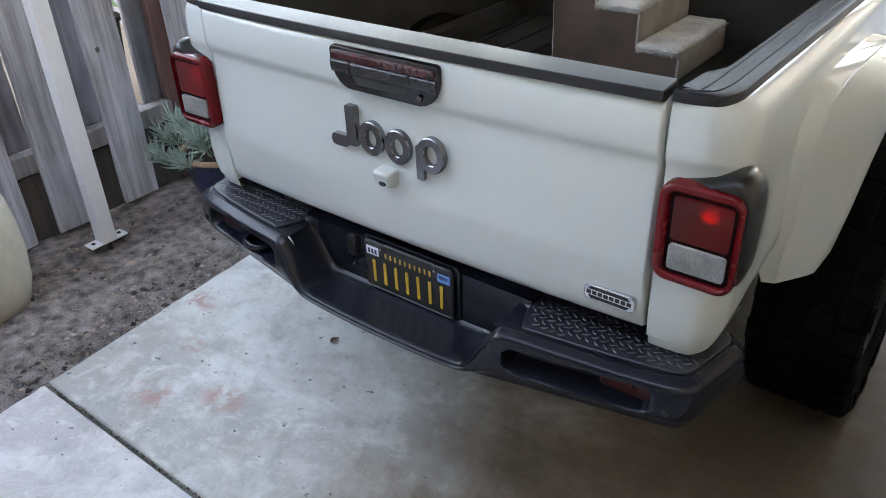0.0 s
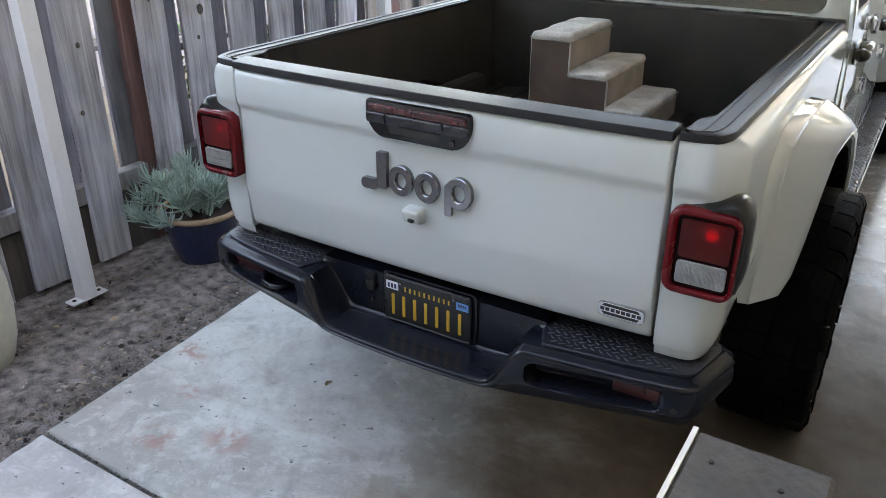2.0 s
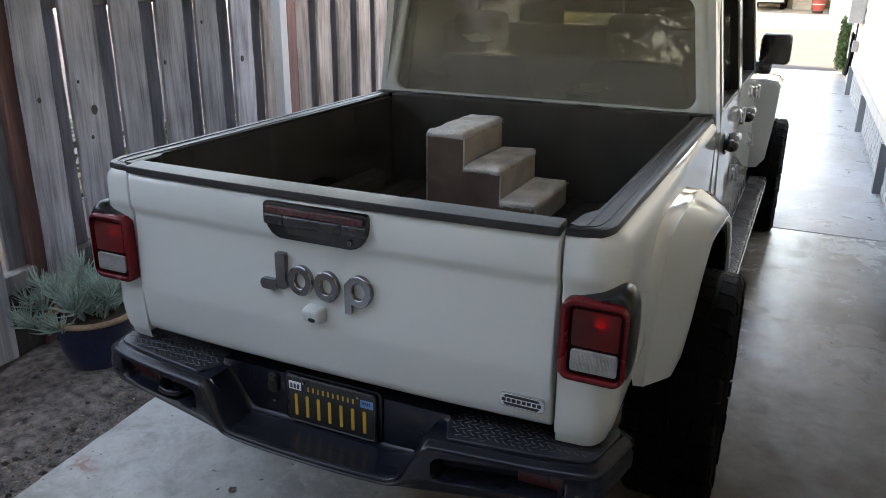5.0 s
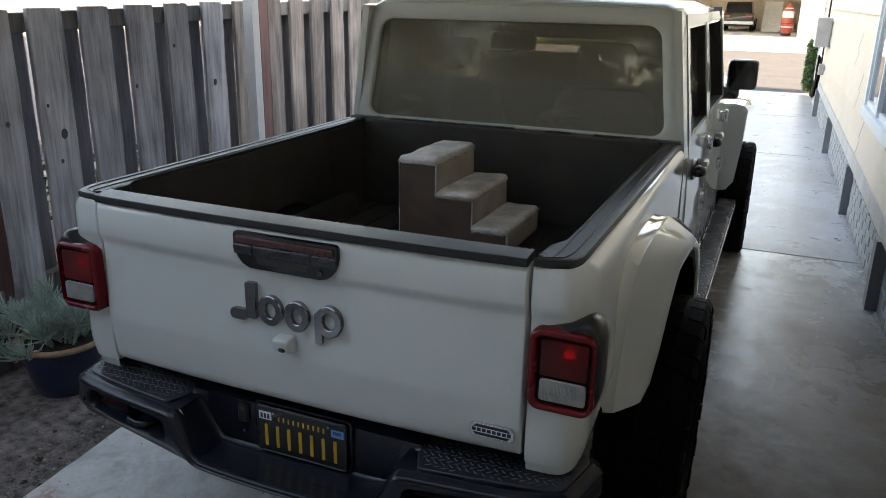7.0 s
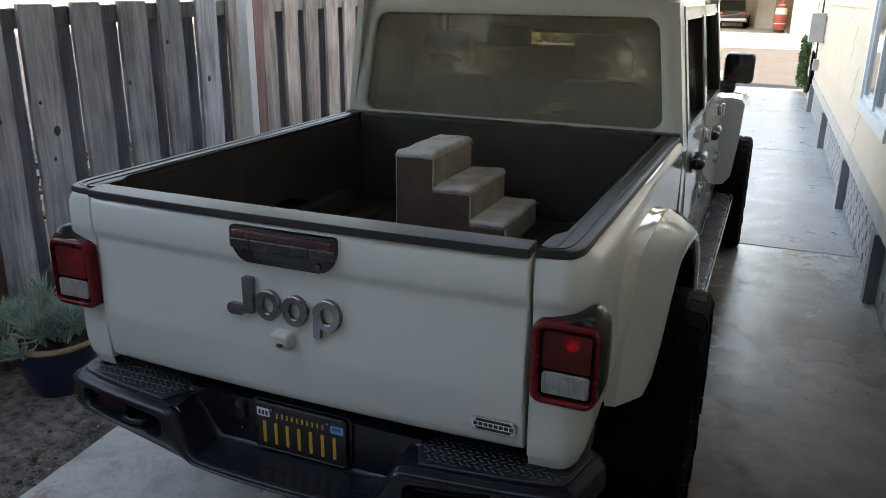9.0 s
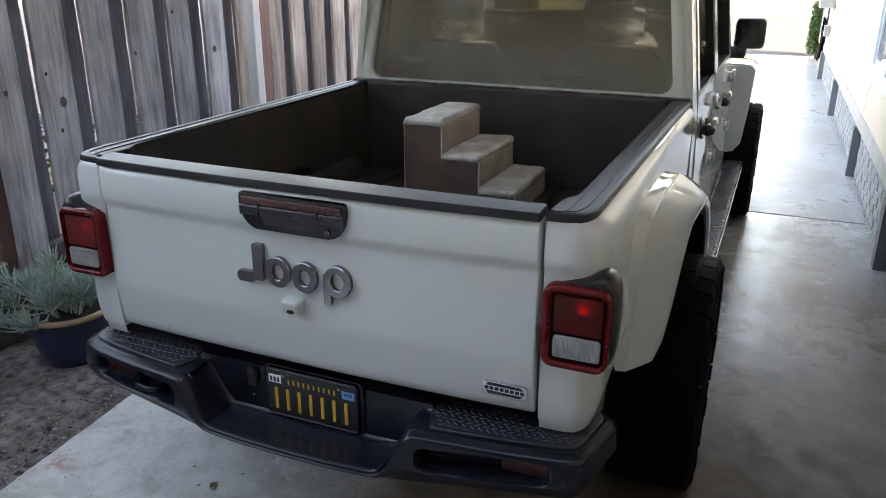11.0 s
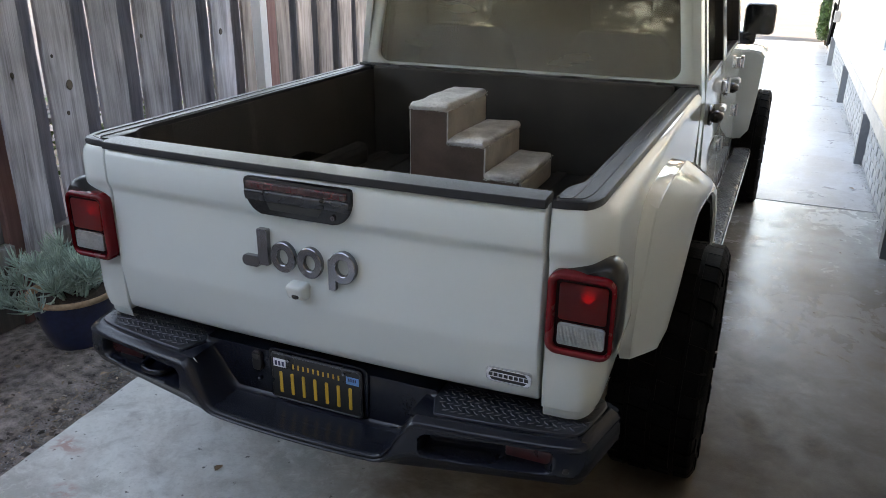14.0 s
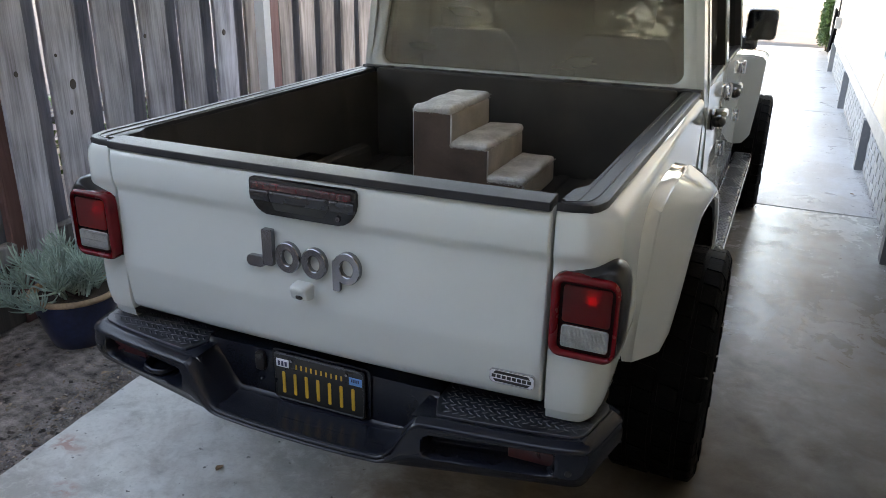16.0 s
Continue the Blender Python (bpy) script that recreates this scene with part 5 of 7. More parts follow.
# step tops
for s in (-1, 1):
    bm = bmesh.new()
    rows = []
    pts = [p for p in bumper_path() if p[0] > 0.32]
    for q, (x, y) in enumerate(pts):
        a, b = pts[max(q - 1, 0)], pts[min(q + 1, len(pts) - 1)]
        t = Vector((b[0] - a[0], b[1] - a[1])).normalized()
        px_, py_ = x - t.y * 0.027, y + t.x * 0.027
        rows.append([(s * px_, py_, STEP - 0.0012), (s * lerp(px_, min(x, 0.70), 0.5), lerp(py_, 0.215, 0.5), STEP - 0.0012), (s * min(x, 0.70), 0.215, STEP - 0.0012)])
    grid_faces(bm, rows)
    xe, ye = pts[-1]
    grid_faces(bm, [[(s * xe, ye, z), (s * (xe - 0.012), ye + 0.020, z), (s * (xe - 0.045), ye + 0.042, z), (s * 0.64, 0.215, z)] for z in (STEP - 0.006, 0.612)])
    part("step_deck", bm, M["steel_black"], bumper)
    # raised pad outline
    ol = [(0.362, 0.020), (0.386, -0.0385), (0.394, -0.0430), (0.46, -0.0355), (0.52, -0.0280), (0.58, -0.0195), (0.64, -0.0105), (0.69, -0.0010), (0.715, 0.005), (0.732, 0.014), (0.742, 0.030), (0.752, 0.075), (0.764, 0.135), (0.768, 0.160), (0.760, 0.182), (0.740, 0.198), (0.362, 0.198)]
    bm = bmesh.new()
    lo = [bm.verts.new((s * x, y, STEP - 0.003)) for x, y in ol]
    mid_ = [bm.verts.new((s * x, y, STEP + 0.0032)) for x, y in ol]
    hi = [bm.verts.new((s * (x - (x - 0.56) * 0.016), y + 0.0022 * (1 if y < 0.1 else -1), STEP + 0.0045)) for x, y in ol]
    for k in range(len(ol)):
        q = (k + 1) % len(ol)
        bm.faces.new((lo[k], lo[q], mid_[q], mid_[k]))
        bm.faces.new((mid_[k], mid_[q], hi[q], hi[k]))
    bm.faces.new(hi)
    pad = part("step_pad", bm, M["tread"], bumper, "black tread-plate step pad")
    bm = bmesh.new()
    for iy in range(15):
        for ix in range(19):
            x, y = 0.378 + ix * 0.021 + (0.0105 if iy % 2 else 0.0), -0.034 + iy * 0.0155
            front = lerp(-0.0430, -0.0010, (x - 0.395) / 0.295) if x < 0.69 else -0.001 + 0.10 * ((x - 0.69) / 0.07) ** 2
            if y < front + 0.012 or y > 0.185 or x > 0.750 or (x < 0.395 and y < 0.0):
                continue
            a = radians(35) if iy % 2 else radians(-35)
            c, sn = math.cos(a), math.sin(a)
            pts = [(-0.0105, 0, 0), (0, -0.0036, 0), (0.0105, 0, 0), (0, 0.0036, 0)]
            base = [bm.verts.new((s * x + p[0] * c - p[1] * sn, y + p[0] * sn + p[1] * c, STEP + 0.0045)) for p in pts]
            t1 = bm.verts.new((s * x - 0.005 * c, y - 0.005 * sn, STEP + 0.0062))
            t2 = bm.verts.new((s * x + 0.005 * c, y + 0.005 * sn, STEP + 0.0062))
            for f in ((base[0], base[1], t1), (base[1], t2, t1), (base[1], base[2], t2), (base[2], base[3], t2), (base[3], t1, t2), (base[3], base[0], t1)):
                bm.faces.new(f)
    lugs = part("tread_relief", bm, M["tread"], pad)
    tagged(lugs, kind="stuff")

# centre shelf and plate wall
bm = bmesh.new()
rows = []
xs = [-0.362, -0.352, -0.34, -0.31, -0.285, -0.26, -0.2, -0.1, 0, 0.1, 0.2, 0.26, 0.285, 0.31, 0.34, 0.352, 0.362]
for x in xs:
    tz = top_z(x)
    yf = -0.045
    rows.append([(x, yf, tz - 0.004), (x, 0.010, tz - 0.008), (x, 0.030, tz - 0.002), (x, 0.036, tz + 0.004), (x, 0.040, max(0.712, tz + 0.006)), (x, 0.10, max(0.715, tz + 0.008))])
grid_faces(bm, rows)
part("centre_shelf", bm, M["steel_black"], bumper, smooth=40)
# plate surround
bm = bmesh.new()
rows = []
for y, w, h in ((0.034, 0.312, 0.158), (0.0318, 0.310, 0.156), (0.0316, 0.304, 0.150), (0.0325, 0.302, 0.148)):
    rows.append([(0.010 + x, y, 0.652 + z) for x, z in rrect(w, h, 0.02, 4)])
vr = grid_faces(bm, rows, close=True)
bm.faces.new(vr[-1])
part("plate_recess", bm, M["steel_black"], bumper)
# wiring socket with its flap and a screw under it
sock = part("wiring_socket", slab_xz([(-0.186 + x, 0.678 + z) for x, z in rrect(0.030, 0.058, 0.010, 4)][::-1], 0.027, 0.038, bevel=0.003), M["matte"], bumper, "black plastic trailer wiring socket")
part("socket_flap", slab_xz([(-0.186 + x, 0.694 + z) for x, z in rrect(0.024, 0.018, 0.006, 4)][::-1], 0.023, 0.027, bevel=0.0015), M["gloss_black"], sock)
part("screw_head", box(-0.188, -0.178, 0.026, 0.036, 0.616, 0.626, bevel=0.003, seg=1), M["steel_black"], bumper)

# licence plate with bars in place of its writing
PX, PZ, PY = 0.010, 0.652, 0.023
lp = part("license_plate", slab_xz([(PX + x, PZ + z) for x, z in rrect(0.285, 0.144, 0.012, 4)][::-1], PY, PY + 0.004, bevel=0.0012), M["plate_black"], bumper, "black licence plate with plain yellow bars and two stickers")
bm = bmesh.new()
rows = []
for d, w in ((0.0, 0.281), (-0.0012, 0.279), (-0.0012, 0.276), (0.0, 0.274)):
    rows.append([(PX + x, PY + d, PZ + z) for x, z in rrect(w, w - 0.141, 0.010, 4)])
grid_faces(bm, rows, close=True)
part("plate_rim", bm, M["plate_black"], lp)
for k in range(7):
    x = PX - 0.112 + k * 0.0365
    part("plate_bar", slab_xz([(x + a, PZ - 0.017 + b) for a, b in rrect(0.0095, 0.066, 0.003, 3)][::-1], PY - 0.0018, PY + 0.001), M["plate_yellow"], lp)
for k in range(10):
    x = PX - 0.070 + k * 0.0158
    part("plate_bar", box(x - 0.0022, x + 0.0022, PY - 0.0014, PY + 0.001, PZ + 0.032, PZ + 0.046), M["plate_yellow"], lp)
part("sticker", box(PX - 0.134, PX - 0.094, PY - 0.0016, PY + 0.001, PZ + 0.030, PZ + 0.054), M["plate_white"], lp, "small white sticker")
for k in range(3):
    x = PX - 0.125 + k * 0.011
    part("sticker_bar", box(x - 0.0035, x + 0.0035, PY - 0.0022, PY, PZ + 0.034, PZ + 0.048), M["ink"], lp)
part("sticker", box(PX + 0.096, PX + 0.134, PY - 0.0016, PY + 0.001, PZ + 0.028, PZ + 0.050), M["plate_blue"], lp, "small blue sticker")
for k in range(4):
    x = PX + 0.105 + k * 0.0065
    part("sticker_bar", box(x - 0.002, x + 0.002, PY - 0.0022, PY, PZ + 0.037, PZ + 0.046), M["ink"], lp)
for x in (-0.086, 0.088):
    bm = bmesh.new()
    bmesh.ops.create_cone(bm, cap_ends=True, segments=14, radius1=0.0045, radius2=0.004, depth=0.003, matrix=Matrix.Translation((PX + x, PY - 0.0015, PZ + 0.054)) @ Matrix.Rotation(radians(90), 4, 'X'))
    part("plate_bolt", bm, M["grey_metal"], lp)

# under-body: dark frame and closing panels
part("frame_rail", box(-0.55, -0.42, 0.25, 5.0, 0.46, 0.58), M["plastic"], truck)
part("frame_rail", box(0.42, 0.55, 0.25, 5.0, 0.46, 0.58), M["plastic"], truck)
part("underbody", box(-0.66, 0.66, 0.22, 4.9, 0.585, 0.70), M["plastic"], truck)
part("rear_axle", box(-0.70, 0.70, 1.00, 1.12, 0.37, 0.48, bevel=0.03), M["plastic"], truck)

# ---- cab ----
RZ = 1.80


def cab_x(z):
    return 0.752 if z < 1.25 else lerp(0.752, 0.690, (z - 1.25) / 0.5)


def rear_y(z):
    return 1.662 + 0.088 * max(0, (z - 1.25))


# rear panel of the hardtop with a window opening
def rr_ring(wb, wt, z0, z1, r, n=6, yoff=0.0):
    """Rounded opening outline; wb and wt are half widths at the bottom and the top."""
    pts = []
    zc = (z0 + z1) / 2
    for x, z in rrect(2.0, z1 - z0, r, n):
        zz = zc + z
        h = lerp(wb, wt, (zz - z0) / (z1 - z0))
        # keep the corner radius by shifting rather than scaling
        xx = (abs(x) - 1.0 + h) * (1 if x > 0 else -1)
        pts.append((xx, rear_y(zz) + yoff, zz))
    return pts


bm = bmesh.new()
rows = [rr_ring(0.752, 0.690, 1.20, 1.775, 0.085, yoff=0.10), rr_ring(0.752, 0.690, 1.20, 1.775, 0.085, yoff=0.035), rr_ring(0.742, 0.680, 1.21, 1.766, 0.082, yoff=0.010), rr_ring(0.715, 0.655, 1.235, 1.74, 0.075, yoff=0.0),
        rr_ring(0.683, 0.625, 1.262, 1.713, 0.062, yoff=0.0), rr_ring(0.672, 0.614, 1.272, 1.703, 0.055, yoff=0.006), rr_ring(0.668, 0.610, 1.276, 1.699, 0.052, yoff=0.028)]
grid_faces(bm, rows, close=True)
hardtop = part("hardtop_rear", bm, M["white"], truck, "white hardtop rear panel around the back window", smooth=45)
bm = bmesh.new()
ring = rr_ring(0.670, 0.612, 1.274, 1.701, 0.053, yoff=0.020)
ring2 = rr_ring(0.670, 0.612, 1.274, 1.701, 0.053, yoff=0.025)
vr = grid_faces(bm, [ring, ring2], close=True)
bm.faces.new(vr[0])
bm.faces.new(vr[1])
rg = part("rear_window", bm, M["hazy"], hardtop, "dark tinted rear window")
rg.visible_shadow = False

# roof: an arch carried forward from the rear panel's rim
def roof_arch(y, up, inset=0.0):
    arch = [(x - inset * (1 if x > 0 else -1), z) for x, _, z in rr_ring(0.752, 0.690, 1.20, 1.775, 0.085)[:14]]
    (xr, zr), (xl, zl) = arch[6], arch[7]
    mid_ = [(lerp(xr, xl, k / 10), zr) for k in range(1, 10)]
    full = arch[:7] + mid_ + arch[7:]
    return [(x, y, z + up * (z > 1.74) + 0.016 * (1 - (x / 0.68) ** 2) * (z > 1.77)) for x, z in full]


bm = bmesh.new()
grid_faces(bm, [roof_arch(rear_y(1.77) + 0.012, -0.008, 0.006), roof_arch(rear_y(1.77) + 0.022, -0.002, 0.001), roof_arch(rear_y(1.77) + 0.05, 0.006), roof_arch(1.80, 0.014), roof_arch(1.95, 0.018), roof_arch(2.6, 0.020), roof_arch(3.2, 0.012), roof_arch(3.33, -0.01, 0.006), roof_arch(3.36, -0.03, 0.012)])
thicken(bm, 0.02, (0, 2.5, 1.0))
part("roof", bm, M["white"], truck, "white hardtop roof", smooth=50)


# cab sides: pillars, doors with windows
def cab_side(s):
    def panel(y0, y1, z0, z1, off=0.0, name="door_panel", parent=truck, m="white", th=0.03):
        bm = bmesh.new()
        rows = []
        for z in (z0, lerp(z0, z1, 0.5), z1):
            rows.append([(s * (cab_x(z) + off + 0.028 * max(0, 1.25 - z) ** 0.5), y, z) for y in (y0, y1)])
        grid_faces(bm, rows)
        thicken(bm, th, (0, (y0 + y1) / 2, (z0 + z1) / 2))
        return part(name, bm, M[m], parent)
    panel(1.67, 1.80, 0.62, 1.76, name="rear_pillar")
    for y0, y1 in ((1.812, 2.60), (2.612, 3.55)):
        d = panel(y0, y1, 0.62, 1.25, 0.004, "door")
        for a, b, c, e in ((y0, y0 + 0.055, 1.25, 1.745), (y1 - 0.055, y1, 1.25, 1.745), (y0 + 0.055, y1 - 0.055, 1.70, 1.745)):
            panel(a, b, c, e, 0.004, "window_frame", d)
        for a, b, c, e in ((y0 + 0.05, y0 + 0.075, 1.245, 1.71), (y1 - 0.075, y1 - 0.05, 1.245, 1.71), (y0 + 0.075, y1 - 0.075, 1.69, 1.71), (y0 + 0.075, y1 - 0.075, 1.245, 1.262)):
            panel(a, b, c, e, -0.002, "window_seal", d, "matte", 0.04)
        g = panel(y0 + 0.05, y1 - 0.05, 1.245, 1.705, -0.034, "window_glass", d, "tint", 0.005)
        g.visible_shadow = False
        # handle: dark pocket, a dark rounded push end and a painted arm reaching forward
        hy = y0 + 0.14
        x = cab_x(1.11) + 0.02
        bm = bmesh.new()
        rows = []
        for off, sc in ((-0.004, 1.0), (0.004, 1.0), (0.007, 0.92), (0.004, 0.80)):
            rows.append([(s * (x + off), hy + 0.035 + 0.085 * sc * math.cos(2 * math.pi * k / 24), 1.095 + 0.044 * sc * math.sin(2 * math.pi * k / 24)) for k in range(24)])
        vr = grid_faces(bm, rows, close=True)
        bm.faces.new(vr[-1])
        part("handle_pocket", bm, M["gloss_black"], d, smooth=50)

        def arm(stations):
            bm = bmesh.new()
            rows = []
            for dy, out_, rx, rz, dz in stations:
                rows.append([(s * (x + out_ + rx * math.cos(a)), hy + dy, 1.112 + dz + rz * math.sin(a)) for a in [2 * math.pi * w_ / 14 for w_ in range(14)]])
            vr = grid_faces(bm, rows, close=True)
            bm.faces.new(vr[0])
            bm.faces.new(vr[-1])
            return bm
        part("push_end", arm(((-0.060, 0.020, 0.014, 0.012, -0.008), (-0.055, 0.025, 0.025, 0.022, -0.010), (-0.030, 0.029, 0.029, 0.026, -0.011), (0.010, 0.029, 0.027, 0.023, -0.010), (0.030, 0.028, 0.018, 0.016, -0.008))), M["gloss_black"], d, "black push end of the handle", smooth=60)
        part("door_handle", arm(((0.000, 0.043, 0.012, 0.012, 0.016), (0.040, 0.046, 0.013, 0.017, 0.014), (0.080, 0.046, 0.013, 0.020, 0.010), (0.100, 0.036, 0.015, 0.021, 0.004), (0.112, 0.020, 0.012, 0.020, 0.000), (0.116, 0.004, 0.008, 0.017, -0.002))), M["white"], d, "white door handle", smooth=60)
        for z in (0.84, 1.13):
            bm = bmesh.new()
            xa, xb = sorted((s * (x - 0.008), s * (x + 0.010)))
            add_box(bm, xa, xb, y1 - 0.075, y1 - 0.004, z - 0.028, z + 0.028, bevel=0.005)
            add_box(bm, xa, xb, y1 + 0.014, y1 + 0.055, z - 0.022, z + 0.022, bevel=0.005)
            tube(bm, [(s * (x + 0.012), y1 + 0.005, z - 0.036), (s * (x + 0.012), y1 + 0.005, z + 0.036)], 0.011, 12)
            for dz in (-0.014, 0.014):
                tube(bm, [(s * (x + 0.008), y1 - 0.045, z + dz), (s * (x + 0.015), y1 - 0.045, z + dz)], 0.007, 8)
            part("hinge", bm, M["chrome"], d, "exposed chrome door hinge", smooth=40)
    panel(3.56, 3.72, 0.62, 1.22, 0.0, "cowl_side")
    # side step
    x0, x1 = sorted((s * 0.775, s * 0.885))
    rb = part("running_board", box(x0, x1, 1.62, 4.0, 0.475, 0.515, bevel=0.012), M["plastic"], truck, "black tread-plate side step")
    part("board_edge", box(min(s * 0.885, s * 0.893), max(s * 0.885, s * 0.893), 1.64, 3.98, 0.485, 0.508, bevel=0.003, seg=1), M["grey_metal"], rb)
    bm = bmesh.new()
    for i in range(90):
        for j in range(5):
            x, y = s * (0.790 + j * 0.0185 + (0.009 if i % 2 else 0)), 1.66 + i * 0.0255
            vs = [bm.verts.new((x + a, y + b, 0.515)) for a, b in ((-0.0075, 0), (0, -0.010), (0.0075, 0), (0, 0.010))]
            t = bm.verts.new((x, y, 0.520))
            for k in range(4):
                bm.faces.new((vs[k], vs[(k + 1) % 4], t))
    tagged(part("tread_studs", bm, M["tread"], rb), kind="stuff")
    part("rocker", box(min(s * 0.72, s * 0.775), max(s * 0.72, s * 0.775), 1.62, 3.75, 0.52, 0.64, bevel=0.01), M["plastic"], truck)


cab_side(1)
cab_side(-1)

# front flares, with a broad rear face
for s in (-1, 1):
    bm = bmesh.new()
    o1 = [(0.735, 1.165), (0.80, 1.170), (0.868, 1.160), (0.895, 1.130), (0.885, 0.90), (0.862, 0.67), (0.82, 0.615), (0.735, 0.60)]
    r1 = [(s * x, 3.80 + (z - 0.60) * 0.10, z) for x, z in o1]
    r2 = [(s * x, 3.92 + (z - 0.60) * 0.30, z + 0.004) for x, z in o1]
    r3 = [(s * x, 4.52, z - 0.02 if z > 1.1 else 1.06) for x, z in o1]
    r4 = [(s * x, 5.05, z - 0.12 if z > 1.1 else 0.98) for x, z in o1]
    vr = grid_faces(bm, [r1, r2, r3, r4], close=True)
    bm.faces.new(vr[0])
    bm.faces.new(vr[-1])
    bmesh.ops.bevel(bm, geom=[e for f in bm.faces if len(f.verts) == 8 for e in f.edges], offset=0.012, segments=2, affect='EDGES')
    part("front_flare", bm, M["white"], truck, "white front fender flare", smooth=35)
    # mirror
    bm = bmesh.new()
    rows = []
    for y, sc in ((3.70, 0.93), (3.715, 1.0), (3.78, 1.0), (3.82, 0.8)):
        rows.append([(s * (0.838 + x * sc), y, 1.366 + z * sc) for x, z in rrect(0.178, 0.182, 0.03, 4)])
    vr = grid_faces(bm, rows, close=True)
    bm.faces.new(vr[0])
    bm.faces.new(vr[-1])
    mir = part("wing_mirror", bm, M["plastic"], truck, "black wing mirror", smooth=40)
    part("mirror_glass", slab_xz([(s * (0.838 + x), 1.366 + z) for x, z in rrect(0.155, 0.160, 0.02, 4)], 3.698, 3.7005), mat("dim_mirror", (0.10, 0.10, 0.10), 0.06, metal=1.0, var=0.02, rvar=0.02), mir)
    bm = bmesh.new()
    add_box(bm, min(s * 0.70, s * 0.83), max(s * 0.70, s * 0.83), 3.70, 3.80, 1.215, 1.29, bevel=0.02)
    part("mirror_arm", bm, M["plastic"], mir, smooth=40)

# bonnet, windscreen, front
part("bonnet", box(-0.70, 0.70, 3.75, 5.10, 0.70, 1.24, bevel=0.05), M["white"], truck, "white bonnet")
for x0, x1 in ((-0.70, -0.62), (0.62, 0.70)):
    bm = bmesh.new()
    grid_faces(bm, [[(x, 3.78, 1.22), (x, 3.36, 1.765)] for x in (x0, x1)])
    thicken(bm, 0.04, (0, 3.0, 1.0))
    part("windscreen_pillar", bm, M["interior"], truck)
bm = bmesh.new()
grid_faces(bm, [[(x, 3.775, 1.24), (x, 3.38, 1.75)] for x in (-0.62, 0.62)])
thicken(bm, 0.006, (0, 3.0, 1.0))
ws = part("windscreen", bm, M["clear"], truck, "clear windscreen")
ws.visible_shadow = False
# cabin
part("cabin_floor", box(-0.72, 0.72, 1.70, 3.75, 0.66, 0.74), M["interior"], truck)
part("dashboard", box(-0.70, 0.70, 3.32, 3.74, 0.74, 1.19, bevel=0.04), M["interior"], truck)
for cx in (-0.36, 0.36):
    for y, nm in ((2.02, "rear_seat"), (2.90, "front_seat")):
        bm = bmesh.new()
        rows = []
        for z, w, yy in ((0.74, 0.24, y + 0.10), (0.95, 0.26, y + 0.04), (1.15, 0.26, y), (1.36, 0.22, y - 0.05), (1.42, 0.17, y - 0.06)):
            rows.append([(cx + x, yy + q, z) for x, q in rrect(w * 2, 0.12, 0.05, 4)])
        vr = grid_faces(bm, rows, close=True)
        bm.faces.new(vr[0])
        bm.faces.new(vr[-1])
        st = part(nm, bm, M["interior"], truck, "dark fabric seat", smooth=50)
        part("headrest", box(cx - 0.13, cx + 0.13, y - 0.12, y - 0.03, 1.44, 1.62, bevel=0.04, seg=3), M["interior"], st, smooth=60)

# bench height and visor panels are set to mask the windscreen from the camera
part("rear_bench", box(-0.64, 0.64, 2.10, 2.20, 0.74, 1.558, bevel=0.03), M["interior"], truck, "dark rear bench back")
for x0, x1 in ((-0.60, 0.0), (0.0, 0.60)):
    part("sun_visor", box(x0, x1, 3.28, 3.31, 1.565, 1.745, bevel=0.01, seg=1), M["interior"], truck)
part("sport_bar", box(-0.66, 0.66, 2.62, 2.70, 1.68, 1.76, bevel=0.02), M["interior"], truck)

# ---- pet stairs in the bed ----
stairs = thing("pet_stairs", "beige fleece-topped foam pet stairs with taupe sides", "pet stairs", at=(0, 0, 0))
SY0, SY1, FL = 1.085, 1.490, 0.879
xs, zs = (-0.218, -0.068, 0.081, 0.222), (1.208, 1.087, 0.972)


def soft_block(x0, x1, y0, y1, z0, z1, seed, amp=0.004, div=14):
    """An upholstered block: rounded edges and gentle puckers."""
    bm = bmesh.new()
    add_box(bm, x0, x1, y0, y1, z0, z1)
    bmesh.ops.subdivide_edges(bm, edges=bm.edges[:], cuts=div, use_grid_fill=True)
    c = Vector(((x0 + x1) / 2, (y0 + y1) / 2, (z0 + z1) / 2))
    h = Vector(((x1 - x0) / 2, (y1 - y0) / 2, (z1 - z0) / 2))
    r = 0.014
    for v in bm.verts:
        d = v.co - c
        q = Vector([max(-(h[i] - r), min(h[i] - r, d[i])) for i in range(3)])
        o = d - q
        if o.length > 1e-6:
            o = o.normalized() * r
        p = c + q + o
        nn = noise.noise((p.x * 9 + seed, p.y * 9, p.z * 9)) * amp + noise.noise((p.x * 25 + seed, p.y * 25, p.z * 25)) * amp * 0.5
        p += (o.normalized() if o.length > 1e-6 else Vector((0, 0, 0))) * nn
        v.co = p
    return bm


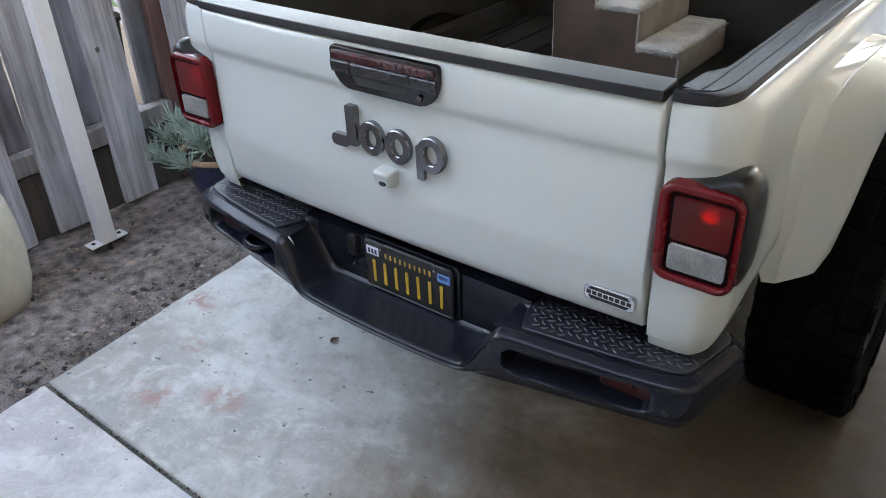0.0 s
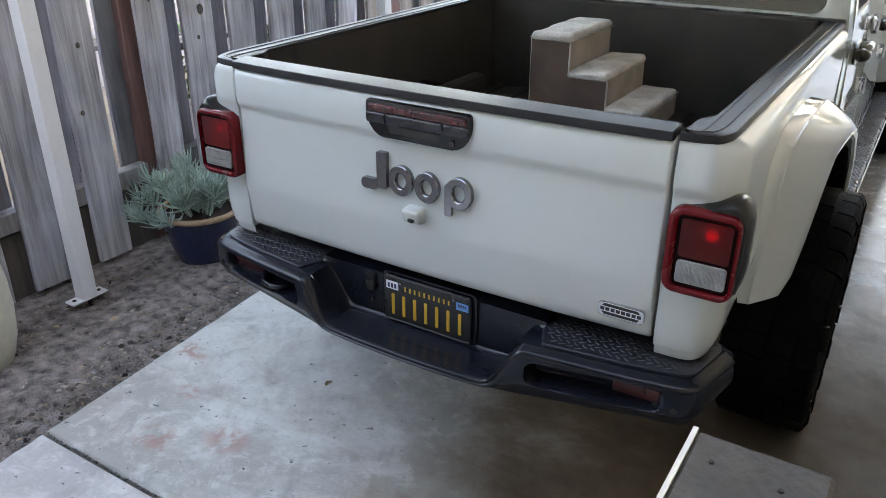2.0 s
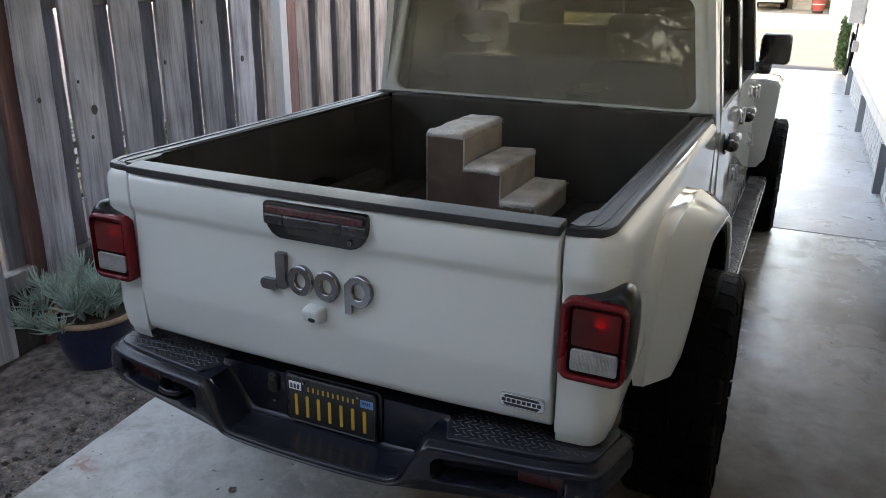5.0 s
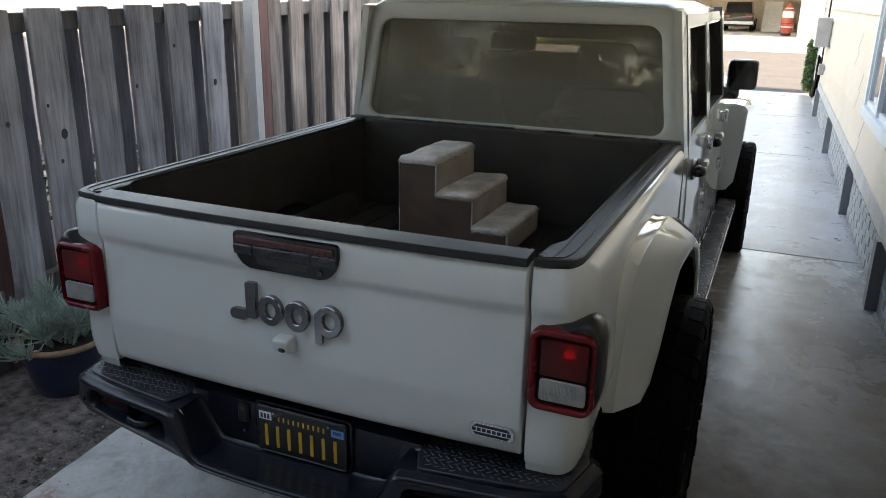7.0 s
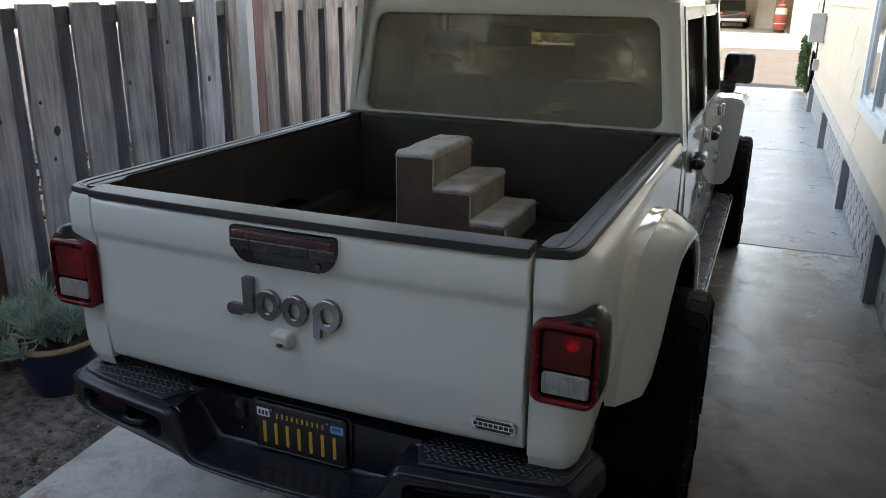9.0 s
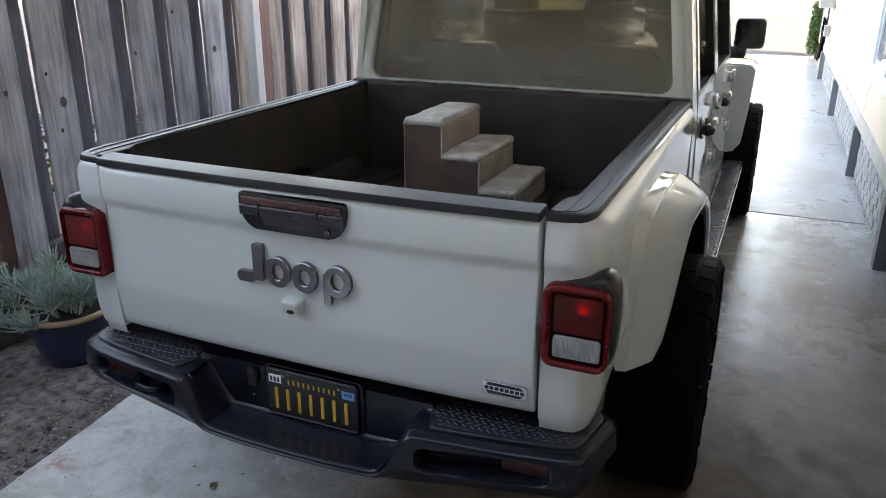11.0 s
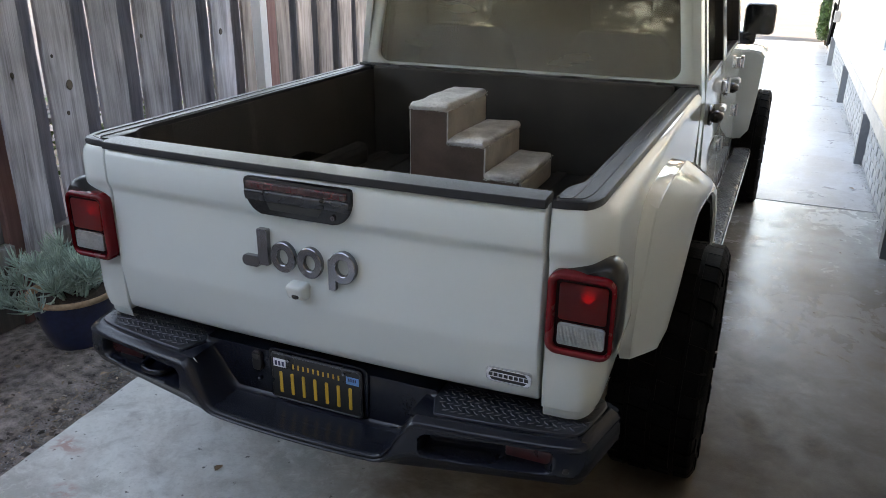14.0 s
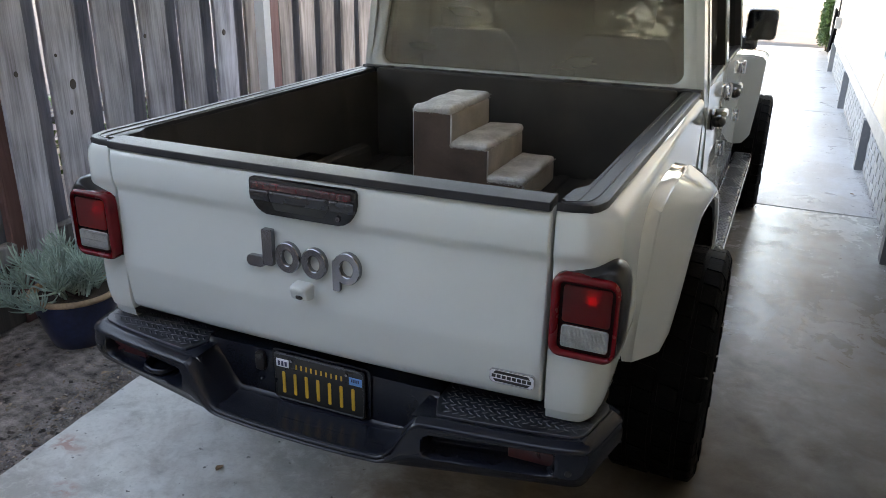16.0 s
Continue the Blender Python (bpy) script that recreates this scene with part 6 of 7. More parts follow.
for k in range(3):
    bm = soft_block(xs[k] - (0.014 if k else 0.0), xs[k + 1] - 0.010, SY0, SY1, FL, zs[k] - 0.004, k * 7.0, div=24)
    for v in bm.verts:
        if v.co.y < SY0 + 0.03:
            # slack cloth: long diagonal folds, deeper towards the floor
            u = (v.co.x - xs[0]) * 0.55 + (v.co.z - FL) * 0.9
            low = smooth01((1.12 - v.co.z) / 0.2)
            v.co.y -= (0.006 * noise.noise((u * 16, v.co.x * 3, 2.0)) + 0.003 * noise.noise((u * 40, v.co.x * 5, 5.0))) * (0.35 + 0.65 * low)
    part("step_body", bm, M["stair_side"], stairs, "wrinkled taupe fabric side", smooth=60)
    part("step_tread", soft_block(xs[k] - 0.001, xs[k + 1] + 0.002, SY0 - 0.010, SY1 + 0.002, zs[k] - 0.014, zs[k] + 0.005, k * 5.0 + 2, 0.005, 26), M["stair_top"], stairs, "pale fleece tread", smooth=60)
    z0 = zs[k + 1] if k < 2 else FL
    part("riser", soft_block(xs[k + 1] - 0.030, xs[k + 1] + 0.003, SY0 + 0.003, SY1, z0, zs[k] - 0.010, k * 3.0 + 1, 0.002, 8), M["stair_riser"], stairs, "fleece riser toned darker than the tread", smooth=60)
    bm = bmesh.new()
    tube(bm, [(xs[k + 1] + 0.003, SY0 - 0.006, zs[k] - 0.010), (xs[k + 1] + 0.003, SY0 - 0.006, z0)], 0.003, 6)
    part("piping", bm, M["stair_top"], stairs, smooth=60)
    # tufts of fleece along the tread's seams
    bm = bmesh.new()
    rnd = random.Random(60 + k)
    for q in range(420):
        f = rnd.random()
        if q % 3:
            x, y = lerp(xs[k], xs[k + 1], f), SY0 - 0.010
        else:
            x, y = xs[k + 1] + 0.003, lerp(SY0, SY1, f)
        c = Vector((x, y, zs[k] - 0.006 + rnd.uniform(-0.006, 0.009)))
        r = rnd.uniform(0.0015, 0.0038)
        vs = [bm.verts.new(c + Vector((rnd.uniform(-1, 1), rnd.uniform(-1.2, 0.4), rnd.uniform(-1, 1))) * r) for w_ in range(4)]
        for g in ((0, 1, 2), (0, 1, 3), (1, 2, 3), (0, 2, 3)):
            bm.faces.new([vs[w_] for w_ in g])
    tagged(part("fleece_fringe", bm, M["stair_top"], stairs), kind="stuff")
bm = bmesh.new()
grid = []
for i in range(73):
    x = lerp(xs[0] + 0.002, xs[3] - 0.002, i / 72)
    col = []
    for j in range(57):
        z = lerp(FL, zs[0] - 0.006, j / 56)
        u = (x - xs[0]) * 0.55 + (z - FL) * 0.9
        low = smooth01((1.12 - z) / 0.2)
        col.append((x, SY0 - 0.007 - (0.007 * noise.noise((u * 15, x * 3, 2.0)) + 0.003 * noise.noise((u * 38, x * 5, 5.0))) * (0.3 + 0.7 * low), z))
    grid.append(col)


def above_step(i, j):
    x, z = lerp(xs[0], xs[3], (i + 0.5) / 72), lerp(FL, zs[0], (j + 1) / 56)
    return z > zs[0 if x < xs[1] else 1 if x < xs[2] else 2] - 0.004


grid_faces(bm, grid, skip=above_step)
bmesh.ops.delete(bm, geom=[v for v in bm.verts if not v.link_faces], context='VERTS')
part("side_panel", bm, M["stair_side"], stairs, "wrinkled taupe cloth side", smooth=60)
bm = bmesh.new()
tube(bm, [(xs[0], SY0 - 0.001, zs[0] - 0.012), (xs[0], SY0 - 0.001, FL)], 0.003, 6)
part("piping", bm, M["stair_top"], stairs, smooth=60)


# ---- pots and plants ----
def leaf_quad(bm, base, d, up, ln, w, curl=0.2):
    """One pointed leaf: four faces with a fold and a droop."""
    d = d.normalized()
    side = d.cross(up)
    if side.length < 1e-4:
        side = d.orthogonal()
    side.normalize()
    n = side.cross(d)
    a = bm.verts.new(base)
    m1 = base + d * ln * 0.45 + n * ln * 0.05
    l1, r1, c1 = bm.verts.new(m1 + side * w + n * w * 0.5), bm.verts.new(m1 - side * w + n * w * 0.5), bm.verts.new(m1)
    tip = bm.verts.new(base + d * ln - Vector((0, 0, 1)) * ln * curl * 0.4)
    bm.faces.new((a, c1, l1))
    bm.faces.new((a, r1, c1))
    bm.faces.new((l1, c1, tip))
    bm.faces.new((c1, r1, tip))


def finger_leaf(bm, base, d, ln, w):
    """A thick pointed succulent finger, four-sided."""
    d = d.normalized()
    u = d.orthogonal().normalized()
    v = d.cross(u)
    rows = []
    for f, r in ((0.0, 0.55), (0.35, 1.0), (0.75, 0.8)):
        p = base + d * ln * f + Vector((0, 0, 1)) * ln * 0.12 * f * f
        rows.append([bm.verts.new(p + (u * math.cos(q) + v * math.sin(q)) * w * r) for q in (0, 1.571, 3.142, 4.712)])
    tip = bm.verts.new(base + d * ln + Vector((0, 0, 1)) * ln * 0.14)
    for i in range(2):
        for k in range(4):
            bm.faces.new((rows[i][k], rows[i][(k + 1) % 4], rows[i + 1][(k + 1) % 4], rows[i + 1][k]))
    for k in range(4):
        bm.faces.new((rows[2][k], rows[2][(k + 1) % 4], tip))


# blue pot with chalk-stick succulents
bx, by = -1.86, 0.835
bp_ = thing("blue_pot", "round dark blue glazed pot with a bare clay rim", "plant pot", at=(bx, by, -0.01))
part("pot_body", lathe([(0.0, 0.0), (0.115, 0.0), (0.125, 0.01), (0.155, 0.09), (0.178, 0.18), (0.186, 0.235), (0.190, 0.25)], 48), M["pot_blue"], bp_, smooth=50)
part("pot_rim", lathe([(0.186, 0.244), (0.198, 0.248), (0.203, 0.258), (0.199, 0.270), (0.186, 0.273), (0.174, 0.266), (0.170, 0.245)], 48), M["terracotta"], bp_, "buff unglazed rim", smooth=60)
part("soil", lathe([(0.172, 0.240), (0.10, 0.250), (0.0, 0.255)], 32), M["soil"], bp_)
single_leaves = 0
succ = thing("succulent", "blue-green finger-leaved succulents filling the blue pot", "succulent", at=(bx, by, 0.24))
rnd = random.Random(21)
heads = []
for k in range(34):
    a, r = rnd.uniform(0, 6.283), 0.17 * math.sqrt(rnd.random())
    heads.append((r * math.cos(a), r * math.sin(a), rnd.uniform(0.03, 0.13)))
heads += [(-0.30, -0.10, 0.02), (-0.32, 0.02, 0.05), (-0.27, 0.12, 0.10), (-0.28, -0.17, -0.05), (-0.18, -0.20, -0.02), (-0.20, -0.10, 0.03), (-0.23, 0.0, 0.05), (-0.19, 0.10, 0.08), (0.02, -0.20, 0.0), (-0.09, -0.18, -0.04), (-0.26, -0.05, 0.09), (0.10, 0.12, 0.17), (0.02, 0.10, 0.19), (-0.10, 0.06, 0.17)]
rest = bmesh.new()
for hx, hy, hz in heads:
    single = hx > 0.0 and hy < 0.06 and single_leaves <= 270
    bm = bmesh.new() if single else rest
    out = Vector((hx, hy, 0))
    axis = (Vector((0, 0, 1)) + out * 2.2 + Vector((rnd.uniform(-.25, .25), rnd.uniform(-.25, .25), 0))).normalized()
    root = Vector((hx * 0.6, hy * 0.6, 0.0))
    top = Vector((hx, hy, hz))
    tube(bm, [root, (root + top) / 2 + Vector((0, 0, 0.01)), top], 0.005, 5)
    nl = rnd.randint(20, 30)
    leaves = []
    for q in range(nl):
        f = q / nl
        ang = q * 2.399 + rnd.uniform(-.2, .2)
        u = axis.orthogonal().normalized()
        v = axis.cross(u)
        rad = u * math.cos(ang) + v * math.sin(ang)
        d = axis * lerp(0.35, 1.5, f) + rad * lerp(1.0, 0.45, f)
        leaves.append((top + axis * (0.055 * f - 0.02), d, rnd.uniform(0.055, 0.105)))
    if not single:
        for p, d, size in leaves:
            finger_leaf(rest, p, d, size, 0.0042)
    else:
        ros = part("rosette", bm, M["succ"], succ)
        single_leaves += nl
        for p, d, size in leaves:
            bl = bmesh.new()
            finger_leaf(bl, p, d, size, 0.0042)
            part("leaf", bl, M["succ"], ros)
tagged(part("rosette_rest", rest, M["succ"], succ), kind="stuff")

# cream pot with a leggy rose-like plant
cxp, cyp = -1.925, -0.345
cp = thing("cream_pot", "tall cream glazed ceramic pot standing on the soil", "plant pot", at=(cxp, cyp, -0.02))
part("pot_body", lathe([(0.0, 0.0), (0.155, 0.0), (0.175, 0.012), (0.200, 0.10), (0.212, 0.22), (0.210, 0.33), (0.200, 0.42), (0.196, 0.436), (0.190, 0.440), (0.182, 0.436), (0.176, 0.41), (0.180, 0.35)], 56), M["pot_cream"], cp, smooth=60)
part("soil", lathe([(0.181, 0.350), (0.09, 0.362), (0.0, 0.365)], 32), mat("red_brown_mulch", (0.10, 0.04, 0.028), 0.95, var=0.3, bump=1.0, bscale=70), cp)
pl = thing("potted_shrub", "thin leggy shrub with green and yellowing leaves in the cream pot", "plant", at=(cxp, cyp, 0.33))
rnd = random.Random(5)
for k, (ax, ay, h) in enumerate(((0.05, 0.06, 0.62), (0.0, 0.09, 0.50), (-0.08, 0.02, 0.55), (0.03, -0.05, 0.42), (0.10, 0.02, 0.38), (-0.03, 0.07, 0.72))):
    bm = bmesh.new()
    pts = [Vector((ax * f + 0.015 * math.sin(f * 9 + k), ay * f + 0.012 * math.cos(f * 7 + k), h * f)) for f in (0, .2, .4, .6, .8, 1)]
    tube(bm, pts, [0.005, 0.0045, 0.004, 0.0032, 0.0025, 0.0015], 6)
    stem = part("stem", bm, M["stem"], pl)
    for m_, cnt in (("leaf", 26), ("leaf_yellow", 8)):
        for q in range(cnt):
            f = rnd.uniform(0.1, 1.0) if m_ == "leaf" else rnd.uniform(0.05, 0.6)
            i = min(4, int(f * 5))
            p = pts[i].lerp(pts[i + 1], f * 5 - i)
            a = rnd.uniform(0, 6.283)
            d = Vector((math.cos(a), math.sin(a), rnd.uniform(-0.2, 0.6)))
            bm = bmesh.new()
            leaf_quad(bm, p + d * 0.012, d, Vector((0, 0, 1)), rnd.uniform(0.022, 0.045), rnd.uniform(0.007, 0.012), rnd.uniform(0, 0.8))
            part("leaf", bm, M[m_], stem)

# fallen leaves
rnd = random.Random(8)


def fallen_leaf(x, y, z, s, a):
    bm = bmesh.new()
    pts = [(0, 0), (0.3, 0.35), (0.7, 0.42), (1.15, 0.25), (1.5, 0.0), (1.1, -0.3), (0.65, -0.38), (0.25, -0.3)]
    vs = [bm.verts.new((s * p, s * q, s * (0.12 + 0.5 * q * q + 0.10 * math.sin(3 * p)))) for p, q in pts]
    mid = [bm.verts.new((s * p, 0, s * 0.05)) for p in (0.5, 1.0)]
    for f in ((0, 1, mid[0]), (1, 2, mid[0]), (2, mid[1], mid[0]), (2, 3, mid[1]), (3, 4, mid[1]), (4, 5, mid[1]), (5, 6, mid[1]), (6, mid[0], mid[1]), (6, 7, mid[0]), (7, 0, mid[0])):
        bm.faces.new([vs[i] if isinstance(i, int) else i for i in f])
    o = part("fallen_leaf", bm, M["dead_leaf"])
    o.location, o.rotation_euler = (x, y, z), (rnd.uniform(-.15, .15), rnd.uniform(-.15, .15), a)
    return tagged(o, "curled brown fallen leaf lying on the ground", "leaf", group="fallen leaves")


for x, y, s in ((-0.615, 0.276, 0.026), (-1.70, 0.20, 0.034), (-1.93, 0.52, 0.03), (-2.0, 0.10, 0.03), (-1.52, 0.62, 0.022), (-1.62, 0.10, 0.016), (-1.98, 0.36, 0.022), (-1.45, 0.35, 0.014), (-1.88, 0.0, 0.024),
                (-1.30, -0.50, 0.016), (-2.06, 0.62, 0.03), (-1.75, 0.45, 0.018), (1.50, 3.6, 0.014), (1.35, 2.6, 0.012), (1.62, 5.2, 0.03)):
    fallen_leaf(x, y, 0.001 if x > -1.25 else -0.008, s, rnd.uniform(0, 6.28))

# crumbled leaf litter on the soil
bm = bmesh.new()
for k in range(420):
    y = rnd.uniform(-1.1, 1.5)
    x = rnd.uniform(-2.12, drive_left(y) - 0.02)
    leaf_quad(bm, Vector((x, y, -0.004 + rnd.uniform(0, 0.004))), Vector((rnd.uniform(-1, 1), rnd.uniform(-1, 1), rnd.uniform(-.1, .25))), Vector((0, 0, 1)), rnd.uniform(0.010, 0.030), rnd.uniform(0.003, 0.008), 0.3)
tagged(part("leaf_litter", bm, mat("crumbled_leaf", (0.30, 0.225, 0.165), 0.9, var=0.3, island=0.6)), "crumbled dry leaf litter strewn over the soil", "leaf litter", kind="stuff")

# ---- grey wooden rail end beside the camera ----
rail = thing("wooden_rail", "weathered grey wooden rail board with a white painted end", "railing", at=(0, 0, 0))
part("rail_board", box(0.963, 1.048, -4.05, -1.096, 1.360, 1.400, bevel=0.003, seg=1), M["board_grey"], rail)
part("painted_end", box(0.9595, 0.963, -4.05, -1.095, 1.364, 1.4005), M["off_white"], rail, "white painted board end")
# unseen wall, added to keep light off the ground on the right
structure("half_wall", box(0.975, 1.035, -4.0, -1.14, -0.09, 1.358), M["blocker_wall"], "unseen half wall added under the rail to block light", "wall")
for x, y in ((0.979, -1.125), (1.021, -1.129)):
    bm = bmesh.new()
    bmesh.ops.create_cone(bm, cap_ends=True, segments=12, radius1=0.0020, radius2=0.0016, depth=0.002, matrix=Matrix.Translation((x, y, 1.4005)))
    part("nail_head", bm, M["seam"], rail)
part("rail_post", box(1.004, 1.044, -1.096, -1.080, 0.0, 1.385, bevel=0.002, seg=1), M["board_grey"], rail, "pale weathered post below the rail")
# ---- fittings on the house wall ----
mb = thing("meter_box", "grey sheet-metal electrical box on the house wall", "meter box")
part("box_body", wall_strip(12.0, 12.35, 1.15, 1.58, 0.03, 0.235), M["window_frame"], mb)
part("box_door", wall_strip(11.98, 12.0, 1.16, 1.57, 0.04, 0.23), M["grey_trim"], mb)
bm = bmesh.new()
tube(bm, [(wall_x(12.5, 0.07), 12.5, 3.0), (wall_x(12.5, 0.07), 12.5, 0.9)], 0.012)
tube(bm, [(wall_x(12.5, 0.07), 12.5, 0.9), (wall_x(12.7, 0.10), 12.7, 0.75), (wall_x(12.9, 0.12), 12.9, 0.3)], 0.014)
part("conduit", bm, M["seam"], mb, "dark conduit", smooth=60)
part("junction_box", wall_strip(12.2, 12.36, 0.72, 0.88, 0.03, 0.11), M["grey_trim"], mb)
hose = thing("garden_hose", "coiled black garden hose hanging on the wall", "hose")
for k in range(4):
    bm = bmesh.new()
    pts = [(wall_x(13.2, 0.04 + 0.014 * k), 13.2 + 0.26 * math.cos(a), 0.62 + (0.28 + 0.02 * k) * math.sin(a)) for a in [2 * math.pi * q / 24 for q in range(25)]]
    tube(bm, pts, 0.010, 6)
    part("coil", bm, M["rubber"], hose, smooth=60)


def foliage(bm, cx, cy, cz, rx, ry, rz, n, size, rnd):
    for k in range(n):
        a, b = rnd.uniform(0, 6.283), math.acos(rnd.uniform(-1, 1))
        r = rnd.uniform(0.55, 1.0) ** 0.5 * (1 + 0.25 * noise.noise((cx + 3 * math.cos(a), cy + 3 * math.sin(a), cz + 3 * math.cos(b))))
        p = Vector((cx + rx * r * math.sin(b) * math.cos(a), cy + ry * r * math.sin(b) * math.sin(a), cz + rz * r * math.cos(b)))
        d = Vector((rnd.uniform(-1, 1), rnd.uniform(-1, 1), rnd.uniform(-0.6, 0.9)))
        leaf_quad(bm, p, d, Vector((0, 0, 1)), size * rnd.uniform(0.7, 1.4), size * 0.3, 0.4)


hd = thing("hedge", "clipped green hedge at the corner of the house", "hedge")
rnd = random.Random(31)
bm = bmesh.new()
for k in range(7000):
    p = Vector((rnd.uniform(1.44, 1.95), rnd.uniform(15.6, 17.2), rnd.uniform(0.10, 1.05)))
    d = Vector((rnd.uniform(-1, 1), rnd.uniform(-1, 1), rnd.uniform(-0.5, 1)))
    leaf_quad(bm, p, d, Vector((0, 0, 1)), rnd.uniform(0.05, 0.09), 0.02, 0.3)
part("hedge_leaves", bm, M["hedge"], hd)
bm = bmesh.new()
for k in range(8):
    x, y = rnd.uniform(1.55, 1.9), rnd.uniform(15.7, 17.1)
    tube(bm, [(x, y, -0.05), (x + rnd.uniform(-.1, .1), y + rnd.uniform(-.1, .1), 0.85)], [0.025, 0.008], 6)
part("hedge_stems", bm, M["bark"], hd)


def tree(name, x, y, h, spread, n, seed, label, leafm="leaf"):
    rnd = random.Random(seed)
    t = thing(name, label, "tree", group="trees round the drive", at=(x, y, -0.09))
    bm = bmesh.new()
    top = Vector((rnd.uniform(-.3, .3), rnd.uniform(-.3, .3), h * 0.6))
    tube(bm, [(0, 0, 0), top * 0.5 + Vector((rnd.uniform(-.1, .1), 0, 0)), top], [0.16, 0.12, 0.07], 8)
    ends = []
    for k in range(9):
        a = k * 2.4 + rnd.uniform(-.3, .3)
        s0 = top * rnd.uniform(0.5, 1.0)
        e = s0 + Vector((math.cos(a) * spread * rnd.uniform(.4, .9), math.sin(a) * spread * rnd.uniform(.4, .9), h * rnd.uniform(0.1, 0.4)))
        tube(bm, [s0, (s0 + e) / 2 + Vector((0, 0, 0.15)), e], [0.06, 0.04, 0.015], 6)
        ends.append(e)
    part("trunk", bm, M["bark"], t)
    bm = bmesh.new()
    for e in ends:
        foliage(bm, e.x, e.y, e.z, spread * 0.45, spread * 0.45, h * 0.16, n // 9, 0.09, rnd)
    part("crown", bm, M[leafm], t)
    return t


def shade_tree(x, y, crowns, seed, label):
    """A broad tree: trunk, limbs to each crown mass, and crowns of many leaves round an added solid core that blocks
    light.
    """
    rnd = random.Random(seed)
    t = thing("tree", label, "tree", group="trees round the drive", at=(0, 0, 0))
    bm = bmesh.new()
    top = Vector((x, y, 3.4))
    tube(bm, [(x, y, -0.1), (x + 0.1, y, 1.6), top], [0.28, 0.22, 0.18], 10)
    for cx, cy, cz, rx, ry, rz, n, core in crowns:
        for k in range(5):
            e = Vector((cx + rnd.uniform(-.6, .6) * rx, cy + rnd.uniform(-.6, .6) * ry, cz))
            tube(bm, [top, top.lerp(e, 0.5) + Vector((0, 0, 0.4)), e], [0.12, 0.08, 0.03], 6)
    part("trunk", bm, M["bark"], t)
    for cx, cy, cz, rx, ry, rz, n, core in crowns:
        bm = bmesh.new()
        if core:
            vs = bmesh.ops.create_icosphere(bm, subdivisions=4, radius=1)["verts"]
            for v in vs:
                q = 0.90 + 0.22 * noise.noise(v.co * 2.3 + Vector((seed, 0, 0))) + 0.10 * noise.noise(v.co * 6)
                v.co = Vector((cx + v.co.x * rx * q * core, cy + v.co.y * ry * q * core, cz + v.co.z * rz * q * core))
        foliage(bm, cx, cy, cz, rx, ry, rz, n, 0.17, rnd)
        part("crown", bm, M["leaf_dark"], t)
    return t


for k, (x, y, z) in enumerate(((-8.6, -8.8, 3.7), (-5.6, -9.4, 4.1), (-2.7, -9.0, 3.9), (0.2, -9.6, 4.2), (3.1, -9.0, 3.8), (6.0, -9.4, 4.0))):
    shade_tree(x, y, [(x, y, z + 0.6, 2.3, 1.5, 2.9, 2600, 0.7), (x + 1.45, y + 0.6, 2.7, 1.35, 0.9, 1.7, 1900, 0), (x + 0.1, y + 0.9, 2.3, 1.2, 0.8, 1.3, 1500, 0)], 11 + k, "dense dark green tree behind the back wall")
tree("tree", -5.0, 24.0 + 8.5, 5.5, 2.0, 2600, 4, "leafy green street tree across the road")
sh = thing("shrub_row", "sunlit yellow-green shrubs along the far side of the street", "shrubs")
rnd = random.Random(90)
for k in range(7):
    bm = bmesh.new()
    foliage(bm, -9.5 + k * 1.05 + rnd.uniform(-.2, .2), 30.1 + rnd.uniform(-.3, .3), 0.70, 0.85, 0.75, rnd.uniform(0.75, 1.05), 1300, 0.19, rnd)
    part("shrub", bm, M["shrub"], sh)
# unseen wall behind the camera, added to cut sky light and darken reflections
structure("back_wall", box(-9, 9, -5.7, -5.5, -0.09, 2.0), M["blocker_wall"], "unseen grey wall added behind to block light and fill reflections", "wall")

# knots in the fence boards
for y, z, r in ((1.284, 1.114, 0.026), (1.21, 1.26, 0.009), (1.252, 0.98, 0.012), (0.53, 0.752, 0.012), (0.20, 1.20, 0.02), (0.57, 1.05, 0.012), (1.80, 1.30, 0.012), (2.12, 1.5, 0.01), (2.46, 1.265, 0.018), (0.98, 1.20, 0.014)):
    bm = bmesh.new()
    bmesh.ops.create_cone(bm, cap_ends=True, segments=16, radius1=r, radius2=r * 0.8, depth=0.004, matrix=Matrix.Translation((FX + 0.002, y, z)) @ Matrix.Rotation(radians(90), 4, 'Y') @ Matrix.Diagonal((1.1, 0.85, 1, 1)))
    part("knot", bm, M["kick"], fence)

# ---- neighbour's side, beyond the fence ----
nb = thing("neighbour_house", "pale sided neighbouring house beyond the fence", "house")
part("wall", box(-9.0, -5.6, -6, 12, -0.1, 2.0), M["neighbour"], nb)
for k in range(60):
    y = -5.9 + k * 0.3
    part("batten", box(-5.6, -5.575, y, y + 0.035, -0.09, 2.0), M["neighbour"], nb)
part("roof", box(-9.5, -5.4, -6.4, 12.4, 2.0, 2.08), M["roof"], nb)
rnd = random.Random(77)
clutter_m = [M["kick"], M["leaf"], M["off_white"], M["rubber"], M["terracotta"], M["galv"]]


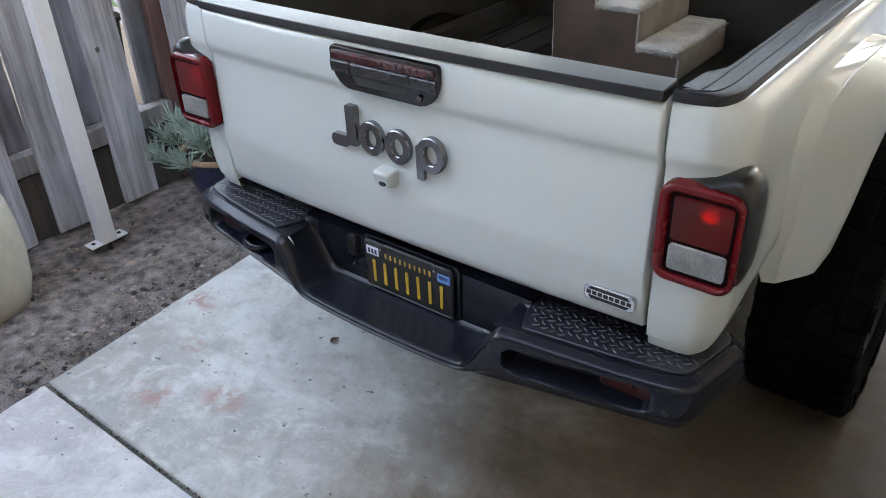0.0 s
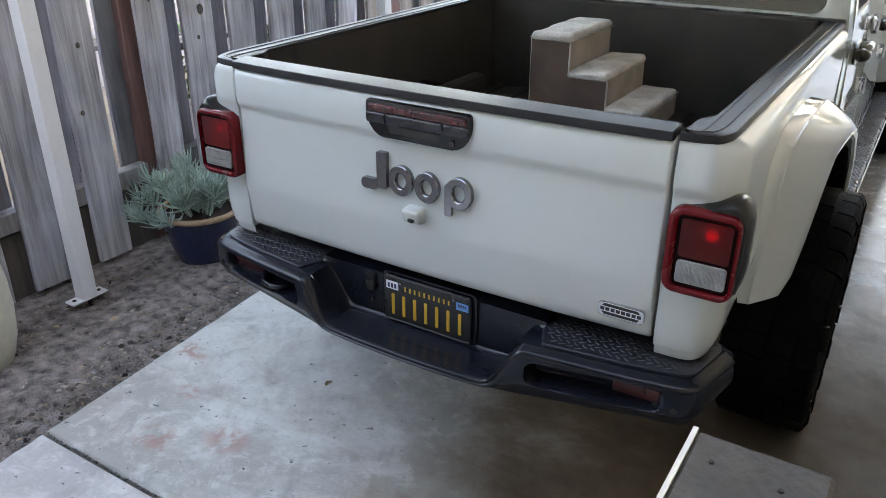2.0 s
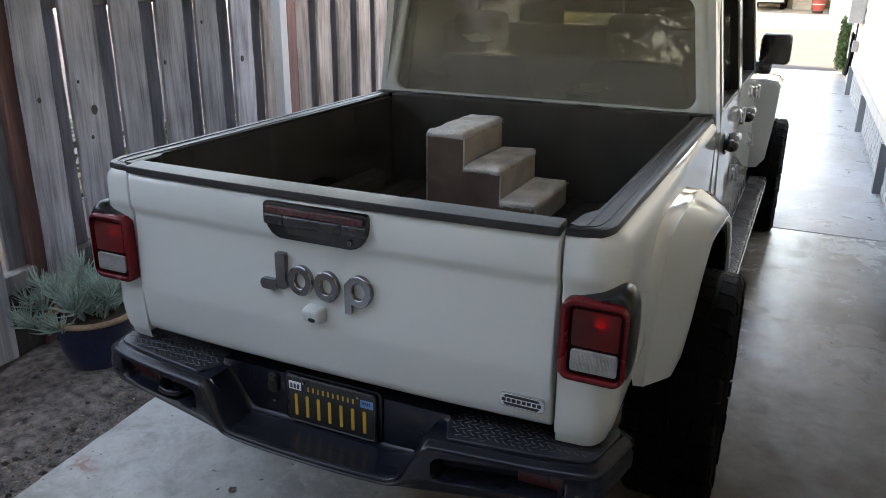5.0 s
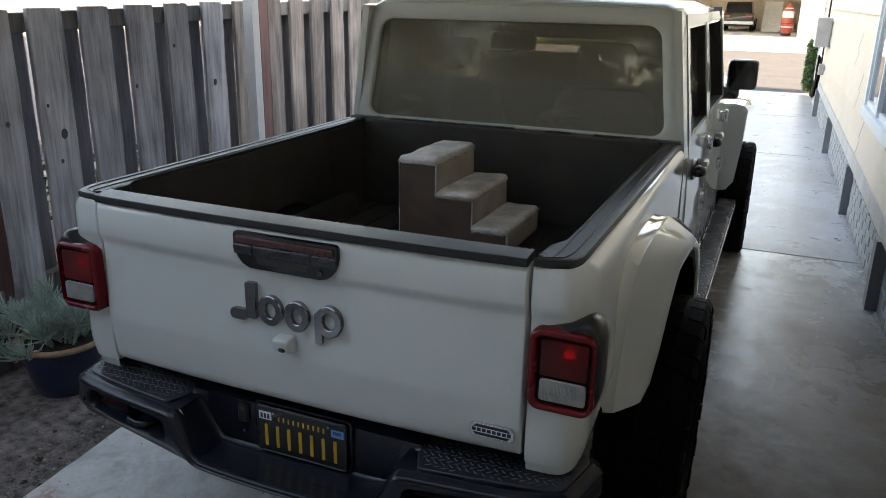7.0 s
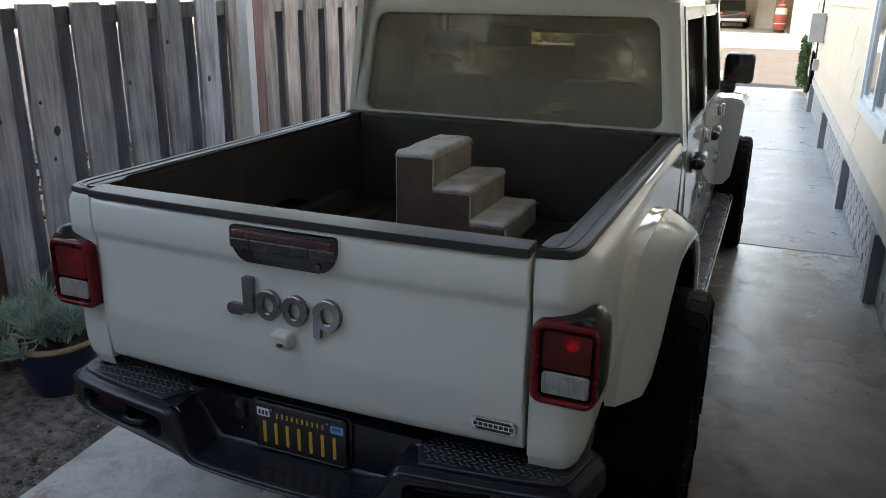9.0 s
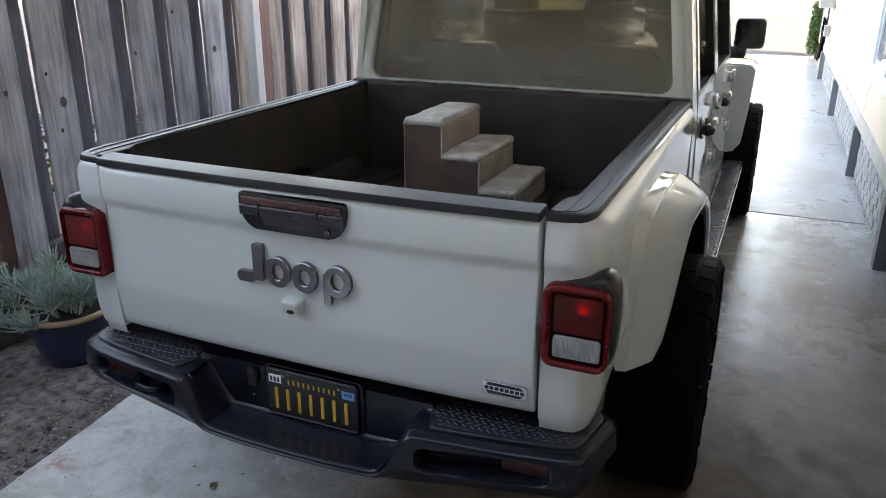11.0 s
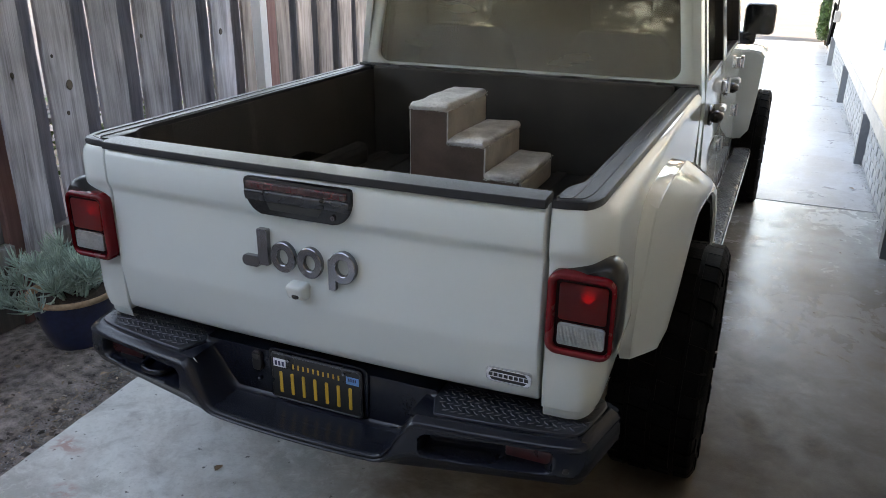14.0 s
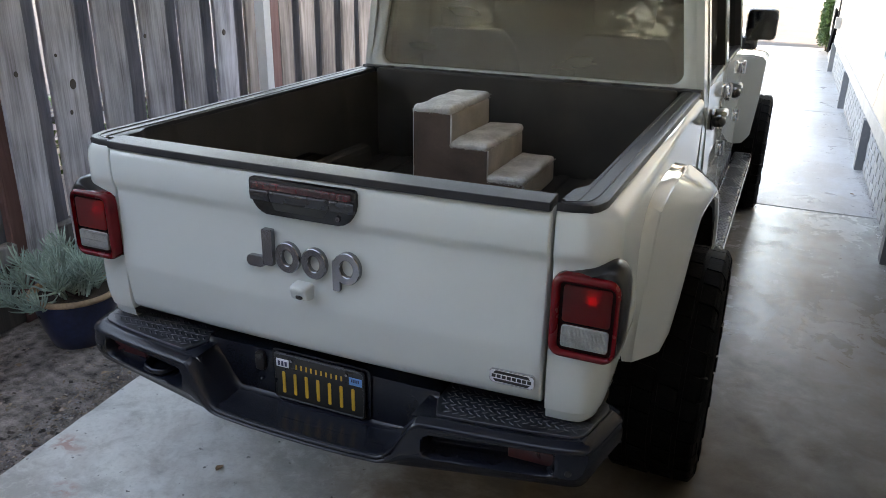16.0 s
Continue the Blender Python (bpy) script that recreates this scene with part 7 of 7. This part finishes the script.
def plant_pot(x, y, r, h, m_):
    t = thing("garden_pot", "small garden pot with a straggly plant beyond the fence", "plant pot", group="pots beyond the fence", at=(x, y, -0.09))
    part("pot_body", lathe([(0, 0), (r * 0.7, 0), (r, h), (r * 1.08, h), (r * 1.08, h + 0.03), (r * 0.9, h + 0.03), (r * 0.88, h - 0.03), (0, h - 0.03)], 20), m_, t, smooth=40)
    bm = bmesh.new()
    foliage(bm, 0, 0, h + 0.25, r * 1.3, r * 1.3, 0.32, 150, 0.09, rnd)
    part("plant_leaves", bm, M["leaf"], t)


for k in range(9):
    plant_pot(-3.5 + rnd.uniform(-.5, .4), -0.5 + k * 0.85 + rnd.uniform(-.2, .2), rnd.uniform(0.12, 0.2), rnd.uniform(0.25, 0.6), clutter_m[rnd.choice((2, 4, 3))])
tb = thing("garden_table", "old slatted garden table beyond the fence", "table")
for k in range(6):
    part("slat", box(-3.9 + k * 0.12, -3.8 + k * 0.12, 1.6, 3.0, 0.70, 0.73), M["board_grey"], tb)
for x, y in ((-3.85, 1.7), (-3.25, 1.7), (-3.85, 2.9), (-3.25, 2.9)):
    part("leg", box(x - 0.03, x + 0.03, y - 0.03, y + 0.03, -0.09, 0.70), M["board_grey"], tb)

# ---- street and far side ----
bm = bmesh.new()
vs = [bm.verts.new(p) for p in ((-120, 16.46, -0.012), (120, 16.46, -0.012), (120, 31.0, -0.012), (-120, 31.0, -0.012))]
bm.faces.new(vs)
structure("road", bm, M["asphalt"], "worn grey asphalt street in the sun", "road")
structure("far_verge", box(-14, -2.6, 29.2, 31.0, -0.08, 0.015), M["ground"], "narrow planted strip along the far side of the street", "verge")
structure("far_driveway", box(-14, 14, 31.02, 58, -0.08, 0.02), M["concrete_new"], "pale sunlit concrete forecourt across the street", "driveway")
far = thing("far_garage", "pale stucco house with an open carport across the street", "house")
part("back_wall", box(-16, 12, 56, 56.4, 0, 4.5), M["far_wall"], far)
part("roof", box(-16, 3.0, 43, 57, 3.9, 4.5), M["stucco"], far)
part("pier", box(1.35, 5.6, 44.0, 56, 0, 4.5), M["stucco"], far)
part("side_wall", box(-16.3, -16, 43, 56, 0, 4.5), M["stucco"], far)
for k in range(8):
    part("far_step", box(-0.7, 0.35, 52.0 + k * 0.28, 52.28 + k * 0.28, 0.02, 0.25 + k * 0.22), M["off_white"], far)
suv = thing("parked_car", "dark parked car seen from behind in the far carport", "car", at=(-2.05, 50.5, 0.02))
bm = bmesh.new()
rows = []
for y, w, z0, z1 in ((0.0, 0.86, 0.45, 1.0), (0.06, 0.93, 0.35, 1.05), (0.4, 0.95, 0.32, 1.05), (4.2, 0.95, 0.32, 1.0), (4.5, 0.85, 0.4, 0.85)):
    rows.append([(-w, y, z0), (w, y, z0), (w, y, (z0 + z1) / 2), (w * 0.96, y, z1), (-w * 0.96, y, z1), (-w, y, (z0 + z1) / 2)])
vr = grid_faces(bm, rows, close=True)
bm.faces.new(vr[0])
bm.faces.new(vr[-1])
cb = part("car_body", bm, M["dark_car"], suv, smooth=40)
bm = bmesh.new()
rows = []
for y, w, z0, z1 in ((0.12, 0.80, 1.0, 1.08), (0.5, 0.82, 1.0, 1.6), (0.9, 0.80, 1.0, 1.72), (2.6, 0.78, 1.0, 1.7), (3.3, 0.74, 1.0, 1.05)):
    rows.append([(-w, y, z0), (w, y, z0), (w * 0.86, y, z1), (-w * 0.86, y, z1)])
vr = grid_faces(bm, rows, close=True)
bm.faces.new(vr[0])
bm.faces.new(vr[-1])
part("cabin", bm, M["gloss_black"], suv)
part("car_bumper", box(-0.92, 0.92, -0.08, 0.04, 0.42, 0.62, bevel=0.03), M["galv"], suv)
for s in (-1, 1):
    part("car_tail_light", box(min(s * 0.45, s * 0.9), max(s * 0.45, s * 0.9), -0.02, 0.02, 0.86, 0.95), M["red_paint"], suv)
    for y in (0.9, 3.6):
        bm = bmesh.new()
        bmesh.ops.create_cone(bm, cap_ends=True, segments=24, radius1=0.36, radius2=0.36, depth=0.24, matrix=Matrix.Translation((s * 0.84, y, 0.36)) @ Matrix.Rotation(radians(90), 4, 'Y'))
        part("car_wheel", bm, M["rubber"], suv)
orn = part("garden_ornament", lathe([(0.0, 0), (0.22, 0.0), (0.30, 0.25), (0.32, 0.5), (0.34, 0.7), (0.30, 0.95), (0.26, 1.15), (0.24, 1.3), (0.2, 1.45), (0.1, 1.65), (0.0, 1.75)], 20), M["red_paint"], None, smooth=50)
orn.location = (0.78, 46.5, 0.02)
tagged(orn, "plain red rounded lawn ornament with pale bands", "ornament")
for z0, z1, r, m_ in ((0.0, 0.16, 0.27, "gloss_black"), (0.42, 0.52, 0.335, "off_white"), (0.62, 0.68, 0.35, "gloss_black"), (0.88, 1.30, 0.30, "off_white"), (1.40, 1.48, 0.235, "off_white")):
    part("ornament_band", lathe([(r - 0.06, z0), (r, z0 + 0.03), (r, z1 - 0.03), (r - 0.08, z1)], 20), M[m_], orn, smooth=50)

# ---- bricks along the foundation ----
brick_me = None
rnd = random.Random(3)
count = 0
for c in range(5):
    z0 = 0.012 + c * 0.084
    y = 2.3 + (0.115 if c % 2 else 0.0)
    while y < 12.6 and count < 290:
        if all(abs(y + 0.11 - v) > 0.17 for v in (0.6, 3.66, 6.1, 9.3, 12.85)):
            if brick_me is None:
                b = part("brick", box(-0.02, 0.010, 0.0, 0.226, 0.0, 0.077, bevel=0.004, seg=1), M["brick"], house)
                brick_me = b.data
            else:
                b = new("brick", brick_me)
                b.parent = house
            b.location = (wall_x(y, 0.004 + rnd.uniform(-0.002, 0.002)) + 0.005, y, z0 + rnd.uniform(-0.002, 0.002))
            b.rotation_euler = (rnd.uniform(-.004, .004), 0, rnd.uniform(-.004, .004))
            b.scale = (-1, 1, 1)
            count += 1
        y += 0.234
